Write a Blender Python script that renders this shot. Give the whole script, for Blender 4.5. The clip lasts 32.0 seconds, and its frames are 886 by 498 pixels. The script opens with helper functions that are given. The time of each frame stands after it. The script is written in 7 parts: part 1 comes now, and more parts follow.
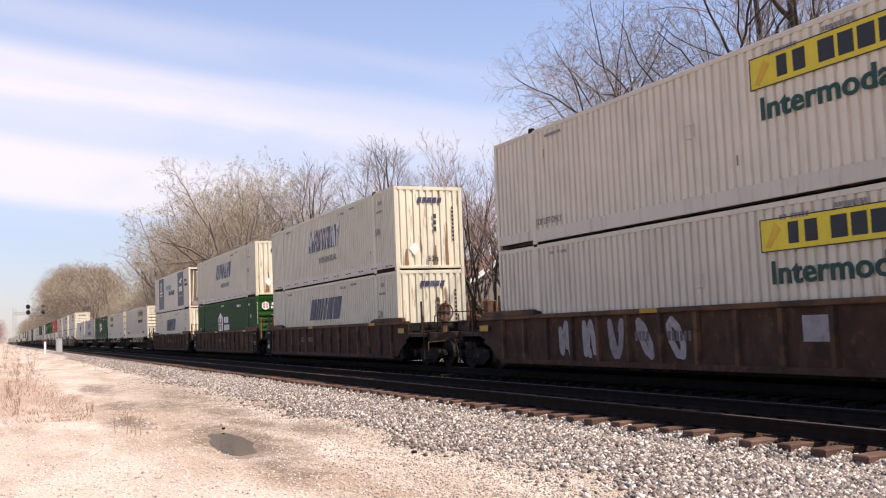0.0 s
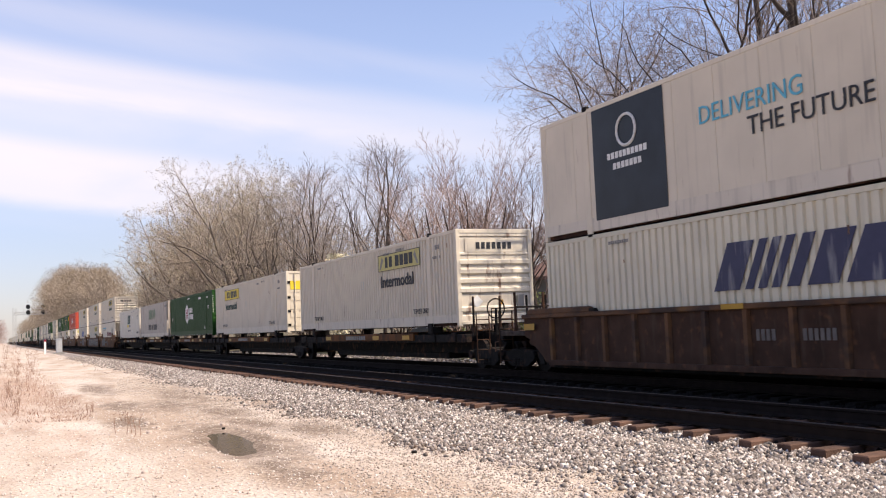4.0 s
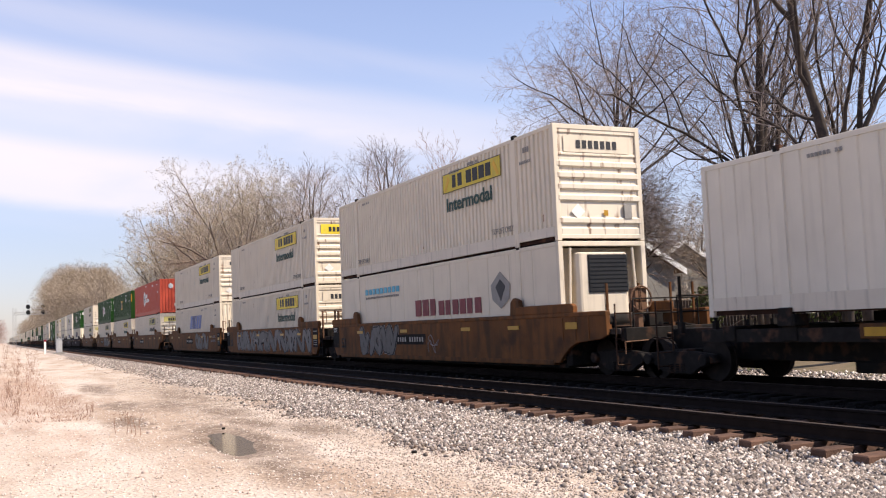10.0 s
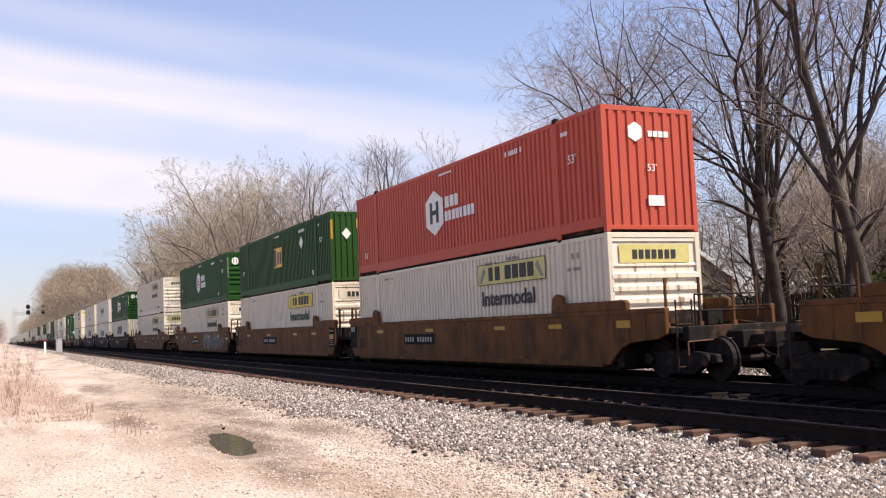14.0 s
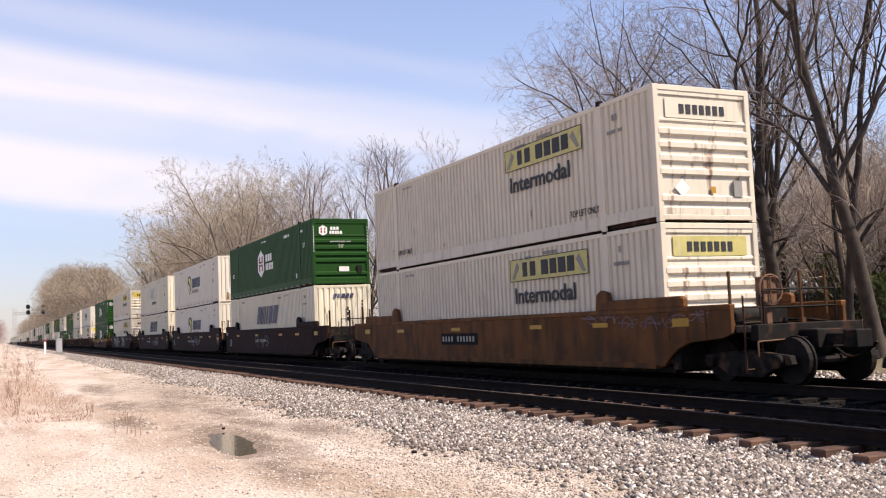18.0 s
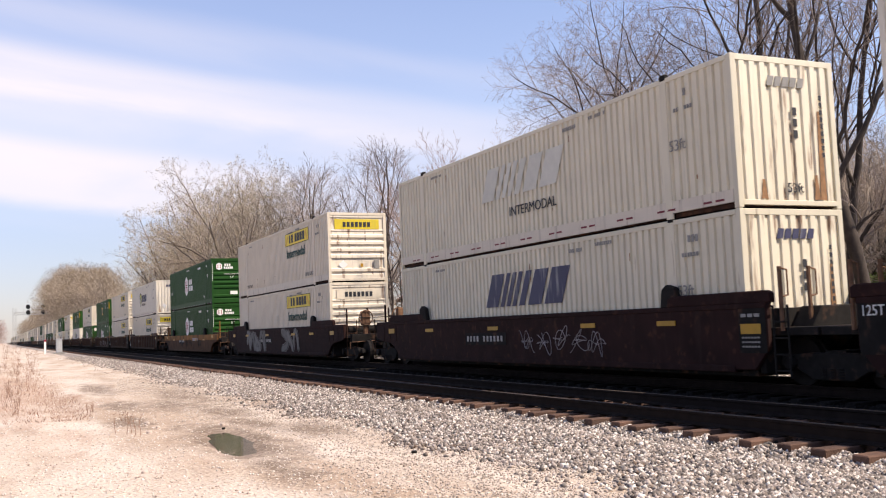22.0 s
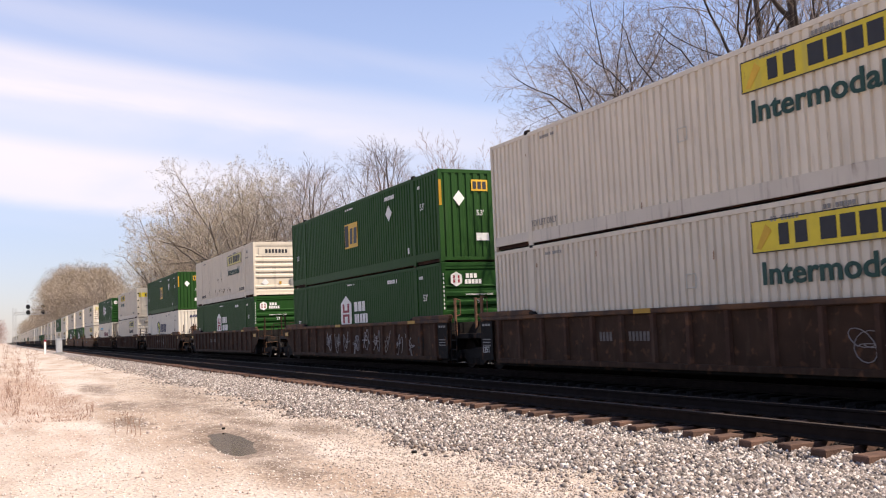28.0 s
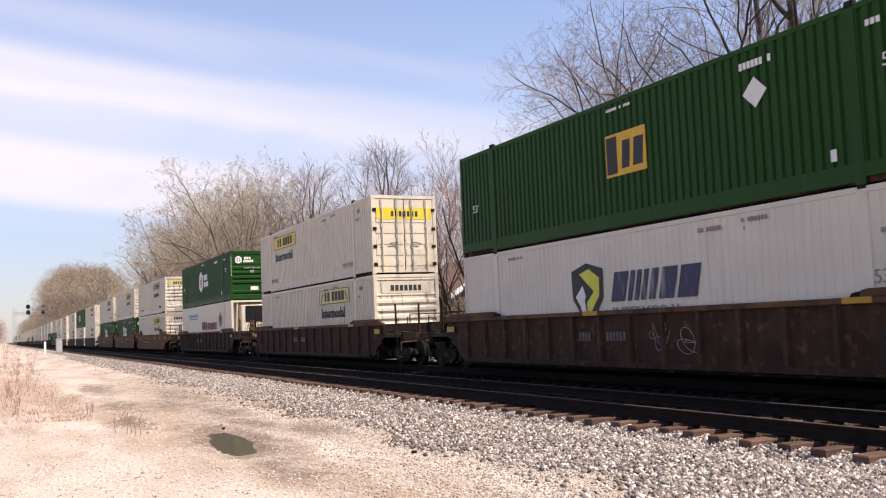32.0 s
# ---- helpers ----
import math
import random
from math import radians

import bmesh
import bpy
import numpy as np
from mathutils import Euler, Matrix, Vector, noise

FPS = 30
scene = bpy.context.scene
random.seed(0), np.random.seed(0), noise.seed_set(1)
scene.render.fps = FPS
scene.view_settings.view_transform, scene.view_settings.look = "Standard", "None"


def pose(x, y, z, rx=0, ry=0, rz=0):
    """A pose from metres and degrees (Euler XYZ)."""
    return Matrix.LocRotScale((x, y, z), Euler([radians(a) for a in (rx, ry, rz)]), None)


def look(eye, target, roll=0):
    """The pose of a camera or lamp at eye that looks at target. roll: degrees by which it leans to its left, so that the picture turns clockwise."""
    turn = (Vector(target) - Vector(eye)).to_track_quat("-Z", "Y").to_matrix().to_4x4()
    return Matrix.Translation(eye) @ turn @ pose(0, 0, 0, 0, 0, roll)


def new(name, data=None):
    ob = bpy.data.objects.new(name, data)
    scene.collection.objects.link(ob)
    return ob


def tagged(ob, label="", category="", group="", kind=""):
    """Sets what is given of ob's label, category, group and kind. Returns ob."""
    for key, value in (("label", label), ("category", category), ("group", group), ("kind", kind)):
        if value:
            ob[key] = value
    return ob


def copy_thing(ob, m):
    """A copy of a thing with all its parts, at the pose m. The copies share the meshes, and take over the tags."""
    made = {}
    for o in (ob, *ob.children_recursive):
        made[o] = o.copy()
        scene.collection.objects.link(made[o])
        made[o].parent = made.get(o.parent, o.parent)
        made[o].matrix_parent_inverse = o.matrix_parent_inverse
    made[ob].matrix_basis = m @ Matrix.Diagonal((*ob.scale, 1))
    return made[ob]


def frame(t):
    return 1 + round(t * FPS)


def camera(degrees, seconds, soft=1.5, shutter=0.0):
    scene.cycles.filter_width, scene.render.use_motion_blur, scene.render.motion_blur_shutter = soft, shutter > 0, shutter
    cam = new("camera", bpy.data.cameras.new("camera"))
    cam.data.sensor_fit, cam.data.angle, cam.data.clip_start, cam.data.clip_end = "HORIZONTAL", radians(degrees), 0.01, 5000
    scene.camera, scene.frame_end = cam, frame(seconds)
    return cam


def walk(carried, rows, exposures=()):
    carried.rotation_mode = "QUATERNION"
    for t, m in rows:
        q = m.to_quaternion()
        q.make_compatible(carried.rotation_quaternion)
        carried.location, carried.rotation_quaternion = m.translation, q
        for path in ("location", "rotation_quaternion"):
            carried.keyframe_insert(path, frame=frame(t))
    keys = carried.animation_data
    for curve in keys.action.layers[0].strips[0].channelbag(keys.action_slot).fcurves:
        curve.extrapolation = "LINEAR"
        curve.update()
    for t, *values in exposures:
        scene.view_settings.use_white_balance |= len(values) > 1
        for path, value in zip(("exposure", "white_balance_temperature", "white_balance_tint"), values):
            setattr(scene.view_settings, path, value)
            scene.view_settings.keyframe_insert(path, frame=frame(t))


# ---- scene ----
cam = camera(49.93, 32.0, soft=1.1, shutter=0.05)
EYE = Vector((0, 0, 1.65))
VIEW = look(EYE, EYE + Vector((0.42326, 0.90255, 0.07911)), -2.36)
walk(cam, [(0, VIEW), (32, VIEW)], [(0, 0.68, 6650, 13), (32, 0.68, 6650, 13)])

# ---- the plan: y runs along the two straight tracks, x across them ----
RAIL = 0.33          # top of the rails
NEAR_X = 9.38        # middle of the empty track
TRAIN_X = 13.565     # middle of the train's track
SPEED = 16.255       # metres a second, towards -y
LENGTH, HALF, TALL = 16.15, 1.295, 2.896
UPPER, LOWER, DECK = 3.565, 0.66, 1.57   # undersides of the boxes

# ---- light ----
SUN = Vector((0.47, -0.44, 0.76)).normalized()
sun = new("sun", bpy.data.lights.new("sun", "SUN"))
sun.data.energy, sun.data.angle, sun.data.color = 5.0, radians(0.53), (1.0, 0.90, 0.76)
sun.matrix_world = look(SUN * 100, (0, 0, 0))


def build_world():
    world = bpy.data.worlds.new("world")
    scene.world = world
    world.use_nodes = True
    tree = world.node_tree
    n, l = tree.nodes, tree.links
    n.clear()
    out, bg = n.new("ShaderNodeOutputWorld"), n.new("ShaderNodeBackground")
    sky = n.new("ShaderNodeTexSky")
    sky.sky_type, sky.sun_disc = "NISHITA", False
    sky.sun_elevation, sky.sun_rotation = math.asin(SUN.z), math.atan2(SUN.x, SUN.y)
    sky.air_density, sky.dust_density, sky.ozone_density = 1.0, 0.15, 1.5
    co, sep = n.new("ShaderNodeTexCoord"), n.new("ShaderNodeSeparateXYZ")
    l.new(co.outputs["Generated"], sep.inputs[0])

    def op(kind, a, b=None):
        m = n.new("ShaderNodeMath")
        m.operation = kind
        for i, v in enumerate((a, b)):
            if isinstance(v, (int, float)):
                m.inputs[i].default_value = v
            elif v is not None:
                l.new(v, m.inputs[i])
        return m.outputs[0]
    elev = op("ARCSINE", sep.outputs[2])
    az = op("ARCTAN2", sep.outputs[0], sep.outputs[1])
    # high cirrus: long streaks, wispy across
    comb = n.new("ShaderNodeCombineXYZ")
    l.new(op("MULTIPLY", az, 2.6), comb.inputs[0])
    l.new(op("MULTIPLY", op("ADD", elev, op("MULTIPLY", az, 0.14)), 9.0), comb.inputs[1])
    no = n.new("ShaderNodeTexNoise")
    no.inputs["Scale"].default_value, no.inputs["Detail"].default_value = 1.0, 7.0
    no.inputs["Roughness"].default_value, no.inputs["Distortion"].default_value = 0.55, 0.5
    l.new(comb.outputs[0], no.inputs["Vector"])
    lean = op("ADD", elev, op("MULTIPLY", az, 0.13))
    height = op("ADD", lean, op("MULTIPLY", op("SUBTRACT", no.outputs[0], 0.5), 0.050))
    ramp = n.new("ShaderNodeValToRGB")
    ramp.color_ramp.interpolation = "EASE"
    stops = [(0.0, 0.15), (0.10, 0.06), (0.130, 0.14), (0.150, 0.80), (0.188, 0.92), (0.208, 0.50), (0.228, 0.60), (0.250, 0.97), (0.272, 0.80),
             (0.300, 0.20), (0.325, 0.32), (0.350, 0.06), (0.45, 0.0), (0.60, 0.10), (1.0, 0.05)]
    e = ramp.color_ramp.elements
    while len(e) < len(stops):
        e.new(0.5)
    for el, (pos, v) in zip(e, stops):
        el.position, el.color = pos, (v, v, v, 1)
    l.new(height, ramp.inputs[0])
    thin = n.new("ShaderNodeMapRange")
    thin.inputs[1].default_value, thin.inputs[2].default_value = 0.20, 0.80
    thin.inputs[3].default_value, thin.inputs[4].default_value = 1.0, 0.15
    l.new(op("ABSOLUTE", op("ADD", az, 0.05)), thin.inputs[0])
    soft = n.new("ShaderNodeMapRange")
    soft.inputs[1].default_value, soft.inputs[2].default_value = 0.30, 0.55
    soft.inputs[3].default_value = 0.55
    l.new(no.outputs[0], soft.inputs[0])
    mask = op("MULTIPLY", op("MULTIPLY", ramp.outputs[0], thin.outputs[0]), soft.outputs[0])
    gain = n.new("ShaderNodeMix")
    gain.data_type, gain.blend_type = "RGBA", "MULTIPLY"
    gain.inputs[0].default_value = 1.0
    haze = n.new("ShaderNodeValToRGB")
    tones = [(0.0, (0.34, 0.345, 0.45)), (0.10, (0.58, 0.525, 0.595)), (0.22, (0.92, 0.80, 0.82)), (0.34, (1.0, 0.86, 0.88))]
    while len(haze.color_ramp.elements) < len(tones):
        haze.color_ramp.elements.new(0.5)
    for el, (pos, c) in zip(haze.color_ramp.elements, tones):
        el.position, el.color = pos, (*c, 1)
    l.new(elev, haze.inputs[0])
    twice = n.new("ShaderNodeVectorMath")
    twice.operation = "SCALE"
    twice.inputs["Scale"].default_value = 2.08
    l.new(haze.outputs[0], twice.inputs[0])
    l.new(twice.outputs[0], gain.inputs[7])
    l.new(sky.outputs[0], gain.inputs[6])
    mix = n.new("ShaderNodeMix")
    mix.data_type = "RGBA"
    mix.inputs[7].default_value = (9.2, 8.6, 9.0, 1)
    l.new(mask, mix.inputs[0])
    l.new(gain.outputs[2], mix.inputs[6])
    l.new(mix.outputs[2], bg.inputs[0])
    bg.inputs[1].default_value = 0.071
    l.new(bg.outputs[0], out.inputs[0])


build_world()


# ---- materials ----
def surface(name, base, rough=0.6, metal=0.0, var=0.15, scale=5.0, stain=None, amount=0.0, stretch=(1, 1, 1), stain_scale=3.0,
            bump=0.15, fine=80.0, rnd=0.06, edge=(0.55, 0.75), stain2=None, amount2=0.0, stretch2=(1, 1, 1), scale2=2.0, edge2=(0.58, 0.72), spec=0.3):
    """A painted, stony or wooden surface: two scales of tone, stains with a shape, fine relief, and a tone of its own for each piece."""
    m = bpy.data.materials.new(name)
    m.use_nodes = True
    n, l = m.node_tree.nodes, m.node_tree.links
    b = n["Principled BSDF"]
    co, info = n.new("ShaderNodeTexCoord"), n.new("ShaderNodeObjectInfo")
    shift = n.new("ShaderNodeVectorMath")
    shift.operation = "MULTIPLY_ADD"
    l.new(info.outputs["Random"], shift.inputs[0])
    shift.inputs[1].default_value = (37, 53, 71)
    l.new(co.outputs["Object"], shift.inputs[2])

    def cloud(sc, stretched=(1, 1, 1), detail=5.0):
        mp, no = n.new("ShaderNodeMapping"), n.new("ShaderNodeTexNoise")
        mp.inputs["Scale"].default_value = stretched
        l.new(shift.outputs[0], mp.inputs[0])
        l.new(mp.outputs[0], no.inputs["Vector"])
        no.inputs["Scale"].default_value, no.inputs["Detail"].default_value = sc, detail
        return no.outputs[0]

    def blend(fac, a, c):
        mx = n.new("ShaderNodeMix")
        mx.data_type = "RGBA"
        for sock, v in ((mx.inputs[0], fac), (mx.inputs[6], a), (mx.inputs[7], c)):
            if isinstance(v, tuple):
                sock.default_value = (*v, 1)
            else:
                l.new(v, sock)
        return mx.outputs[2]

    def steps(v, lo, hi, top):
        r = n.new("ShaderNodeMapRange")
        r.inputs[1].default_value, r.inputs[2].default_value, r.inputs[4].default_value = lo, hi, top
        l.new(v, r.inputs[0])
        return r.outputs[0]
    tone = blend(steps(cloud(scale), 0.3, 0.7, 1.0), tuple(c * (1 - var) for c in base), tuple(min(1, c * (1 + var)) for c in base))
    if stain:
        tone = blend(steps(cloud(stain_scale, stretch), *edge, amount), tone, stain)
    if stain2:
        tone = blend(steps(cloud(scale2, stretch2), *edge2, amount2), tone, stain2)
    hsv, val = n.new("ShaderNodeHueSaturation"), n.new("ShaderNodeMapRange")
    val.inputs[3].default_value, val.inputs[4].default_value = 1 - rnd, 1 + rnd
    l.new(info.outputs["Random"], val.inputs[0])
    l.new(val.outputs[0], hsv.inputs["Value"])
    l.new(tone, hsv.inputs["Color"])
    l.new(hsv.outputs[0], b.inputs["Base Color"])
    grain = cloud(fine, detail=3.0)
    rg = n.new("ShaderNodeMapRange")
    rg.inputs[3].default_value, rg.inputs[4].default_value = max(0.05, rough - 0.1), min(1, rough + 0.1)
    l.new(grain, rg.inputs[0])
    l.new(rg.outputs[0], b.inputs["Roughness"])
    b.inputs["Metallic"].default_value = metal
    b.inputs["Specular IOR Level"].default_value = spec
    if bump:
        bp = n.new("ShaderNodeBump")
        bp.inputs["Strength"].default_value, bp.inputs["Distance"].default_value = bump, 0.02
        l.new(grain, bp.inputs["Height"])
        l.new(bp.outputs[0], b.inputs["Normal"])
    return m


RUST = (0.16, 0.07, 0.035)
GRIME = (0.20, 0.17, 0.14)
down = (1.6, 1.6, 0.12)      # streaks that run down a wall


def box_paint(name, base, dirt=0.35, rust=0.5, edge2=(0.68, 0.80), rough=0.55, **kw):
    return surface(name, base, rough=rough, var=0.05, scale=1.2, stain=GRIME, amount=dirt, stretch=down, stain_scale=4.0, edge=(0.55, 0.85),
                   stain2=RUST, amount2=rust, stretch2=(2.2, 2.2, 0.35), scale2=2.6, edge2=edge2, bump=0.05, fine=40, rnd=0.05, **kw)


WHITE = box_paint("white_paint", (0.645, 0.562, 0.440))
CREAM = box_paint("cream_white_paint", (0.62, 0.56, 0.43), 0.35, 0.7)
CLEAN = box_paint("clean_white_paint", (0.635, 0.575, 0.475), 0.16, 0.15)
# end-wall copies: heavier rust runs, and sunlight lifted into the base colour
WHITE_END = box_paint("sunlit_rust_run_white_paint", (0.68, 0.60, 0.48), 0.3, 0.85, edge2=(0.57, 0.70))
CREAM_END = box_paint("sunlit_rust_run_cream_paint", (0.68, 0.61, 0.47), 0.3, 0.85, edge2=(0.57, 0.70))
DIRTY = box_paint("weathered_white_paint", (0.63, 0.55, 0.43), 0.6, 0.5)
SILL = box_paint("grimy_sill_paint", (0.585, 0.515, 0.42), 0.75, 0.7, edge2=(0.62, 0.76))
UNDER = surface("rusty_underframe_steel", (0.035, 0.018, 0.013), 0.85, var=0.4, scale=3, stain=RUST, amount=0.7, spec=0.1)
GRUBBY = box_paint("stained_white_paint", (0.42, 0.36, 0.30), 0.95, 0.8, edge2=(0.60, 0.74))
GREEN = box_paint("green_paint", (0.0130, 0.054, 0.0095), 0.06, 0.12, rough=0.55, spec=0.12)
EMGREEN = box_paint("deep_green_paint", (0.0185, 0.060, 0.0120), 0.08, 0.2, spec=0.12)
RED = box_paint("red_paint", (0.45, 0.068, 0.036), 0.15, 0.35)
BROWN = surface("brown_car_paint", (0.043, 0.0225, 0.0135), 0.8, spec=0.15, var=0.3, scale=2.0, stain=(0.072, 0.046, 0.030), amount=0.6, stretch=(2, 2, 0.4),
                stain_scale=2.5, stain2=RUST, amount2=0.6, scale2=5, rnd=0.12)
RUSTBROWN = surface("rusty_brown_car_paint", (0.062, 0.032, 0.021), 0.8, spec=0.15, var=0.3, scale=2.0, stain=(0.10, 0.068, 0.05), amount=0.6, stretch=(2, 2, 0.4),
                    stain_scale=2.5, stain2=RUST, amount2=0.6, scale2=5, rnd=0.12)
MAROON = surface("dark_maroon_car_paint", (0.0215, 0.0085, 0.0075), 0.8, spec=0.12, var=0.25, scale=2.0, stain=(0.034, 0.019, 0.016), amount=0.6, stretch=(2, 2, 0.4),
                 stain_scale=2.5, stain2=RUST, amount2=0.2, scale2=5, rnd=0.1)
CHORD = surface("rusty_brown_sill_paint", (0.115, 0.052, 0.022), 0.75, var=0.3, scale=1.4, stain=(0.042, 0.024, 0.017), amount=0.9, stretch=(2, 1.2, 2), stain_scale=1.2, edge=(0.45, 0.6), stain2=(0.20, 0.095, 0.02), amount2=0.8, scale2=0.7, rnd=0.12)
OCHRE = surface("faded_yellow_car_paint", (0.155, 0.061, 0.0195), 0.75, spec=0.15, var=0.22, scale=1.6, stain=(0.070, 0.036, 0.017), amount=0.85, stretch=(2, 2, 0.5),
                stain_scale=1.5, edge=(0.42, 0.65), stain2=(0.055, 0.030, 0.018), amount2=0.75, scale2=1.1, stretch2=(1, 1, 1.6), rnd=0.1)
RUSTY = surface("rust_run", (0.26, 0.14, 0.07), 0.9, var=0.3, scale=8, bump=0)
STEEL = surface("grimy_black_steel", (0.014, 0.012, 0.011), 0.8, spec=0.12, var=0.3, scale=6, stain=RUST, amount=0.5, rnd=0.15)
WHEEL = surface("worn_wheel_steel", (0.014, 0.011, 0.010), 0.7, 0.0, var=0.3, scale=8, stain=(0.05, 0.03, 0.02), amount=0.5, spec=0.12)
STENCIL = surface("worn_stencil_paint", (0.36, 0.335, 0.31), 0.7, var=0.2, stain=(0.08, 0.055, 0.045), amount=0.7, stain_scale=14, bump=0)
DIM = surface("dim_stencil_paint", (0.13, 0.11, 0.10), 0.7, var=0.3, bump=0)
CHALK = surface("white_lettering", (0.72, 0.70, 0.66), 0.6, var=0.06, bump=0)
INK = surface("black_lettering", (0.030, 0.030, 0.034), 0.6, var=0.1, bump=0)
FADED = surface("faded_grey_lettering", (0.25, 0.235, 0.215), 0.7, var=0.1, bump=0)
NAVY = surface("navy_lettering", (0.042, 0.042, 0.085), 0.55, var=0.1, stain=(0.65, 0.63, 0.58), amount=0.35, stretch=(2, 2, 0.3), bump=0)
NAVY2 = surface("flaking_navy_lettering", (0.065, 0.066, 0.125), 0.6, var=0.1, stain=(0.62, 0.60, 0.54), amount=0.95, stretch=(3.0, 3.0, 0.6), stain_scale=2.2,
                edge=(0.50, 0.56), bump=0)
GHOST = surface("ghost_lettering", (0.55, 0.53, 0.46), 0.6, var=0.06, bump=0)
FOREST = surface("dark_green_lettering", (0.014, 0.052, 0.040), 0.55, var=0.1, bump=0)
YELLOW = surface("yellow_panel", (0.66, 0.50, 0.035), 0.5, var=0.06, stain=(0.40, 0.34, 0.10), amount=0.5, stretch=down, bump=0, rnd=0.12)
PALE = surface("faded_yellow_panel", (0.52, 0.45, 0.16), 0.55, var=0.10, stain=(0.5, 0.48, 0.36), amount=0.7, stretch=down, bump=0, rnd=0.15)
AMBER = surface("yellow_reflector", (0.40, 0.215, 0.015), 0.4, var=0.1, bump=0)
REDMARK = surface("red_mark", (0.26, 0.016, 0.035), 0.5, var=0.1, bump=0)
MAROON_INK = surface("maroon_lettering", (0.16, 0.02, 0.03), 0.55, var=0.1, bump=0)
BLUE_INK = surface("teal_lettering", (0.10, 0.36, 0.48), 0.55, var=0.1, bump=0)
PANEL_NAVY = surface("dark_navy_panel", (0.013, 0.016, 0.022), 0.45, var=0.35, scale=1.5, bump=0)
LIME = surface("lime_green_lettering", (0.17, 0.22, 0.14), 0.55, var=0.15, bump=0)
PURPLE = surface("purple_lettering", (0.055, 0.050, 0.055), 0.55, var=0.1, bump=0)
GOLD = surface("gold_logo", (0.62, 0.36, 0.03), 0.5, var=0.1, bump=0)
LEMON = surface("lemon_logo", (0.60, 0.58, 0.06), 0.5, var=0.1, bump=0)
SPRAY = surface("silver_spray_paint", (0.125, 0.115, 0.11), 0.6, var=0.2, stain=(0.10, 0.06, 0.05), amount=0.7, stain_scale=6, bump=0, rnd=0.2)
SPRAY2 = surface("pale_spray_paint", (0.27, 0.235, 0.23), 0.6, var=0.2, stain=(0.14, 0.09, 0.08), amount=0.6, stain_scale=6, bump=0, rnd=0.2)
SPRAY3 = surface("blue_spray_paint", (0.16, 0.19, 0.36), 0.6, var=0.2, bump=0)
SCRAWL = surface("white_paint_marker", (0.40, 0.37, 0.36), 0.6, var=0.2, bump=0)
SPRAY5 = surface("pale_violet_spray_paint", (0.19, 0.125, 0.135), 0.6, var=0.2, bump=0)
CHARCOAL = surface("charcoal_spray_paint", (0.020, 0.017, 0.016), 0.7, var=0.2, bump=0)
RUSTED = surface("sunlit_rusty_steel", (0.155, 0.085, 0.052), 0.85, var=0.35, scale=6, stain=(0.05, 0.035, 0.028), amount=0.7, stain_scale=5, bump=0.2, spec=0.15)
BAND = surface("faded_ochre_band_paint", (0.225, 0.100, 0.026), 0.75, spec=0.15, var=0.25, scale=1.2, stain=(0.07, 0.036, 0.018), amount=0.8, stretch=(2, 1, 1), stain_scale=1.4, edge=(0.5, 0.66), rnd=0.1)
GRATING = surface("dusty_dark_grating", (0.062, 0.048, 0.040), 0.9, var=0.4, scale=7, stain=(0.02, 0.016, 0.014), amount=0.8, stain_scale=4, spec=0.12)
LOWBROWN = surface("dark_rust_brown_paint", (0.078, 0.037, 0.018), 0.8, spec=0.12, var=0.3, scale=2.0, stain=(0.038, 0.019, 0.012), amount=0.8, stretch=(2, 2, 0.4), stain_scale=2.0, rnd=0.1)
GRILLE = surface("black_grille", (0.012, 0.012, 0.013), 0.5, var=0.2)
CHROME = surface("bare_steel", (0.55, 0.53, 0.50), 0.35, 0.8, var=0.1, bump=0)
GRASSY = surface("spring_bank", (0.06, 0.06, 0.028), 0.95, var=0.4, scale=0.7, stain=(0.15, 0.115, 0.075), amount=0.95, stain_scale=0.5, edge=(0.4, 0.6), bump=0.6, fine=30)
TIE = surface("weathered_sleeper_wood", (0.098, 0.053, 0.036), 0.85, var=0.3, scale=4, stretch=(0.3, 6, 6), stain=(0.07, 0.05, 0.04), amount=0.7, stain_scale=2.0, bump=0.5, fine=50, rnd=0.25)
RAIL_RUST = surface("rusty_rail_web", (0.017, 0.0115, 0.0095), 0.9, spec=0.1, var=0.25, scale=6, bump=0.2)
RAIL_TOP = surface("polished_rail_head", (0.060, 0.044, 0.034), 0.65, 0.2, var=0.25, scale=12, bump=0)
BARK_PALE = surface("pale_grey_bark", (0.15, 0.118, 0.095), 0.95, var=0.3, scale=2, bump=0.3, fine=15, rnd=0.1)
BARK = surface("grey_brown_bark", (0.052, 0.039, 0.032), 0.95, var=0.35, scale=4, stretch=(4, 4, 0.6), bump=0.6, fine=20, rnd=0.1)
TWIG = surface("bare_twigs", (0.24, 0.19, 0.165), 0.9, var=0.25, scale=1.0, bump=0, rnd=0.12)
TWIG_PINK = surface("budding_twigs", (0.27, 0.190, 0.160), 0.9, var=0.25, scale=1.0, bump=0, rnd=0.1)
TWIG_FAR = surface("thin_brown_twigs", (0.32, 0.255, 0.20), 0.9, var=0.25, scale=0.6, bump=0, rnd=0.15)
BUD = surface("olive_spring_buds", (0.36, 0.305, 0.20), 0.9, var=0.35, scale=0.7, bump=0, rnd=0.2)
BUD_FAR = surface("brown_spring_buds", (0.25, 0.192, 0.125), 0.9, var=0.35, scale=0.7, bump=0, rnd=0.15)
BUD_PINK = surface("pink_spring_buds", (0.40, 0.25, 0.24), 0.9, var=0.3, scale=0.7, bump=0)
BLOSSOM = surface("cream_blossom", (0.74, 0.66, 0.46), 0.9, var=0.15, scale=2.0, bump=0)
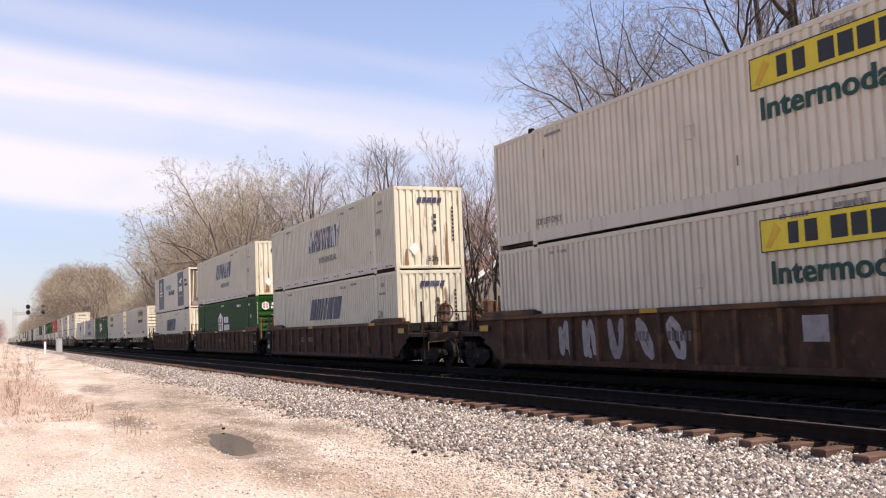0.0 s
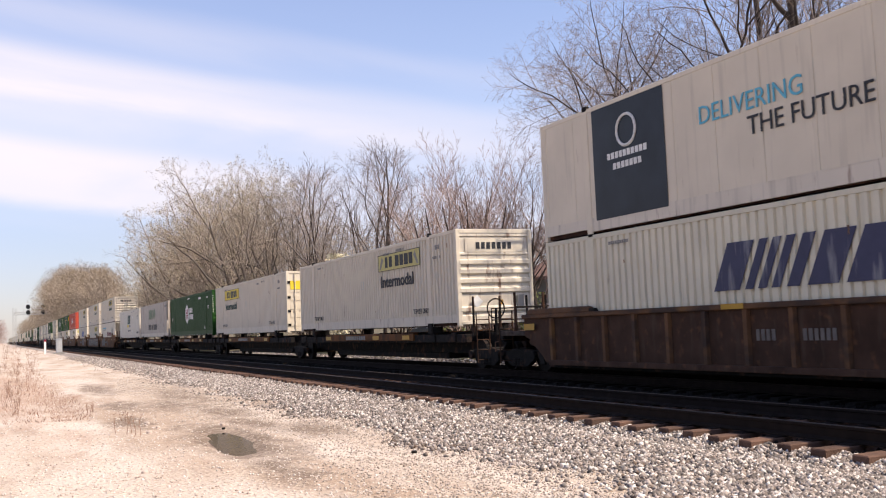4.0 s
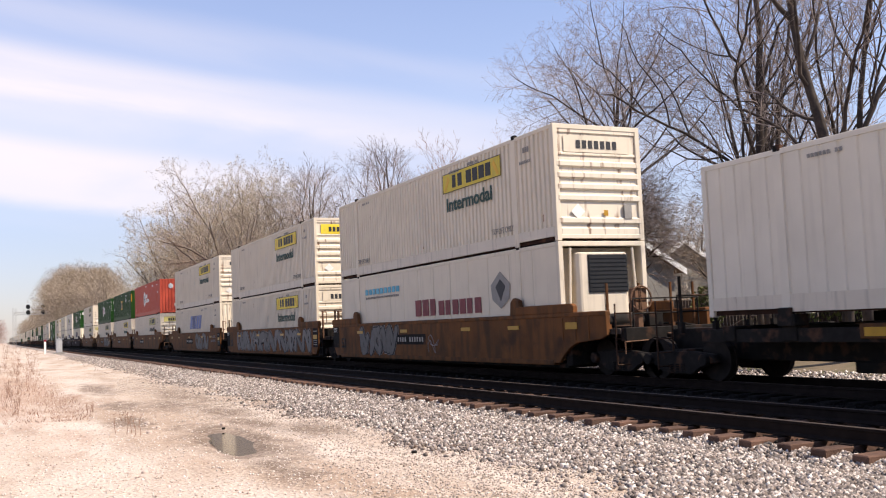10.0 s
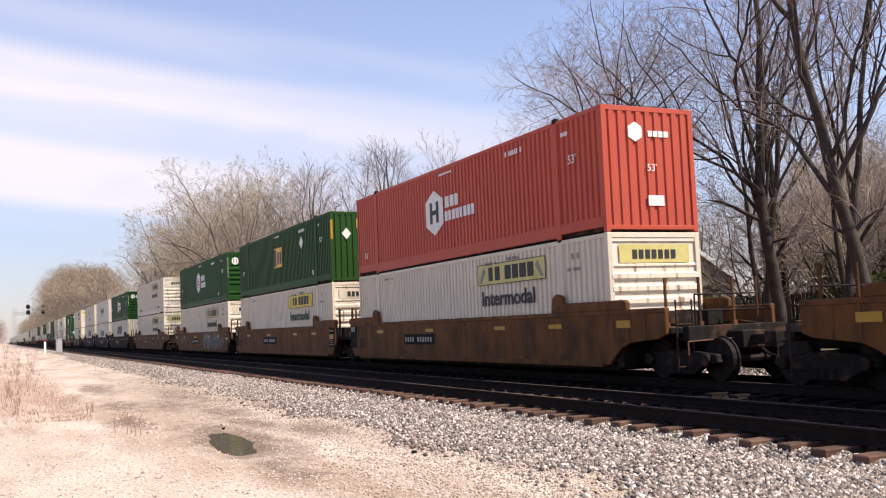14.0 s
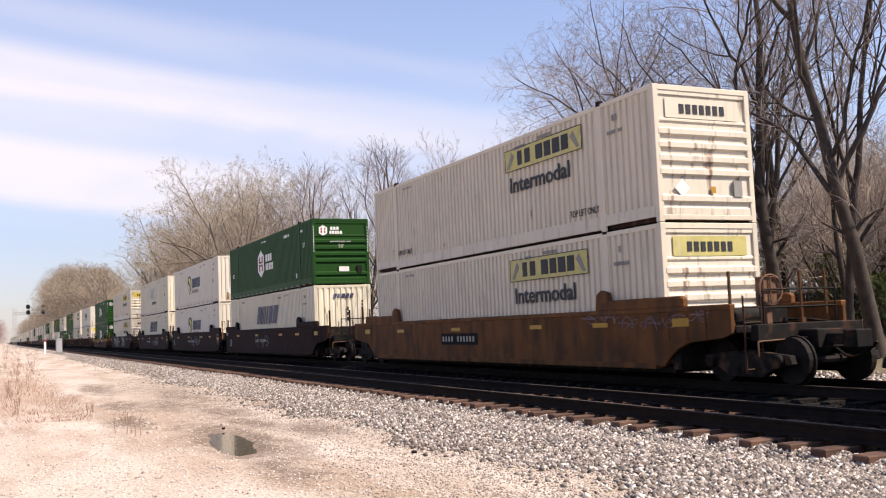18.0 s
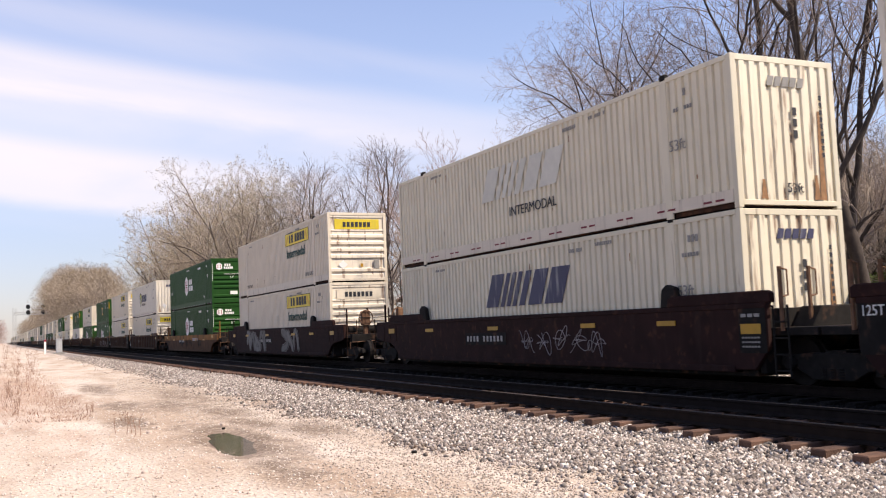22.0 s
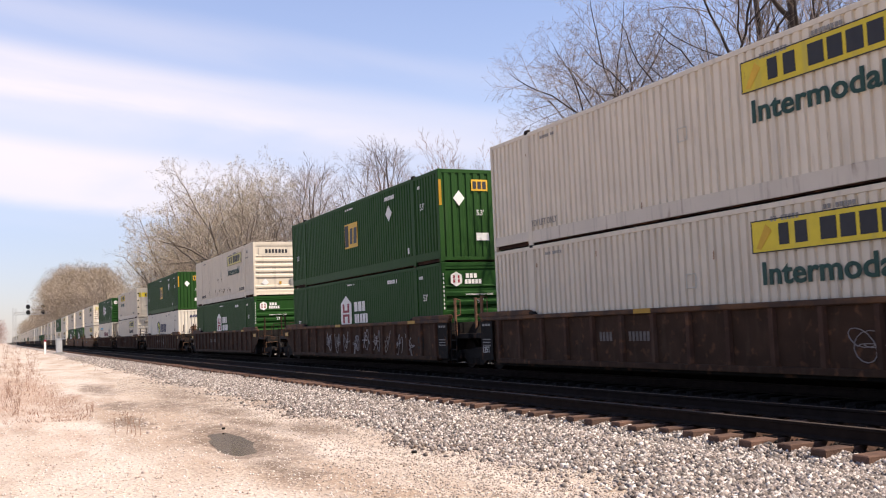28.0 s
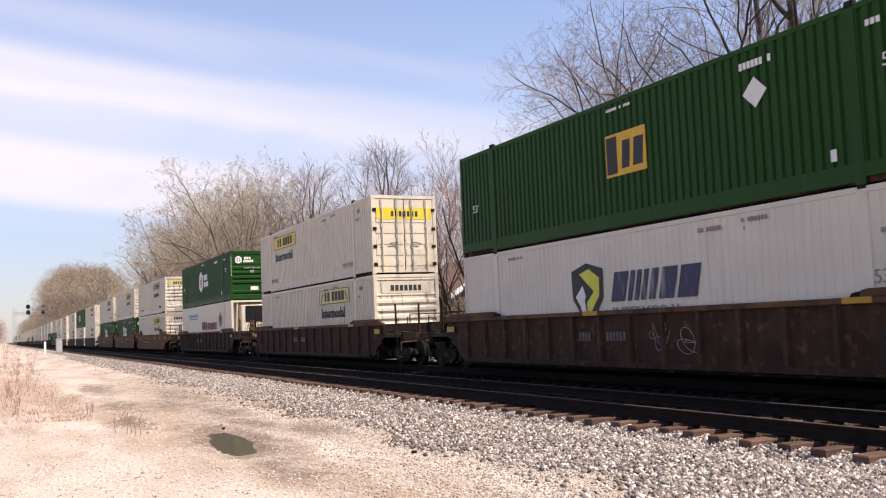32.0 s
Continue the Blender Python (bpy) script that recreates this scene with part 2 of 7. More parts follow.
LEAFY = surface("fresh_green_leaves", (0.115, 0.135, 0.04), 0.85, var=0.4, scale=1.5, bump=0)
STRAW = surface("dry_weed_stalks", (0.26, 0.145, 0.10), 0.9, var=0.3, scale=3, bump=0, rnd=0.2)


DAMP = ((2.75, 24.4, 0.55, 1.6), (3.75, 23.6, 0.55, 1.9), (4.75, 15.5, 0.55, 1.2), (4.5, 27.0, 0.5, 3.0), (2.9, 33.5, 0.45, 3.5), (3.05, 11.4, 0.28, 1.0), (3.3, 14.9, 0.60, 2.9), (4.15, 17.8, 0.35, 1.6), (2.3, 19.5, 0.40, 1.3), (4.3, 20.5, 0.4, 1.5))


def ground_material():
    """Pale, dusty gravel with tan earth, damp stains and a grit of stones."""
    m = bpy.data.materials.new("dusty_gravel")
    m.use_nodes = True
    n, l = m.node_tree.nodes, m.node_tree.links
    b = n["Principled BSDF"]
    co = n.new("ShaderNodeTexCoord")

    def cloud(sc, stretch=(1, 1, 1), detail=6.0):
        mp, no = n.new("ShaderNodeMapping"), n.new("ShaderNodeTexNoise")
        mp.inputs["Scale"].default_value = stretch
        l.new(co.outputs["Object"], mp.inputs[0])
        l.new(mp.outputs[0], no.inputs["Vector"])
        no.inputs["Scale"].default_value, no.inputs["Detail"].default_value = sc, detail
        return no.outputs[0]

    def steps(v, lo, hi, top=1.0):
        r = n.new("ShaderNodeMapRange")
        r.inputs[1].default_value, r.inputs[2].default_value, r.inputs[4].default_value = lo, hi, top
        l.new(v, r.inputs[0])
        return r.outputs[0]

    def blend(fac, a, c):
        mx = n.new("ShaderNodeMix")
        mx.data_type = "RGBA"
        for sock, v in ((mx.inputs[0], fac), (mx.inputs[6], a), (mx.inputs[7], c)):
            if isinstance(v, tuple):
                sock.default_value = (*v, 1)
            else:
                l.new(v, sock)
        return mx.outputs[2]
    tone = blend(steps(cloud(0.55, (1, 0.35, 1)), 0.38, 0.62), (0.560, 0.476, 0.405), (0.42, 0.328, 0.255))
    tone = blend(steps(cloud(0.5, (1.3, 0.3, 1), 4.0), 0.53, 0.64, 0.75), tone, (0.29, 0.20, 0.135))
    # damp brown patches left by dried puddles
    wet = None
    for x, y, rx, ry in DAMP:
        mp, ln = n.new("ShaderNodeMapping"), n.new("ShaderNodeVectorMath")
        ln.operation = "LENGTH"
        mp.inputs["Scale"].default_value = (1 / rx, 1 / ry, 0)
        mp.inputs["Location"].default_value = (-x / rx, -y / ry, 0)
        l.new(co.outputs["Object"], mp.inputs[0])
        l.new(mp.outputs[0], ln.inputs[0])
        if wet is None:
            wet = ln.outputs["Value"]
        else:
            mn = n.new("ShaderNodeMath")
            mn.operation = "MINIMUM"
            l.new(wet, mn.inputs[0])
            l.new(ln.outputs["Value"], mn.inputs[1])
            wet = mn.outputs[0]
    for x, y, rx, ry, amount, earth in ((3.3, 19.5, 1.7, 10.0, 0.62, (0.335, 0.232, 0.158)), (0.2, 33.0, 1.9, 15.0, 0.75, (0.36, 0.225, 0.155)), (4.6, 34.0, 1.4, 16.0, 0.45, (0.36, 0.285, 0.215)), (1.6, 27.0, 0.8, 5.0, 0.55, (0.27, 0.165, 0.11))):
        mp, ln = n.new("ShaderNodeMapping"), n.new("ShaderNodeVectorMath")
        ln.operation = "LENGTH"
        mp.inputs["Scale"].default_value = (1 / rx, 1 / ry, 0)
        mp.inputs["Location"].default_value = (-x / rx, -y / ry, 0)
        l.new(co.outputs["Object"], mp.inputs[0])
        l.new(mp.outputs[0], ln.inputs[0])
        ragged = n.new("ShaderNodeMath")
        ragged.operation = "MULTIPLY_ADD"
        ragged.inputs[1].default_value = 2.4
        l.new(cloud(1.1, (1.2, 0.4, 1)), ragged.inputs[0])
        l.new(ln.outputs["Value"], ragged.inputs[2])
        fade = n.new("ShaderNodeMapRange")
        fade.inputs[1].default_value, fade.inputs[2].default_value = 1.55, 2.35
        fade.inputs[3].default_value, fade.inputs[4].default_value = amount, 0.0
        l.new(ragged.outputs[0], fade.inputs[0])
        tone = blend(fade.outputs[0], tone, earth)
    rag = n.new("ShaderNodeMath")
    rag.operation = "MULTIPLY_ADD"
    rag.inputs[1].default_value = 2.6
    l.new(cloud(2.2, (1, 0.5, 1)), rag.inputs[0])
    l.new(wet, rag.inputs[2])
    dry = n.new("ShaderNodeMapRange")
    dry.inputs[1].default_value, dry.inputs[2].default_value = 1.85, 2.75
    dry.inputs[3].default_value, dry.inputs[4].default_value = 0.93, 0.0
    l.new(rag.outputs[0], dry.inputs[0])
    tone = blend(dry.outputs[0], tone, (0.150, 0.104, 0.074))
    vor = n.new("ShaderNodeTexVoronoi")
    l.new(co.outputs["Object"], vor.inputs["Vector"])
    vor.inputs["Scale"].default_value = 22.0
    sp = n.new("ShaderNodeSeparateColor")
    l.new(vor.outputs["Color"], sp.inputs[0])
    tone = blend(steps(sp.outputs[0], 0.66, 0.95, 0.45), tone, (0.60, 0.50, 0.39))
    tone = blend(steps(sp.outputs[1], 0.80, 0.97, 0.55), tone, (0.26, 0.18, 0.12))
    tone = blend(steps(cloud(16.0), 0.56, 0.72, 0.5), tone, (0.30, 0.22, 0.16))
    l.new(tone, b.inputs["Base Color"])
    b.inputs["Roughness"].default_value = 0.95
    bp = n.new("ShaderNodeBump")
    bp.inputs["Strength"].default_value, bp.inputs["Distance"].default_value = 0.7, 0.03
    add = n.new("ShaderNodeMath")
    l.new(cloud(30.0), add.inputs[0])
    l.new(vor.outputs["Distance"], add.inputs[1])
    l.new(add.outputs[0], bp.inputs["Height"])
    l.new(bp.outputs[0], b.inputs["Normal"])
    return m


DUST = ground_material()


def stone_material(name, tones):
    m = bpy.data.materials.new(name)
    m.use_nodes = True
    n, l = m.node_tree.nodes, m.node_tree.links
    b, g, r = n["Principled BSDF"], n.new("ShaderNodeNewGeometry"), n.new("ShaderNodeValToRGB")
    e = r.color_ramp.elements
    while len(e) < len(tones):
        e.new(0.5)
    for i, c in enumerate(tones):
        e[i].position, e[i].color = i / (len(tones) - 1), (*c, 1)
    l.new(g.outputs["Random Per Island"], r.inputs[0])
    l.new(r.outputs[0], b.inputs["Base Color"])
    b.inputs["Roughness"].default_value = 0.9
    return m


STONES = stone_material("ballast_stones", [(0.030, 0.025, 0.023), (0.33, 0.27, 0.235), (0.075, 0.060, 0.052), (0.66, 0.57, 0.50), (0.115, 0.075, 0.052), (0.27, 0.225, 0.195), (0.042, 0.036, 0.034), (0.72, 0.66, 0.60), (0.15, 0.12, 0.10), (0.085, 0.068, 0.060), (0.40, 0.33, 0.29), (0.06, 0.05, 0.045)])
BALLAST = surface("ballast_bed", (0.075, 0.058, 0.048), 0.95, var=0.45, scale=22, stain=(0.12, 0.10, 0.10), amount=0.8, stain_scale=30, bump=1.0, fine=28, stain2=(0.38, 0.34, 0.31), amount2=0.4, scale2=34, edge2=(0.56, 0.66))
DRY_BED = surface("dry_grey_ballast", (0.30, 0.255, 0.225), 0.95, var=0.5, scale=9, stain=(0.14, 0.115, 0.10), amount=0.8, stain_scale=13, edge=(0.45, 0.6), bump=0.8, fine=20)
# near-black: the train's shade put into the colour; also plain dark stones
SHADE_DARK = surface("shade_and_dark_ballast", (0.0125, 0.0105, 0.0095), 0.9, spec=0.1, var=0.5, scale=18, stain=(0.05, 0.044, 0.04), amount=0.6, stain_scale=25, bump=1.0, fine=28)
WATER = surface("muddy_water", (0.095, 0.070, 0.046), 0.06, spec=0.4, var=0.1, bump=0.0)


# ---- mesh helpers ----
class Shape:
    """Collects vertices and faces of one mesh."""

    def __init__(self):
        self.v, self.f = [], []

    def box(self, x0, x1, y0, y1, z0, z1):
        k = len(self.v)
        self.v += [(x, y, z) for z in (z0, z1) for y in (y0, y1) for x in (x0, x1)]
        self.f += [tuple(k + i for i in q) for q in ((0, 2, 3, 1), (4, 5, 7, 6), (0, 1, 5, 4), (2, 6, 7, 3), (0, 4, 6, 2), (1, 3, 7, 5))]
        return self

    def prism(self, outline, axis, a, b):
        """An outline in the other two axes, pushed along one axis from a to b."""
        k, n = len(self.v), len(outline)
        for w in (a, b):
            for p, q in outline:
                self.v.append({"x": (w, p, q), "y": (p, w, q), "z": (p, q, w)}[axis])
        self.f += [tuple(range(k + n - 1, k - 1, -1)), tuple(range(k + n, k + 2 * n))]
        self.f += [(k + i, k + (i + 1) % n, k + n + (i + 1) % n, k + n + i) for i in range(n)]
        return self

    def rod(self, a, b, r, sides=6, r2=None, cap=True):
        a, b = Vector(a), Vector(b)
        d = (b - a).normalized()
        u = d.orthogonal().normalized()
        w = d.cross(u)
        k = len(self.v)
        for p, rad in ((a, r), (b, r if r2 is None else r2)):
            for i in range(sides):
                t = math.tau * i / sides
                self.v.append(tuple(p + (u * math.cos(t) + w * math.sin(t)) * rad))
        self.f += [(k + i, k + (i + 1) % sides, k + sides + (i + 1) % sides, k + sides + i) for i in range(sides)]
        if cap:
            self.f += [tuple(range(k + sides - 1, k - 1, -1)), tuple(range(k + sides, k + 2 * sides))]
        return self

    def ring(self, centre, axis, radius, r, sides=16):
        c, d = Vector(centre), Vector(axis).normalized()
        u = d.orthogonal().normalized()
        w = d.cross(u)
        pts = [c + (u * math.cos(math.tau * i / sides) + w * math.sin(math.tau * i / sides)) * radius for i in range(sides)]
        for i in range(sides):
            self.rod(pts[i], pts[(i + 1) % sides], r, 5, cap=False)
        return self

    def mesh(self, name, material, bevel=0.0, smooth=False):
        me = bpy.data.meshes.new(name)
        me.from_pydata(self.v, [], self.f)
        if bevel:
            bm = bmesh.new()
            bm.from_mesh(me)
            bmesh.ops.recalc_face_normals(bm, faces=bm.faces)
            bmesh.ops.bevel(bm, geom=bm.edges, offset=bevel, segments=1, affect="EDGES", clamp_overlap=True)
            bm.to_mesh(me)
            bm.free()
        me.materials.append(material)
        if smooth:
            me.polygons.foreach_set("use_smooth", [True] * len(me.polygons))
        me.update()
        return me


def thing(name, label, category, group="", kind=""):
    return tagged(new(name), label, category, group, kind)


def put(name, me, parent, at=(0, 0, 0), label=""):
    """One mesh object under a thing or a part."""
    ob = new(name, me)
    ob.parent = parent
    ob.location = at
    if label:
        ob["label"] = label
    return ob


def part(name, shape, material, parent, label="", bevel=0.0, smooth=False):
    return put(name, shape.mesh(name, material, bevel, smooth), parent, label=label)


CACHE = {}


def kept(key, make):
    """A mesh that alike parts share."""
    if key not in CACHE:
        CACHE[key] = make()
    return CACHE[key]


def lettering(text, size, material, slant=0.0, widen=1.0, bold=0.0, depth=0.004):
    """Words as a mesh, standing in the y-z plane and read from -x: y grows towards the word's start. Its width is given too."""
    cu = bpy.data.curves.new("words", "FONT")
    cu.body, cu.size, cu.shear, cu.offset, cu.extrude = text, size, slant, bold, depth
    cu.resolution_u = 3
    ob = bpy.data.objects.new("words", cu)
    scene.collection.objects.link(ob)
    dg = bpy.context.evaluated_depsgraph_get()
    me = bpy.data.meshes.new_from_object(ob.evaluated_get(dg))
    bpy.data.objects.remove(ob)
    width = max(v.co.x for v in me.vertices) * widen
    for v in me.vertices:
        x, y, z = v.co
        v.co = (-z - depth, -x * widen, y)
    me.materials.clear()
    me.materials.append(material)
    return me, width


# ---- ground ----
def ground_height(x, y):
    h = 0.0
    if x > 19.0:
        h = 0.75 * min(1, (x - 19.0) / 4.5)
    if x < 1.6 and y > 22:
        h += 0.34 * min(1, (1.6 - x) / 2.4) * min(1, ((y - 22) / 22) ** 2) * max(0.35, 1 - max(0, y - 60) / 90)
    if -6 < x < 7 and -4 < y < 70:
        h += 0.035 * noise.noise((x * 0.9, y * 0.35, 3.0)) + 0.022 * noise.noise((x * 3.1, y * 2.0, 8.0))
        d = ((x - 3.25 - 0.09 * (y - 14.9)) / 0.25) ** 2 + ((y - 14.9) / 1.6) ** 2
        h -= 0.11 * max(0, 1 - d * 0.48)
    return h


def build_ground():
    xs = [-600, -250, -100, -40, -20, -12, -8] + [-6 + 0.25 * i for i in range(53)] + [7.6, 8.5, 17.5, 18.5, 20, 21.5, 23, 26, 32, 45, 80, 160, 350, 700]
    ys = [-400, -120, -40, -15] + [-4 + 0.5 * i for i in range(9)] + [0.5 + 0.25 * i for i in range(118)] + [30 + 1.0 * i for i in range(40)] + [70 + 6 * i for i in range(12)] + [150, 180, 230, 300, 400, 600, 900, 1400, 2200, 3600]
    s = Shape()
    s.v = [(x, y, ground_height(x, y)) for y in ys for x in xs]
    w = len(xs)
    s.f = [(j * w + i, j * w + i + 1, (j + 1) * w + i + 1, (j + 1) * w + i) for j in range(len(ys) - 1) for i in range(w - 1)]
    me = s.mesh("ground", DUST, smooth=True)
    me.materials.append(GRASSY)
    for p in me.polygons:
        if p.center.x > 17.8 or (p.center.x < -7 and p.center.y > 30):
            p.material_index = 1
    tagged(new("ground", me), "pale dusty gravel lot with tan earth beside the railway", "ground", kind="structure")
    # the raised stone bed of both tracks
    b = Shape()
    prof = [(4.9, -0.3), (5.6, -0.03), (7.2, 0.05), (7.75, -0.015), (8.35, 0.07), (10.9, 0.075), (11.5, 0.03), (12.2, 0.075), (15.4, 0.075), (17.4, 0.03), (19.6, 0.02), (20.2, -0.3)]
    ys = [-60, -20, 0] + [2 + 0.8 * i for i in range(60)] + [50 + 2.5 * i for i in range(60)] + [200, 260, 400, 700, 1500]
    for y in ys:
        wave = 0.4 * noise.noise((y * 0.17, 5, 0)) + 0.3 * noise.noise((y * 0.6, 2, 0))
        b.v += [(x + (wave if i < 2 else 0), y, z) for i, (x, z) in enumerate(prof)]
    w = len(prof)
    b.f = [(j * w + i, j * w + i + 1, (j + 1) * w + i + 1, (j + 1) * w + i) for j in range(len(ys) - 1) for i in range(w - 1)]
    me = b.mesh("ballast", BALLAST)
    me.materials.append(SHADE_DARK)
    me.materials.append(DUST)
    me.materials.append(DRY_BED)
    for p in me.polygons:
        if p.center.x < 5.5 and p.center.y > 28:
            p.material_index = 2
        elif p.center.x < 8.3 and p.center.y > 30:
            p.material_index = 3
        # train's shade coloured into the bed; dark stones beyond the far rail
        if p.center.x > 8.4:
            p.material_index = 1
    tagged(new("ballast", me), "grey crushed-stone bed under both tracks", "ballast", kind="structure")


build_ground()


def stones(name, count, spread, size, material, label, squash=0.95, seed=1):
    """Loose stones, far too many to count, as one mesh of rough lumps."""
    rg = np.random.RandomState(seed)
    base = np.array([(1, 0, 0), (0, 1, 0), (-1, 0, 0), (0, -1, 0), (0, 0, 1), (0.7, 0.7, 0.5), (-0.7, 0.5, 0.6)], float)[:5]
    base = np.vstack([base, [(0, 0, -0.4)]])
    tri = np.array([(0, 1, 4), (1, 2, 4), (2, 3, 4), (3, 0, 4), (1, 0, 5), (2, 1, 5), (3, 2, 5), (0, 3, 5)])
    pts = spread(rg, count)
    n = len(pts)
    sc = size * (0.55 + 0.9 * rg.rand(n, 1, 1)) * (0.75 + 0.5 * rg.rand(n, 6, 3))
    v = base[None] * sc
    v[:, :, 2] *= squash
    a = rg.rand(n) * math.tau
    tilt = rg.randn(n) * 0.5
    ct, st = np.cos(tilt), np.sin(tilt)
    v = np.stack([v[..., 0] * ct[:, None] + v[..., 2] * st[:, None], v[..., 1], -v[..., 0] * st[:, None] + v[..., 2] * ct[:, None]], -1)
    c, s = np.cos(a)[:, None], np.sin(a)[:, None]
    w = np.stack([v[..., 0] * c - v[..., 1] * s, v[..., 0] * s + v[..., 1] * c, v[..., 2]], -1) + pts[:, None, :]
    f = (tri[None] + 6 * np.arange(n)[:, None, None]).reshape(-1, 3)
    me = bpy.data.meshes.new(name)
    me.from_pydata(w.reshape(-1, 3).tolist(), [], f.tolist())
    me.materials.append(material)
    me.polygons.foreach_set("use_smooth", [True] * len(me.polygons))
    return tagged(new(name, me), label, "stones", kind="stuff")


def bed_z(x):
    return np.interp(x, [4.9, 5.6, 7.2, 7.75, 8.3, 10.9, 11.5, 12.2, 15.4, 17.4], [0.0, 0.004, 0.05, -0.015, 0.07, 0.075, 0.03, 0.075, 0.075, 0.03])


def shoulder(rg, n):
    y = 5.5 + 34 * rg.rand(n) ** 1.7
    x = 8.3 - 3.4 * rg.rand(n) ** 1.1
    edge = 5.55 + 0.22 * np.sin(y * 0.9) + 0.18 * np.sin(y * 2.3 + 1) + 0.02 * np.maximum(0, y - 14)
    keep = rg.rand(n) < np.clip((x - edge + 0.35) / 0.6, 0.03, 1)
    x, y = x[keep], y[keep]
    return np.stack([x, y, bed_z(x) + 0.012 * rg.rand(len(x))], -1)


def shoulder_far(rg, n):
    y = 30 + 66 * rg.rand(n) ** 1.3
    x = 8.1 - 3.6 * rg.rand(n)
    keep = rg.rand(n) < np.clip((x - 5.2) / 1.2, 0.02, 1)
    x, y = x[keep], y[keep]
    return np.stack([x, y, np.maximum(bed_z(x), 0.0) + 0.01], -1)


def crib(rg, n):
    y = 6 + 34 * rg.rand(n) ** 1.5
    x = 8.4 + 6.6 * rg.rand(n)
    return np.stack([x, y, bed_z(x) - 0.01 + 0.02 * rg.rand(n)], -1)


def lot(rg, n):
    y = 8 + 42 * rg.rand(n) ** 1.6
    x = -1.5 + 7.0 * rg.rand(n)
    z = np.array([ground_height(a, b) for a, b in zip(x, y)])
    far = ((x - 3.25 - 0.09 * (y - 14.9)) / 0.36) ** 2 + ((y - 14.9) / 2.3) ** 2 > 1.1
    return np.stack([x, y, z], -1)[far]


def verge(rg, n):
    y = 5.5 + 34 * rg.rand(n) ** 1.7
    x = 6.3 - 3.4 * rg.rand(n) ** 1.3
    keep = rg.rand(n) < np.clip((x - 3.0 - 0.5 * np.sin(y * 0.55)) / 1.8, 0.02, 1)
    x, y = x[keep], y[keep]
    z = np.array([ground_height(a, b) for a, b in zip(x, y)])
    dry = ((x - 3.25 - 0.09 * (y - 14.9)) / 0.36) ** 2 + ((y - 14.9) / 2.3) ** 2 > 1.1
    for a, b, rx, ry in DAMP:
        dry &= (((x - a) / rx) ** 2 + ((y - b) / ry) ** 2 > 1.0) | (rg.rand(len(x)) < 0.25)
    return np.stack([x, y, np.maximum(z, np.where(x > 4.9, bed_z(x) - 0.02, z)) + 0.004], -1)[dry]


def beyond(rg, n):
    y = 14 + 70 * rg.rand(n) ** 1.5
    x = 15.6 + 4.2 * rg.rand(n)
    return np.stack([x, y, bed_z(np.minimum(x, 17.4)) + 0.01], -1)


VERGE_STONES = stone_material("verge_gravel", [(0.45, 0.375, 0.315), (0.34, 0.27, 0.22), (0.56, 0.49, 0.43), (0.20, 0.155, 0.125), (0.46, 0.385, 0.32), (0.40, 0.32, 0.26)])
PALE_STONES = stone_material("lot_stones", [(0.62, 0.55, 0.49), (0.50, 0.42, 0.35), (0.70, 0.64, 0.58), (0.40, 0.31, 0.25), (0.60, 0.50, 0.42), (0.30, 0.22, 0.18)])
stones("ballast_stones", 66000, shoulder, 0.031, STONES, "grey, brown and white crushed ballast stones beside the track", seed=2)
stones("ballast_stones", 22000, shoulder_far, 0.034, STONES, "grey and white crushed ballast stones beside the track", seed=3)
# stones between the rails carry the train's shade in their colour
stones("oily_ballast_stones", 9000, crib, 0.034, SHADE_DARK, "ballast stones between the rails, darkened for the train's shade", seed=4)
stones("gravel", 13000, lot, 0.015, PALE_STONES, "scattered pale pebbles on the dusty lot", seed=5)
stones("gravel", 42000, verge, 0.0125, VERGE_STONES, "fine pale gravel at the foot of the ballast", seed=6)
stones("ballast_stones", 9000, beyond, 0.05, STONES, "sunlit ballast stones beyond the train's track", seed=7)


def build_puddle():
    rg = random.Random(4)
    ring = []
    for i in range(40):
        t = math.tau * i / 40
        r = 1 + 0.12 * math.sin(3 * t + 1) + 0.07 * math.sin(7 * t) + 0.07 * rg.uniform(-1, 1)
        y = 14.9 + 2.05 * r * math.sin(t)
        ring.append((3.25 + 0.09 * (y - 14.9) + (0.33 - 0.10 * math.sin(t)) * r * math.cos(t), y))
    s = Shape().prism(ring, "z", -0.14, -0.042)
    tagged(new("puddle", s.mesh("puddle", WATER)), "shallow brown puddle in the gravel lot", "puddle", kind="structure")


build_puddle()


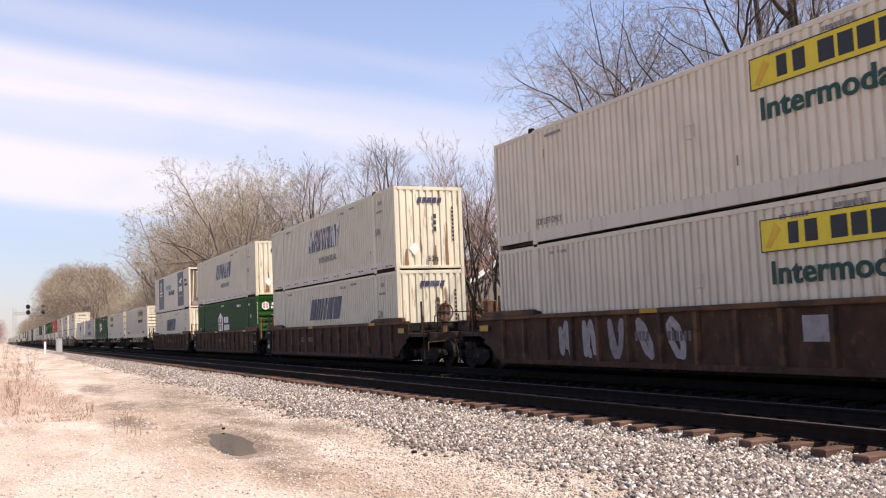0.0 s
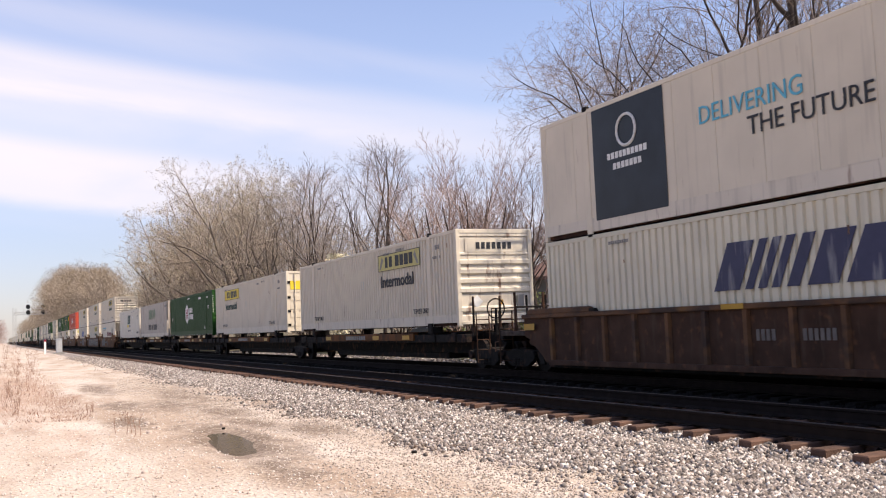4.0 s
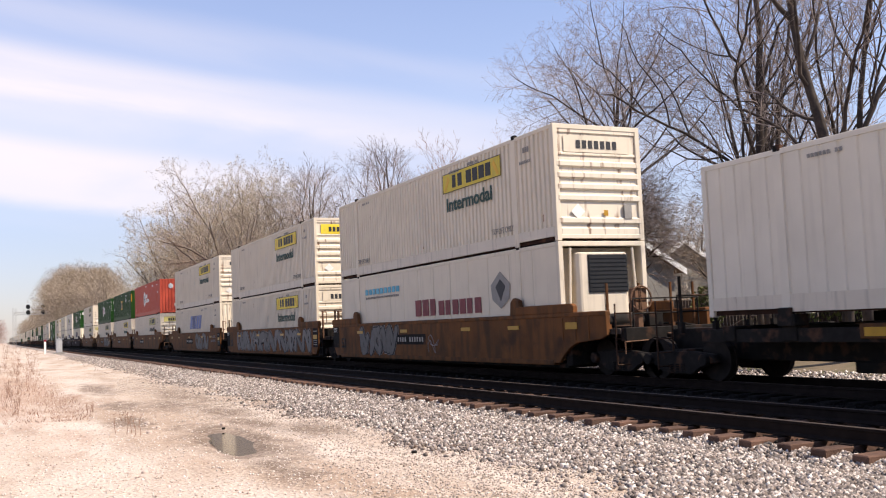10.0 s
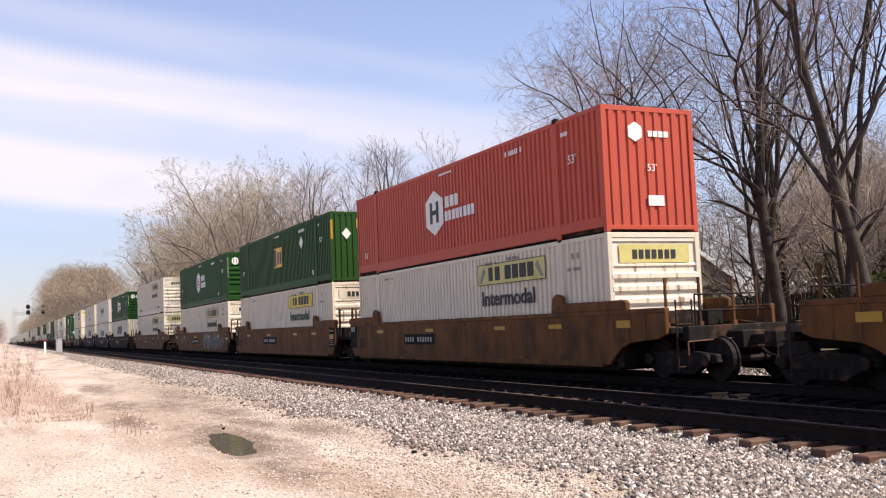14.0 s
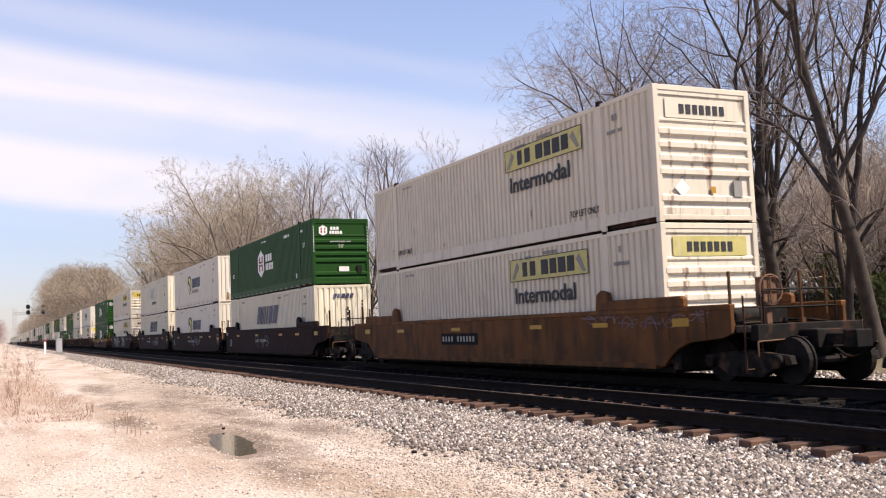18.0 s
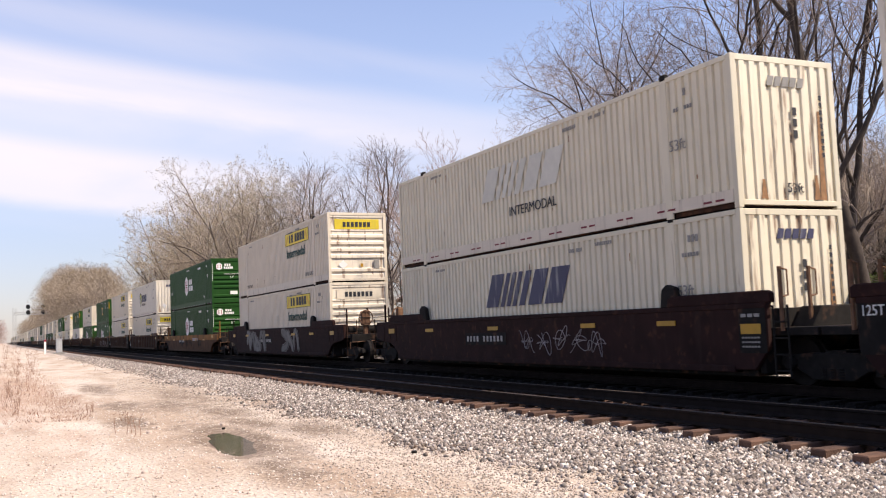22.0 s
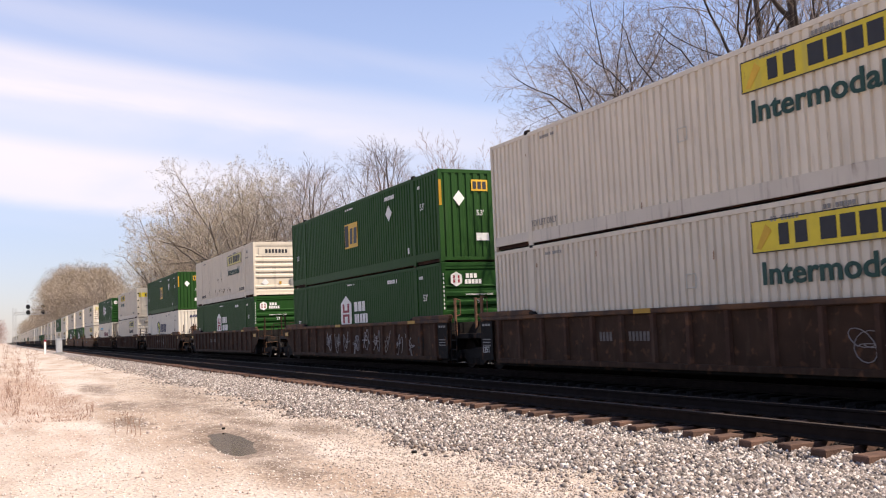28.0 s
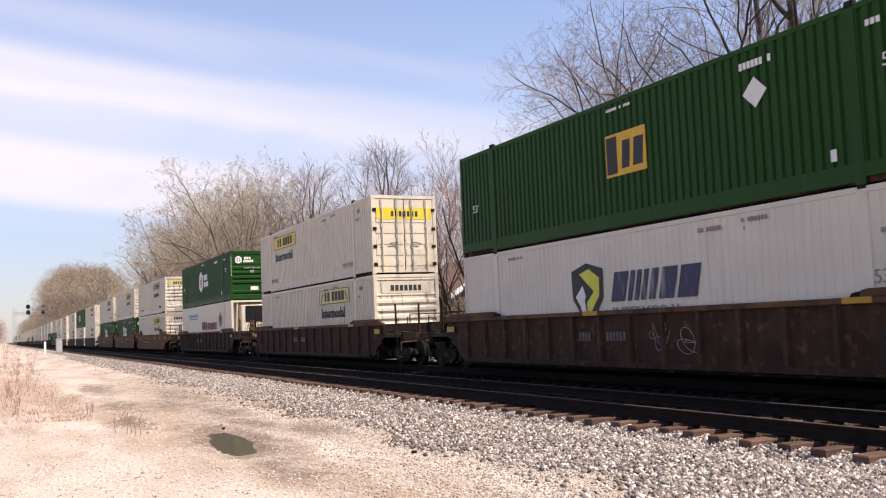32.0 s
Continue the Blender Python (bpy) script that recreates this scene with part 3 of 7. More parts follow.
# ---- tracks ----
def build_track(x, n):
    """Two rails on sleepers."""
    for side in (-1, 1):
        c = x + side * 0.755
        prof = [(-0.07, RAIL - 0.18), (0.07, RAIL - 0.18), (0.07, RAIL - 0.165), (0.012, RAIL - 0.14), (0.012, RAIL - 0.045), (0.036, RAIL - 0.035),
                (0.036, RAIL - 0.004), (-0.036, RAIL - 0.004), (-0.036, RAIL - 0.035), (-0.012, RAIL - 0.045), (-0.012, RAIL - 0.14), (-0.07, RAIL - 0.165)]
        rail = thing("rail", "rusty steel rail with a polished head on wooden sleepers", "rail", "rails of both tracks")
        part("rail_web", Shape().prism([(c + a, b) for a, b in prof], "y", -60, 1500), RAIL_RUST, rail)
        part("rail_head", Shape().prism([(c - 0.034, RAIL - 0.004), (c + 0.034, RAIL - 0.004), (c + 0.022, RAIL), (c - 0.022, RAIL)], "y", -60, 1500), RAIL_TOP, rail, "shiny worn running surface")
    # sleepers under the train get the shade colour in place of wood brown
    wood = TIE if x == NEAR_X else SHADE_DARK
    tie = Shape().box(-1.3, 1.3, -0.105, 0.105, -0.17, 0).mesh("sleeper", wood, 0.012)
    plate = Shape().box(-0.17, 0.17, -0.09, 0.09, 0, 0.014).mesh("tie_plate", RAIL_RUST)
    bed = thing("sleepers", "row of weathered wooden sleepers half sunk in ballast", "sleepers", kind="structure")
    rg = random.Random(n)
    rest = Shape()
    for i in range(-20, 900):
        y = 7.25 + i * 0.556
        dx, top = rg.uniform(-0.07, 0.05), RAIL - 0.190 + rg.uniform(-0.012, 0.006)
        if -6 <= i < n:
            ob = put("sleeper", tie, bed, (x + dx, y + rg.uniform(-0.02, 0.02), top))
            ob.rotation_euler = (rg.uniform(-0.02, 0.02), 0, rg.uniform(-0.02, 0.02))
            if i < 28 and x == NEAR_X:
                for side in (-1, 1):
                    put("tie_plate", plate, ob, (side * 0.755 - dx, 0, 0))
        elif y < 420:
            rest.box(x - 1.3 + dx, x + 1.3 + dx, y - 0.11, y + 0.11, top - 0.15, top)
    tagged(part("sleeper_rest", rest, wood, bed), kind="stuff")


build_track(NEAR_X, 108)
build_track(TRAIN_X, 60)


# ---- containers ----
# in a box's own space: x = -HALF is the side towards the camera, y = -8.075 the end towards it, z = 0 the underside
Y0 = -LENGTH / 2


def ribbed_side(side, pitch, depth, groove, start=-8.0):
    """A pressed steel wall: flat lands and narrow upright grooves, between the rails."""
    s = Shape()
    ys, y = [], start
    while y < 7.99:
        land = pitch - groove
        ys += [(y, 0), (y + land, 0), (y + land + groove * 0.22, depth), (y + groove * 0.78 + land, depth)]
        y += pitch
    ys.append((8.0, 0))
    ys = [p for p in ys if p[0] <= 8.0]
    o = [(side * (HALF - 0.012 - d), y) for y, d in ys]
    o += [(side * (HALF - 0.085), 8.0), (side * (HALF - 0.085), start)]
    k = len(o)
    for x, y in o:
        s.v += [(x, y, 0.14), (x, y, 2.80)]
    s.f = [(2 * i, 2 * ((i + 1) % k), 2 * ((i + 1) % k) + 1, 2 * i + 1) for i in range(k)]
    if side < 0:
        s.f = [tuple(reversed(q)) for q in s.f]
    return s


def flat_side(side, step):
    return ribbed_side(side, step, 0.012, 0.03)


def upright_end(sign, count):
    """An end wall with upright pressings."""
    y, step, o = sign * (-Y0 - 0.040), 2.28 / count, [(-1.20, sign * (-Y0 - 0.09)), (-1.20, sign * (-Y0 - 0.040))]
    for i in range(count):
        x = -1.14 + step * (i + 0.5)
        o += [(x - step * 0.36, y), (x - step * 0.25, y + sign * 0.035), (x + step * 0.25, y + sign * 0.035), (x + step * 0.36, y)]
    return Shape().prism(o + [(1.20, y), (1.20, y - sign * 0.05)], "z", 0.15, 2.78)


def barred_end(sign, count, lo, hi):
    """An end wall with a smooth top field and level pressings below it."""
    y, step = sign * (-Y0 - 0.045), (hi - lo) / count
    o = [(y - sign * 0.05, 0.15), (y + sign * 0.03, 0.15), (y + sign * 0.03, 0.30), (y, 0.33)]
    for i in range(count):
        z = lo + step * (i + 0.5)
        if i == 1 and count > 5:
            continue
        o += [(y, z - step * 0.38), (y + sign * 0.055, z - step * 0.20), (y + sign * 0.055, z + step * 0.16), (y, z + step * 0.32)]
    o += [(y, 2.10), (y + sign * 0.03, 2.13), (y + sign * 0.03, 2.17), (y, 2.20), (y, 2.66), (y + sign * 0.03, 2.69), (y + sign * 0.03, 2.78), (y - sign * 0.05, 2.78)]
    return Shape().prism(o, "x", -1.20, 1.20)


def slab(y0, y1, z0, z1, lift=0.004, thick=0.006):
    """A thin plate on the camera-side wall, y0 > y1 being its left and right edges."""
    x = -HALF - lift
    return Shape().box(x - thick, x, min(y0, y1), max(y0, y1), z0, z1)


LEANING = [(0, 0.17), (0.205, 0.255), (0.285, 0.335), (0.365, 0.415), (0.455, 0.525), (0.57, 0.73), (0.77, 0.97)]


def mark(root, y0, y1, z0, z1, letters, material, slant=0.0, gap=0.2, lift=0.004, seed=0, name="mark_block"):
    """A brand's word, drawn as a row of plain upright or leaning blocks of its size, each a part."""
    w, h = y0 - y1, z1 - z0
    if slant > 0.2 and letters == 5:
        spans = LEANING
    elif letters == 7:
        spans = [(0, 0.09), (0.145, 0.25), (0.36, 0.49), (0.52, 0.64), (0.67, 0.80), (0.83, 0.95)]
    else:
        spans = [(i / letters, (i + 1 - gap * (1.0 + 0.7 * ((i + seed) % 3 == 0))) / letters) for i in range(letters)]
    for p, q in spans:
        def make():
            o = [(0, 0), (-(q - p) * w, 0), (-(q - p) * w - slant * h, h), (-slant * h, h)]
            return Shape().prism(o, "x", -0.006, 0).mesh(name, material)
        put(name, kept((name, round((q - p) * w, 3), round(h, 3), slant, material.name), make), root, (-HALF - lift, y0 - p * w, z0))


def bars(root, y0, y1, z0, z1, n, material, lift=0.004, name="stencil", x=None):
    """Small writing that cannot be read: one bar of its size, broken like words."""
    s = Shape()
    w = (y0 - y1) / n
    x = -HALF - lift if x is None else x
    for i in range(n):
        s.box(x - 0.006, x, y0 - w * (i + 0.75), y0 - w * i, z0, z1)
    return tagged(part(name, s, material, root), kind="stuff")


def hexagon(yc, zc, w, h, lift=0.004, inset=0.0, flat_bottom=None):
    x = -HALF - lift
    o = [(yc, zc + h / 2), (yc - w / 2, zc + h * 0.27), (yc - w / 2, zc - h * 0.27), (yc, zc - h / 2), (yc + w / 2, zc - h * 0.27), (yc + w / 2, zc + h * 0.27)]
    return Shape().prism(o, "x", x - 0.006, x)


def end_plate(x0, x1, z0, z1, lift=0.045):
    y = Y0 - lift + 0.045
    return Shape().box(x0, x1, y - 0.006, y, z0, z1)


def end_hexagon(xc, zc, w, h):
    o = [(xc, zc + h / 2), (xc + w / 2, zc + h * 0.27), (xc + w / 2, zc - h * 0.27), (xc, zc - h / 2), (xc - w / 2, zc - h * 0.27), (xc - w / 2, zc + h * 0.27)]
    return Shape().prism(o, "y", Y0 - 0.012, Y0 - 0.006)


def box_frame(root, paint, far=False):
    """Posts, rails, roof, floor and castings."""
    key = paint.name
    if far:
        def whole():
            s = Shape().box(-1.26, 1.26, -8.0, 8.0, 0.03, 0.14).box(-1.27, 1.27, -8.02, 8.02, 2.79, TALL - 0.02)
            for sx in (-1, 1):
                s.box(*sorted((sx * HALF, sx * 1.22)), -8.0, 8.0, 0, 0.345).box(*sorted((sx * HALF, sx * 1.22)), -8.0, 8.0, 2.76, TALL)
                for sy in (-1, 1):
                    s.box(*sorted((sx * HALF, sx * 1.16)), *sorted((sy * 8.075, sy * 7.95)), 0, TALL)
            return s.mesh("frame", paint)
        put("frame", kept((key, "far"), whole), root)
        return
    put("roof", kept((key, "roof"), lambda: Shape().box(-1.27, 1.27, -8.02, 8.02, 2.80, 2.872).mesh("roof", paint)), root)
    put("underframe", kept((key, "floor"), lambda: Shape().box(-1.22, 1.22, -8.0, 8.0, 0.03, 0.135).mesh("underframe", UNDER)), root)
    band = paint if paint in (GREEN, EMGREEN, RED) else SILL
    rail = kept((key, "bottom_rail"), lambda: Shape().box(-0.03, 0.03, -6.0, 6.0, 0.055, 0.345).box(-0.03, 0.03, -7.95, -6.0, 0.12, 0.345).box(-0.03, 0.03, 6.0, 7.95, 0.12, 0.345).box(-0.034, 0.034, -7.95, 7.95, 0.345, 0.36).mesh("bottom_rail", band))
    top = kept((key, "top_rail"), lambda: Shape().box(-0.035, 0.035, -7.95, 7.95, -0.10, 0).mesh("top_rail", paint, 0.008))
    post = kept((key, "post"), lambda: Shape().box(-0.07, 0.07, -0.06, 0.06, 0, TALL).mesh("corner_post", paint, 0.012))
    lift = kept((key, "lift"), lambda: Shape().box(-0.02, 0.02, -0.10, 0.10, 0.0, 2.80).mesh("lift_post", paint, 0.006))
    cast = kept("casting", lambda: Shape().box(-0.05, 0.05, -0.09, 0.09, -0.06, 0.06).mesh("corner_casting", STEEL, 0.01))
    head = kept((key, "header"), lambda: Shape().box(-1.20, 1.20, -0.05, 0.05, -0.12, 0).mesh("end_header", paint, 0.008))
    sill = kept((key, "sill"), lambda: Shape().box(-1.20, 1.20, -0.05, 0.05, 0.05, 0.15).mesh("end_sill", paint, 0.008))
    for sx in (-1, 1):
        put("bottom_rail", rail, root, (sx * (HALF - 0.03), 0, 0))
        put("top_rail", top, root, (sx * (HALF - 0.036), 0, TALL - 0.01))
        for sy in (-1, 1):
            put("corner_post", post, root, (sx * (HALF - 0.07), sy * (-Y0 - 0.06), 0))
            if not far:
                if sx < 0:
                    put("lift_post", lift, root, (sx * (HALF - 0.012), sy * 6.095, 0))
                put("corner_casting", cast, root, (sx * (HALF - 0.045), sy * 6.095, TALL + 0.004), "dark lifting casting")
                if sx < 0:
                    put("corner_casting", cast, root, (sx * (HALF - 0.045), sy * 6.095, 0.055), "dark lifting casting")
    for sy in (-1, 1):
        put("end_header", head, root, (0, sy * (-Y0 - 0.05), TALL - 0.004))
        put("end_sill", sill, root, (0, sy * (-Y0 - 0.05), 0.003))


SIDES = {"rib": lambda s: ribbed_side(s, 0.222, 0.046, 0.098), "fine": lambda s: ribbed_side(s, 0.20, 0.013, 0.085),
         "panel": lambda s: flat_side(s, 1.22), "open": lambda s: ribbed_side(s, 1.22, 0.012, 0.03, -7.15), "soft": lambda s: ribbed_side(s, 0.40, 0.024, 0.10)}
ENDS = {"bars": lambda s: barred_end(s, 6, 0.36, 2.05), "upright": lambda s: upright_end(s, 9), "few": lambda s: upright_end(s, 6)}


def box_body(name, label, paint, side, end, far=False):
    root = thing(name, label, "container", "containers on the train")
    put("side_wall", kept((paint.name, side, -1), lambda: SIDES[side](-1).mesh("side_wall", paint)), root)
    put("side_wall", kept((paint.name, side, 1), lambda: SIDES[side](1).mesh("side_wall", paint)), root)
    # white and cream ends take the rustier, sun-lightened copy
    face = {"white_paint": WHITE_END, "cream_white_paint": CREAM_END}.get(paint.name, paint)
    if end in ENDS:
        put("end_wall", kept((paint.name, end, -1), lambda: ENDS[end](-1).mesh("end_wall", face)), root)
    put("end_wall", kept((paint.name, "upright", 1), lambda: ENDS["upright"](1).mesh("end_wall", paint)), root)
    box_frame(root, paint, far)
    return root


def words(key, root, text, size, material, y, z, label="", slant=0.0, widen=1.0, bold=0.0, lift=0.006):
    me, w = kept(("words", key, material.name), lambda: lettering(text, size, material, slant, widen, bold))
    return put("lettering", me, root, (-HALF - lift, y, z), label)


def end_words(key, root, text, size, material, x, z, widen=1.0, bold=0.0):
    def make():
        me, w = lettering(text, size, material, 0, widen, bold)
        for v in me.vertices:
            a, b, c = v.co
            v.co = (-b, a, c)
        return me, w
    me, w = kept(("end words", key, material.name), make)
    return put("lettering", me, root, (x, Y0 - 0.012, z))


def small_marks(root, ink, seed, tag="53'", mirror=False):
    """Unreadable stencils as bars, and the readable length mark."""
    rg = random.Random(seed)

    def bar(y, z, n, h, w=0.075):
        s = Shape()
        for i in range(n):
            if rg.random() < 0.9:
                a = y - i * w * 1.35
                s.box(-HALF - 0.012, -HALF - 0.006, a - w, a, z, z + h)
        tagged(part("stencil", s, ink, root), kind="stuff")
    bar(-3.6, 2.46, 9, 0.13)
    bar(0.6, 2.62, 11, 0.06, 0.06)
    words(("len", tag), root, tag, 0.30, ink, -6.65, 1.75)
    bar(-6.4, 2.45, 3, 0.10)
    bar(-5.55, 0.45, 1, 0.2, 0.12)


def white_box(seed, old=False, end="bars", paint=None, faded=False, far=False):
    """White box with a yellow sign over the word Intermodal."""
    paint = paint or WHITE
    flip = end == "doors"
    lab = {"bars": "white corrugated container with %s yellow side sign" % ("faded" if old or faded else "bright"), "doors": "white corrugated container with yellow sign and barred end doors"}[end]
    root = box_body("container", lab, paint, "rib", end, far)
    a = 1.68 if flip else -5.40           # sign's right edge
    yl, yr = a + 3.68, a
    panel = PALE if old or faded else YELLOW
    part("sign_panel", slab(yl, yr, 2.02, 2.60), panel, root, "yellow sign panel")
    ink = INK
    edge = slab(yl, yr, 2.02, 2.04, 0.009)
    edge.box(-HALF - 0.016, -HALF - 0.009, yr, yl, 2.58, 2.60)
    edge.box(-HALF - 0.016, -HALF - 0.009, yl - 0.02, yl, 2.04, 2.58)
    edge.box(-HALF - 0.016, -HALF - 0.009, yr, yr + 0.02, 2.04, 2.58)
    part("sign_border", edge, INK, root)
    mark(root, yl - 0.66, yr + 0.45, 2.13, 2.50, 7, INK, 0.0, 0.28, 0.011, 1)
    for e, q in ((yl - 0.10, -1), (yr + 0.10, 1)):
        part("sign_scroll", Shape().prism([(e, 2.10), (e + q * 0.12, 2.08), (e + q * 0.40, 2.40), (e + q * 0.26, 2.52)], "x", -HALF - 0.016, -HALF - 0.011), GOLD if panel is YELLOW else FADED, root)
    words("intermodal", root, "Intermodal", 0.56, FOREST if not old else INK, yl - 0.18, 1.46, "", 0, 1.19, 0.012)
    if not far:
        words("toplift", root, "TOP LIFT ONLY", 0.23, INK if faded or old else FADED, -4.75, 0.46, "", 0, 0.75)
        words("toplift", root, "TOP LIFT ONLY", 0.23, INK if faded or old else FADED, 6.0, 0.46, "", 0, 0.75)
        small_stencils(root, FADED, seed)
        for z in (1.64,):
            part("placard_holder", Shape().ring((-HALF - 0.008, 0.0, z), (1, 0, 0), 0.19, 0.012, 4), GHOST, root, "faint diamond placard frame")
    if faded:
        g = random.Random(seed)
        for k in range(18):
            y, z = g.uniform(-2.5, 4.0), g.choice((0.56, 0.60, 0.64, 0.72, 1.35))
            part("rust_hole", Shape().prism([(y, z + 0.10), (y - 0.07, z + 0.08), (y - 0.06, z), (y + 0.02, z - 0.02)], "x", -HALF - 0.009, -HALF - 0.004), STEEL, root, "dark scraped patch")
            w, h = g.uniform(0.03, 0.06), g.uniform(0.08, 0.2)
            part("rust_run", Shape().prism([(y - 0.01, z), (y - w, z), (y - w * 0.7, z - h), (y - w * 0.4, z - h)], "x", -HALF - 0.007, -HALF - 0.004), RUSTY, root, "brown rust run")
    if end == "bars":
        part("end_sign", end_plate(-0.98, 0.98, 2.20, 2.62, 0.022), panel if seed % 3 == 0 else paint, root)
        s = Shape()
        for i in range(7):
            s.box(-0.62 + i * 0.18, -0.50 + i * 0.18, Y0 + 0.004, Y0 + 0.016, 2.30, 2.50)
        tagged(part("end_mark", s, INK, root, "row of dark blocks"), kind="stuff")
        if not far:
            part("placard", Shape().prism([(-0.86, 0.72), (-0.66, 0.52), (-0.46, 0.72), (-0.66, 0.92)], "y", Y0 + 0.0, Y0 + 0.006), CHALK, root)
            part("vent_box", Shape().box(0.70, 0.92, Y0 - 0.03, Y0 + 0.02, 0.55, 0.90), FADED, root)
            part("label_plate", Shape().box(0.10, 0.22, Y0 - 0.004, Y0 + 0.004, 0.62, 0.76), AMBER, root)
    elif end == "doors":
        doors(root, paint)
    return root


def small_stencils(root, ink, seed):
    rg = random.Random(seed)
    for y, z, n, h, w in ((-3.4, 2.62, 8, 0.08, 0.06), (-2.2, 2.55, 8, 0.09, 0.06), (-6.6, 2.40, 3, 0.14, 0.08), (-6.4, 2.12, 7, 0.08, 0.06), (5.4, 2.60, 9, 0.07, 0.06)):
        s = Shape()
        for i in range(n):
            if rg.random() < 0.85:
                a = y - i * w * 1.4
                s.box(-HALF - 0.012, -HALF - 0.006, a - w, a, z, z + h)
        tagged(part("stencil", s, ink, root), kind="stuff")
    scuffs = Shape()
    for i in range(rg.randint(3, 6)):
        y, z = rg.uniform(-7.6, 7.6), rg.choice((rg.uniform(0.3, 0.8), rg.uniform(1.9, 2.6)))
        scuffs.box(-HALF - 0.010, -HALF - 0.006, y, y + rg.uniform(0.02, 0.04), z, z + rg.uniform(0.05, 0.2))
    tagged(part("scuff", scuffs, RUSTY, root, "rusty scrapes"), kind="stuff")


def doors(root, paint):
    """Two doors with lock rods, hinges and a yellow band."""
    y = Y0
    for sx in (-1, 1):
        d = Shape().box(min(sx * 0.02, sx * 1.16), max(sx * 0.02, sx * 1.16), y + 0.02, y + 0.06, 0.16, 2.76)
        for i in range(5):
            z = 0.30 + i * 0.40
            d.box(min(sx * 0.06, sx * 1.12), max(sx * 0.06, sx * 1.12), y + 0.004, y + 0.02, z, z + 0.22)
        door = part("door", d, paint, root, "door with level pressings")
        for k in (0.30, 0.88):
            s = Shape().rod((sx * k, y - 0.03, 0.10), (sx * k, y - 0.03, 2.80), 0.022)
            for z in (0.35, 1.0, 1.7, 2.4):
                s.box(sx * k - 0.05, sx * k + 0.05, y - 0.035, y + 0.02, z, z + 0.07)
            part("lock_rod", s, CHROME if k < 0.5 else paint, door, "upright lock rod")
        h = Shape()
        for z in (0.3, 0.95, 1.6, 2.3):
            h.box(min(sx * 1.10, sx * 1.24), max(sx * 1.10, sx * 1.24), y - 0.02, y + 0.03, z, z + 0.12)
        part("hinges", h, STEEL, door)
        part("door_handle", Shape().rod((sx * 0.30, y - 0.05, 1.15), (sx * 0.62, y - 0.05, 1.12), 0.016), STEEL, door)
        part("door_band", Shape().box(min(sx * 0.07, sx * 1.10), max(sx * 0.07, sx * 1.10), y - 0.004, y + 0.003, 2.02, 2.44), YELLOW, door, "yellow band")
    s = Shape()
    for i in range(7):
        s.box(-0.52 + i * 0.16, -0.42 + i * 0.16, y - 0.010, y - 0.004, 2.12, 2.32)
    tagged(part("end_mark", s, INK, root), kind="stuff")


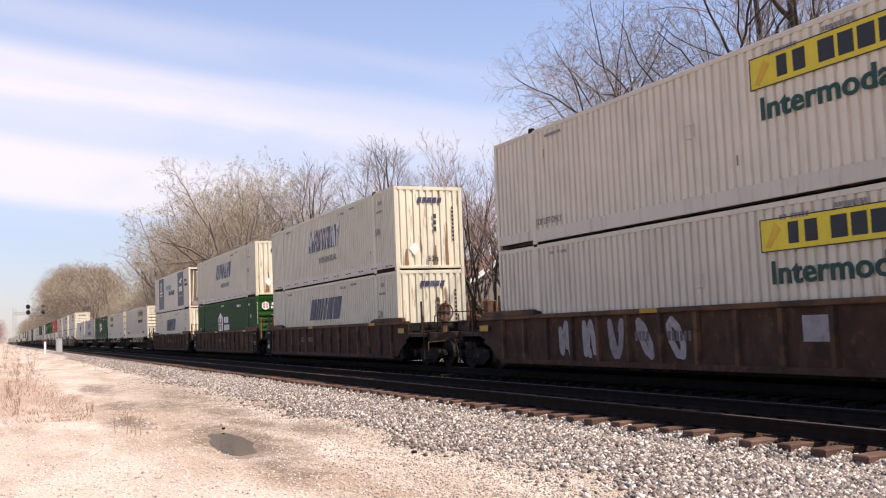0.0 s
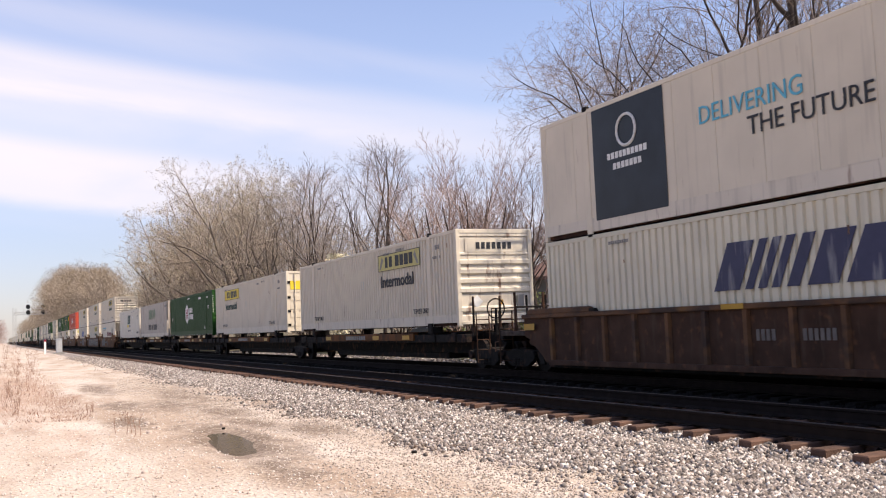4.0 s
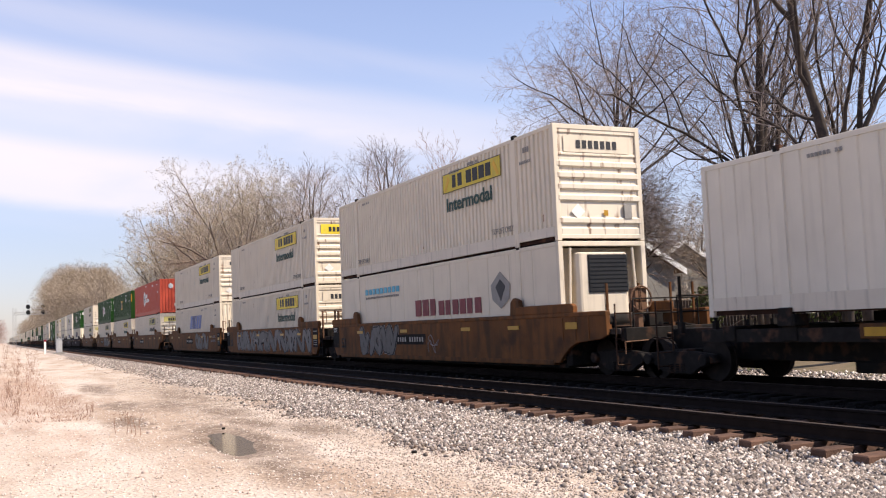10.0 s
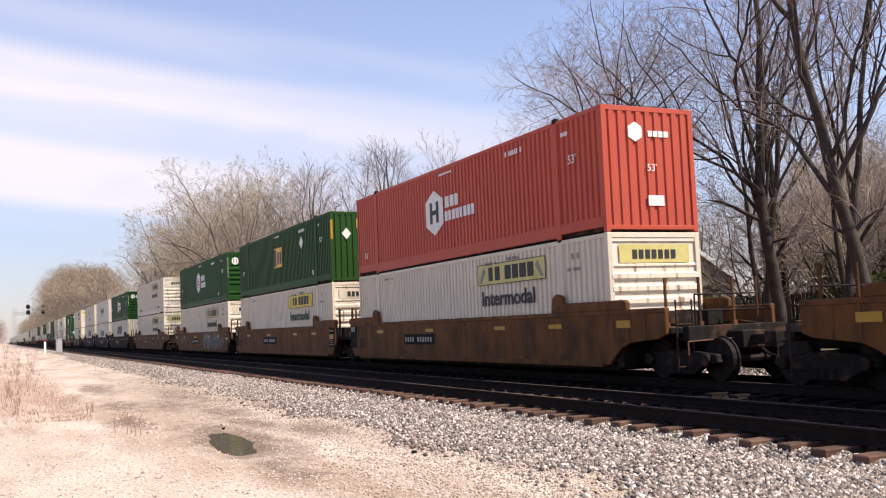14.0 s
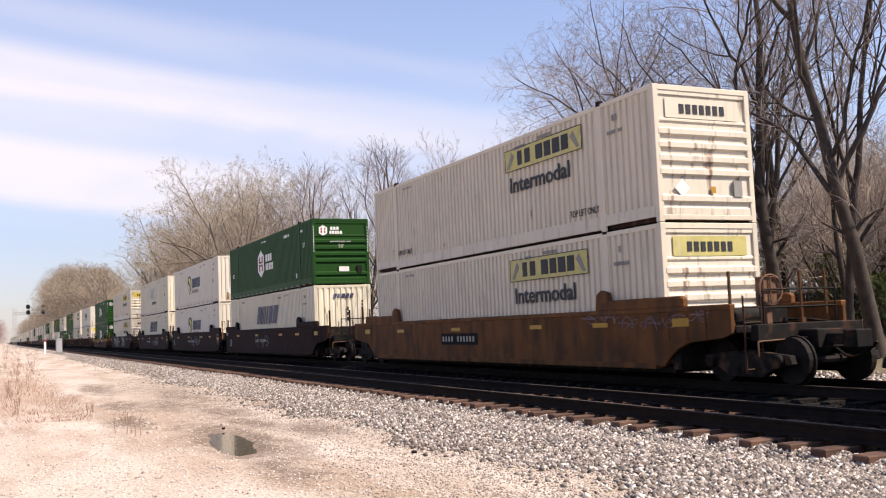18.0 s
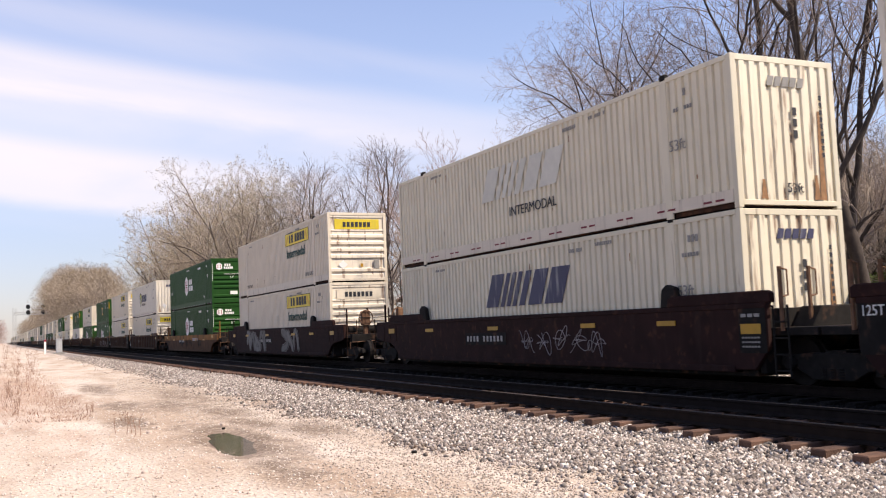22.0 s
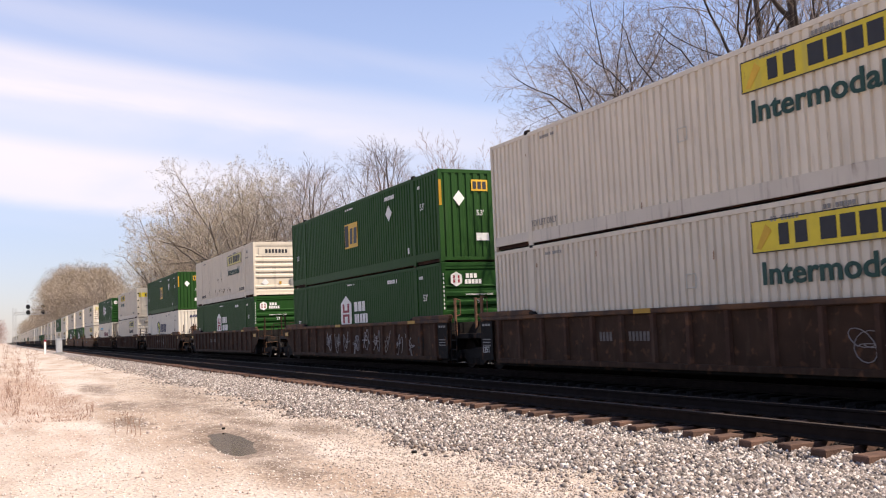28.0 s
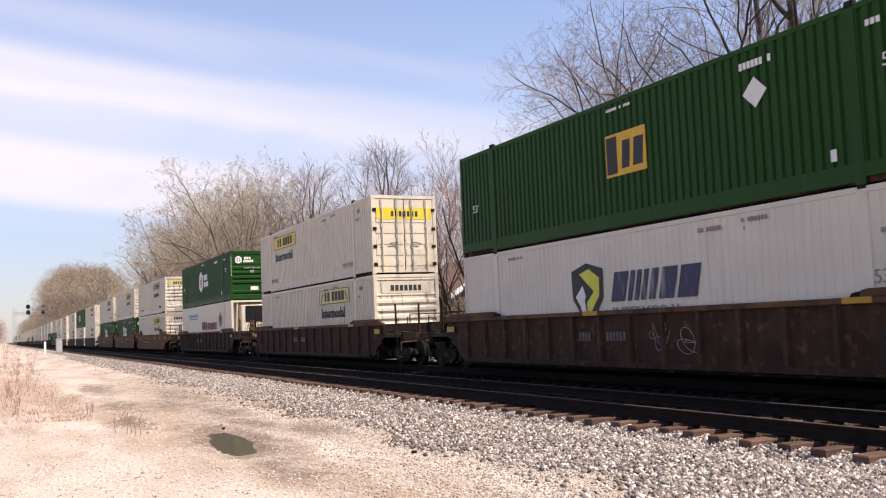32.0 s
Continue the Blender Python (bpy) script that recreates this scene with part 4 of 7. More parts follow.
def cream_box(seed, style="old", paint=None, far=False, end="upright"):
    """Cream or white box with one large leaning dark word on its side."""
    new_style = style == "new"
    paint = paint or (CLEAN if new_style else CREAM)
    lab = ("clean white container with shield logo and dark leaning mark" if new_style else
           {"old": "cream-white corrugated container with leaning navy side mark", "worn": "cream-white container with flaking navy side mark",
            "ghost": "cream container with faint ghost of a removed mark", "graffiti": "white container with blue spray-painted mark"}[style])
    root = box_body("container", lab, paint, "fine" if new_style else "rib", end, far)
    if new_style:
        x = -HALF - 0.004
        o = [(2.35, 2.10), (1.72, 2.26), (1.08, 2.10), (1.10, 1.45), (1.40, 1.10), (1.72, 0.90), (2.05, 1.12), (2.33, 1.45)]
        part("shield", Shape().prism(o, "x", x - 0.005, x), INK, root, "dark shield")
        part("shield_road", Shape().prism([(2.02, 2.02), (1.62, 2.12), (1.22, 1.9), (1.25, 1.5), (1.72, 1.0), (1.75, 1.35), (1.45, 1.6)], "x", x - 0.009, x - 0.005), LEMON, root, "lemon curve")
        part("shield_road", Shape().prism([(2.2, 1.5), (1.9, 1.75), (1.78, 1.5), (2.0, 1.2), (1.75, 0.95)], "x", x - 0.011, x - 0.006), CHALK, root, "white curve")
        mark(root, 0.80, -2.15, 1.34, 1.98, 5, NAVY, 0.28, 0.16, 0.004, 0)
        words("intermodal thin", root, "INTERMODAL", 0.34, FADED, 0.75, 0.98, "", 0, 1.12)
    else:
        ink = {"old": NAVY, "worn": NAVY2, "ghost": GHOST, "graffiti": SPRAY3}[style]
        mark(root, 2.05, -2.00, 1.40, 2.28, 5, ink, 0.50, 0.14, 0.004, 0)
        if style in ("worn", "ghost"):
            words("intermodal caps", root, "INTERMODAL", 0.36, INK if style == "ghost" else FADED, 0.50, 0.86, "", 0, 1.05)
    if not far:
        small_stencils(root, FADED, seed + 100)
        words(("len", "53ft"), root, "53ft", 0.32, FADED, -6.2, 1.35)
        s = Shape()
        for i in range(11):
            for a in (0, 0.34):
                s.box(-HALF - 0.010, -HALF - 0.004, -7.7 + i * 1.42 + a, -7.47 + i * 1.42 + a, 0.17, 0.21)
        tagged(part("reflectors", s, MAROON_INK if style != "old" else FADED, root), kind="stuff")
    s = Shape()
    for i in range(5):
        a = -0.45 + i * 0.19
        s.prism([(a, 2.33), (a + 0.15, 2.33), (a + 0.20, 2.52), (a + 0.05, 2.52)], "y", Y0 - 0.012, Y0 - 0.006)
    tagged(part("end_mark", s, NAVY if style != "ghost" else FADED, root, "row of leaning blocks"), kind="stuff")
    if not far:
        if style != "ghost":
            part("placard", Shape().prism([(-0.80, 0.72), (-0.60, 0.50), (-0.40, 0.72), (-0.60, 0.94)], "y", Y0 - 0.014, Y0 - 0.006), CHALK, root)
        g = random.Random(seed)
        for k in range(3):
            a, z, w = g.uniform(0.2, 0.95) if k else g.uniform(-1.0, -0.5), g.uniform(0.9, 2.1) if k == 1 else g.uniform(0.5, 0.9), g.uniform(0.05, 0.11)
            part("rust_run", Shape().prism([(a - w, 0.17), (a + w, 0.17), (a + w * 0.6, z * 0.6), (a + w * 0.3, z), (a - w * 0.4, z), (a - w * 0.7, z * 0.5)], "y", Y0 - 0.009, Y0 - 0.005), RUSTY, root, "orange-brown rust run")
        end_words("53ft", root, "53ft", 0.26, INK, -0.10, 0.30)
        s = Shape()
        for i in range(3):
            s.box(0.16, 0.26, Y0 - 0.014, Y0 - 0.006, 1.35 + i * 0.22, 1.50 + i * 0.22)
        for i in range(9):
            s.box(0.86, 0.93, Y0 - 0.012, Y0 - 0.006, 1.0 + i * 0.14, 1.09 + i * 0.14)
        tagged(part("stencil", s, INK, root), kind="stuff")
    return root


def green_box(seed, far=False, low=False):
    """Green box with a white six-sided badge and white words."""
    root = box_body("container", "green ribbed container with white six-sided badge", GREEN, "fine", "bars", far)
    part("badge", hexagon(0.83, 1.57, 1.25, 1.38), CHALK, root, "white six-sided badge")
    x = -HALF - 0.011
    for z, q in ((1.60, 1), (1.54, -1)):
        o = [(1.20, z), (1.20, z + q * 0.34), (1.01, z + q * 0.34), (1.01, z + q * 0.09), (0.65, z + q * 0.09), (0.65, z + q * 0.34), (0.46, z + q * 0.34), (0.46, z)]
        put("badge_mark", kept(("badge mark", q), lambda: Shape().prism(o, "x", x - 0.005, x).mesh("badge_mark", REDMARK)), root, label="crimson bracket shape")
    mark(root, -0.12, -1.42, 1.62, 1.98, 3, CHALK, 0, 0.2, 0.004, 1)
    mark(root, -0.12, -1.62, 1.18, 1.52, 5, CHALK, 0, 0.2, 0.004, 2)
    if not far:
        small_marks(root, CHALK, seed)
        words(("len", "53'"), root, "53'", 0.30, CHALK, 7.3, 1.2)
        s = Shape()
        for i in range(17):
            s.box(-HALF - 0.010, -HALF - 0.004, -7.8 + i * 0.95, -7.45 + i * 0.95, 0.07, 0.12)
        tagged(part("reflectors", s, FADED, root), kind="stuff")
    end_badge(root, CHALK, REDMARK, far)
    return root


def end_badge(root, ink, red, far):
    part("end_badge", end_hexagon(-0.80, 2.37, 0.38, 0.46), ink, root, "small white six-sided badge")
    if far:
        return
    s = Shape()
    for xx in (-0.88, -0.72):
        s.box(xx - 0.03, xx + 0.03, Y0 - 0.016, Y0 - 0.012, 2.26, 2.36)
        s.box(xx - 0.03, xx + 0.03, Y0 - 0.016, Y0 - 0.012, 2.39, 2.49)
    part("badge_mark", s, red, root)
    s = Shape()
    for i in range(3):
        s.box(-0.46 + i * 0.14, -0.36 + i * 0.14, Y0 + 0.010, Y0 + 0.022, 2.40, 2.54)
    for i in range(5):
        s.box(-0.50 + i * 0.12, -0.41 + i * 0.12, Y0 + 0.010, Y0 + 0.022, 2.22, 2.36)
    for sx in (-1.235, 1.235):
        for i in range(9):
            s.box(sx - 0.015, sx + 0.015, Y0 - 0.010, Y0 + 0.002, 1.45 + i * 0.13, 1.52 + i * 0.13)
    tagged(part("end_mark", s, ink, root, "white blocks"), kind="stuff")
    end_words("53", root, "53'", 0.20, CHALK, -0.12, 1.62)
    end_words("high cube", root, "WARNING HIGH CUBE", 0.085, CHALK, -0.50, 1.86, 1.1)
    part("data_plate", Shape().box(-0.12, 0.34, Y0 - 0.012, Y0 + 0.0, 0.58, 0.80), CHALK, root, "white data plate")
    part("document_box", Shape().box(0.72, 0.92, Y0 - 0.03, Y0 + 0.03, 0.50, 0.84), STEEL, root)


def red_box(seed, far=False):
    root = box_body("container", "faded red corrugated container with white six-sided badge", RED, "rib", "upright", far)
    part("badge", hexagon(1.05, 1.54, 1.28, 1.40), CHALK, root, "white six-sided badge")
    s = Shape()
    x = -HALF - 0.011
    for yy in (1.28, 0.82):
        s.box(x - 0.005, x, yy - 0.09, yy + 0.09, 1.22, 1.88)
    s.box(x - 0.005, x, 0.85, 1.25, 1.48, 1.62)
    part("badge_mark", s, PANEL_NAVY, root)
    mark(root, 0.25, -0.75, 1.60, 1.94, 3, CHALK, 0, 0.2, 0.004, 1)
    mark(root, 0.30, -1.75, 1.20, 1.50, 8, CHALK, 0, 0.2, 0.004, 2)
    if not far:
        small_marks(root, CHALK, seed)
        words(("len", "53'"), root, "53'", 0.28, CHALK, 7.3, 0.6)
        end_words("53r", root, "53'", 0.24, CHALK, -0.10, 1.40)
        part("data_plate", Shape().box(-0.10, 0.34, Y0 - 0.012, Y0 - 0.004, 0.60, 0.84), CHALK, root, "white data plate")
    part("end_badge", end_hexagon(-0.38, 2.30, 0.38, 0.46), CHALK, root, "white six-sided badge")
    s = Shape()
    for i in range(4):
        s.box(-0.02 + i * 0.15, 0.10 + i * 0.15, Y0 - 0.012, Y0 - 0.006, 2.20, 2.34)
    tagged(part("end_mark", s, CHALK, root), kind="stuff")
    return root


def logo_box(seed, far=False):
    """Deep green box with a square gold logo."""
    root = box_body("container", "deep green corrugated container with square gold logo", EMGREEN, "rib", "upright", far)
    part("logo", slab(0.70, -0.75, 1.16, 2.10), GOLD, root, "gold logo panel")
    mark(root, 0.66, 0.20, 1.22, 2.04, 1, INK, 0, 0.1, 0.011, 3)
    mark(root, 0.12, -0.70, 1.30, 1.90, 2, PANEL_NAVY, 0.1, 0.2, 0.011, 0)
    if not far:
        small_marks(root, CHALK, seed)
        words(("len", "53'"), root, "53'", 0.30, CHALK, 7.3, 1.2)
        part("placard", Shape().prism([(-4.25, 2.0), (-3.95, 1.72), (-3.65, 2.0), (-3.95, 2.28)], "x", -HALF - 0.012, -HALF - 0.004), CHALK, root, "white diamond placard")
    part("end_logo", Shape().box(-0.15, 0.42, Y0 - 0.010, Y0 - 0.004, 2.22, 2.58), GOLD, root, "gold logo plate")
    s = Shape()
    for i in range(3):
        s.box(-0.10 + i * 0.17, 0.02 + i * 0.17, Y0 - 0.016, Y0 - 0.010, 2.28, 2.52)
    tagged(part("end_mark", s, INK, root), kind="stuff")
    if not far:
        part("placard", Shape().prism([(-0.80, 1.98), (-0.60, 1.74), (-0.40, 1.98), (-0.60, 2.22)], "y", Y0 - 0.014, Y0 - 0.006), CHALK, root)
        for sx in (-1.235, 1.235):
            part("warning_strip", Shape().box(sx - 0.045, sx + 0.045, Y0 - 0.010, Y0 + 0.002, 1.75, 2.55), AMBER, root, "yellow strip on the post")
        end_words("53e", root, "53'", 0.24, CHALK, -0.02, 1.45)
        part("data_plate", Shape().box(-0.04, 0.40, Y0 - 0.012, Y0 - 0.004, 0.66, 0.90), CHALK, root, "white data plate")
    return root


def reefer_end(root, paint, deep=0.0):
    """A recessed end with a refrigeration unit behind posts."""
    y = Y0 + deep * 0.55
    part("end_wall", Shape().box(-1.20, 1.20, y + 0.50, y + 0.54, 0.15, 2.76), paint, root)
    u = Shape().prism([(-0.72, y + 0.5), (-0.78, y + 0.12), (-0.66, y + 0.02), (0.66, y + 0.02), (0.78, y + 0.12), (0.72, y + 0.5)], "z", 0.75, 2.62)
    unit = part("cooling_unit", u, paint, root, "white cooling unit", 0.03)
    g = Shape().box(-0.45, 0.70, y - 0.004, y + 0.02, 1.62, 2.56)
    for i in range(9):
        g.box(-0.43, 0.68, y - 0.020, y - 0.002, 1.66 + i * 0.10, 1.71 + i * 0.10)
    part("grille", g, GRILLE, unit, "black louvred grille")
    part("unit_seam", Shape().box(-0.004, 0.004, y + 0.010, y + 0.021, 0.80, 1.60), STEEL, unit)
    part("fuel_shelf", Shape().box(-1.10, 1.10, y + 0.02, y + 0.5, 0.20, 0.50), FADED, root, "grey fuel tank shelf", 0.02)
    for sx in (-1, 1):
        s = Shape().rod((sx * 1.02, Y0 + 0.06, 0.5), (sx * 0.92, Y0 + 0.06, 2.74), 0.035)
        part("guard_post", s, paint, root)


def panel_reefer(seed):
    """White refrigerated box with two dark panels."""
    root = box_body("refrigerated_container", "white refrigerated container with two navy panels, black grille", WHITE, "panel", "none")
    part("dark_panel", slab(-3.45, -6.02, 0.28, 2.78, 0.002, 0.005), PANEL_NAVY, root, "dark navy panel")
    part("dark_panel", slab(5.80, 3.24, 0.28, 2.78, 0.002, 0.005), PANEL_NAVY, root, "dark navy panel")
    words("delivering", root, "DELIVERING", 0.50, BLUE_INK, 2.20, 1.72, "", 0, 0.98)
    words("thefuture", root, "THE FUTURE", 0.50, INK, 0.90, 1.26, "", 0, 0.98)
    mark(root, -4.0, -5.5, 1.36, 1.72, 4, CHALK, 0, 0.2, 0.009, 0)
    x = -HALF - 0.009
    part("panel_mark", Shape().prism([(-3.95, 1.95), (-4.5, 2.2), (-5.2, 2.35), (-5.4, 2.2), (-4.9, 2.12), (-5.3, 1.92), (-4.6, 2.02)], "x", x - 0.004, x), CHALK, root, "white running-animal shape")
    bars(root, -3.95, -5.5, 0.98, 1.07, 12, AMBER, 0.009)
    part("panel_mark", Shape().ring((x - 0.002, 4.52, 2.12), (1, 0, 0), 0.34, 0.035, 20), CHALK, root, "white ring")
    bars(root, 5.25, 3.8, 1.56, 1.70, 10, CHALK, 0.009)
    bars(root, 5.05, 4.0, 1.32, 1.46, 7, CHALK, 0.009)
    bars(root, -6.4, -7.3, 1.98, 2.16, 4, INK, 0.009)
    bars(root, -6.4, -7.6, 1.66, 1.84, 6, INK, 0.009)
    reefer_end(root, WHITE)
    return root


def cool_box(seed):
    """Dirty white refrigerated box with lime and purple marks."""
    root = box_body("refrigerated_container", "grimy white refrigerated container with lime and purple marks", GRUBBY, "open", "none")
    mark(root, 2.70, 0.30, 1.60, 2.44, 5, LIME, 0.12, 0.2, 0.004, 3)
    x = -HALF - 0.004
    part("side_mark", Shape().prism([(0.2, 1.9), (-0.1, 2.3), (-0.6, 2.5), (-1.1, 2.42), (-1.3, 2.1), (-1.2, 1.75), (-0.9, 1.95), (-0.8, 1.55), (-0.5, 1.9), (-0.2, 1.62)], "x", x - 0.005, x), LIME, root, "lime animal-head shape")
    mark(root, 2.92, 1.30, 0.66, 1.14, 4, PURPLE, 0, 0.2, 0.004, 4)
    mark(root, 0.95, -2.2, 0.66, 1.12, 7, PURPLE, 0, 0.2, 0.004, 5)
    s = Shape()
    for z in (0.70, 0.86, 1.02):
        s.box(x - 0.005, x, -2.75, -2.25, z, z + 0.03)
    part("speed_lines", s, PURPLE, root)
    part("placard", Shape().ring((x - 0.002, -5.9, 1.0), (1, 0, 0), 0.20, 0.012, 4), FADED, root)
    bars(root, -6.3, -7.6, 2.45, 2.60, 9, FADED, 0.004)
    reefer_end(root, GRUBBY, 0.62)
    for sx in (-1, 1):
        part("diagonal_strut", Shape().rod((sx * 1.24, -7.2, 1.35), (sx * 1.24, -7.95, 0.25), 0.035, 6), GRUBBY, root, "pale diagonal strut")
        part("frame_post", Shape().box(*sorted((sx * 1.18, sx * 1.285)), -7.22, -7.12, 0.1, 2.82), GRUBBY, root)
    return root


def freight_box(seed):
    """Light grey-white box with a leaning green mark."""
    root = box_body("container", "light grey-white container with leaning green mark and yellow bar", CLEAN, "soft", "few")
    mark(root, 1.15, -1.00, 1.46, 2.36, 3, FOREST, 0.42, 0.12, 0.004, 0)
    part("yellow_bar", slab(1.42, 0.12, 1.13, 1.37), YELLOW, root, "yellow bar")
    bars(root, -0.05, -1.30, 1.14, 1.36, 6, FADED, 0.004)
    bars(root, 0.85, -1.30, 0.70, 0.86, 12, FADED, 0.004)
    words(("len", "53'"), root, "53'", 0.36, INK, -6.3, 1.90)
    words("toplift2", root, "TOP LIFT ONLY", 0.26, INK, -5.75, 0.45, "", 0, 0.85)
    for y in (-2.6, -3.2):
        for z in (0.5, 1.9):
            part("placard", Shape().prism([(y, z), (y + 0.16, z + 0.2), (y, z + 0.4), (y - 0.16, z + 0.2)], "x", -HALF - 0.012, -HALF - 0.004), CHALK, root, "white diamond placard")
    small_stencils(root, FADED, seed)
    part("placard", Shape().prism([(-0.12, 1.62), (0.16, 1.36), (0.44, 1.62), (0.16, 1.88)], "y", Y0 - 0.014, Y0 - 0.006), CHALK, root)
    return root


def crest_box(seed):
    """White refrigerated box with maroon lettering and a crest."""
    root = box_body("refrigerated_container", "white refrigerated container with maroon marks and grey crest", WHITE, "panel", "none")
    mark(root, 0.75, -1.0, 1.28, 1.80, 3, MAROON_INK, 0, 0.2, 0.004, 7)
    mark(root, -1.05, -4.0, 1.28, 1.72, 6, MAROON_INK, 0, 0.2, 0.004, 8)
    x = -HALF - 0.004
    part("crest", Shape().prism([(-4.52, 2.0), (-5.08, 2.36), (-5.62, 2.0), (-5.55, 1.6), (-5.08, 1.35), (-4.6, 1.6)], "x", x - 0.005, x), FADED, root, "grey crest")
    part("crest", Shape().prism([(-4.8, 1.95), (-5.08, 2.15), (-5.36, 1.95), (-5.08, 1.55)], "x", x - 0.009, x - 0.005), INK, root)
    bars(root, 5.35, 2.0, 2.17, 2.37, 9, BLUE_INK, 0.004)
    bars(root, 5.3, 2.1, 2.02, 2.09, 20, FADED, 0.004)
    reefer_end(root, WHITE)
    return root


# ---- railway cars ----
def truck(parent, y):
    """A four-wheeled bogie: side frames and bolster, wheels with axles, bearing caps, springs."""
    def frame_mesh():
        s = Shape()
        for sx in (-1, 1):
            o = [(-1.15, 0.70), (-1.10, 0.86), (-0.45, 0.92), (0.45, 0.92), (1.10, 0.86), (1.15, 0.70), (0.80, 0.66), (0.42, 0.46), (-0.42, 0.46), (-0.80, 0.66)]
            s.prism(o, "x", sx * 1.02 - 0.07, sx * 1.02 + 0.07)
        return s.box(-1.0, 1.0, -0.22, 0.22, 0.62, 0.95).mesh("bogie", STEEL, 0.015)

    def wheel_mesh():
        s = Shape().rod((-0.9, 0, 0), (0.9, 0, 0), 0.08, 8)
        for sx in (-1, 1):
            s.rod((sx * 0.70, 0, 0), (sx * 0.82, 0, 0), 0.42, 22)
            s.rod((sx * 0.66, 0, 0), (sx * 0.70, 0, 0), 0.45, 22)
        return s.mesh("wheelset", WHEEL)

    def spring_mesh():
        s = Shape()
        for i in (-0.18, 0, 0.18):
            for k in range(4):
                s.rod((0, i, 0.48 + k * 0.045), (0, i, 0.51 + k * 0.045), 0.07, 8)
        return s.mesh("springs", STEEL)
    t = put("bogie", kept("bogie", frame_mesh), parent, (0, y, 0))
    for dy in (-0.87, 0.87):
        put("wheelset", kept("wheelset", wheel_mesh), t, (0, dy, RAIL + 0.42), "worn steel wheels on an axle")
        for sx in (-1, 1):
            put("bearing_cap", kept("cap", lambda: Shape().rod((-0.07, 0, 0), (0.07, 0, 0), 0.13, 10).mesh("bearing_cap", STEEL, 0.02)), t, (sx * 1.12, dy, RAIL + 0.42))
    for sx in (-1, 1):
        tagged(put("springs", kept("springs", spring_mesh), t, (sx * 1.06, 0, 0.02)), kind="stuff")


def grab_irons(parent, sy, y, paint):
    """Poles, ladder and rungs at a coupled end."""
    for x in (-1.22, -0.35, 0.55, 1.2):
        part("pole", Shape().rod((x, sy * y, 1.3), (x, sy * y, 2.42), 0.035, 6).box(x - 0.05, x + 0.05, sy * y - 0.05, sy * y + 0.05, 1.28, 1.5), paint, parent)
    lad = Shape()
    for x in (-1.42, -1.02):
        lad.rod((x, sy * (y + 0.55), 0.55), (x, sy * (y + 0.55), 1.95), 0.02, 5)
    for k in range(5):
        lad.rod((-1.42, sy * (y + 0.55), 0.62 + 0.28 * k), (-1.02, sy * (y + 0.55), 0.62 + 0.28 * k), 0.016, 5)
    part("ladder", lad, BROWN, parent, "rusty steel ladder")
    rail = Shape()
    for z in (1.72, 2.05):
        rail.rod((-0.9, sy * (y + 0.5), z), (0.9, sy * (y + 0.5), z), 0.018, 5)
    rail.rod((-0.9, sy * (y + 0.5), 1.3), (-0.9, sy * (y + 0.5), 2.05), 0.018, 5).rod((0.9, sy * (y + 0.5), 1.3), (0.9, sy * (y + 0.5), 2.05), 0.018, 5)
    part("handrail", rail, STEEL, parent)


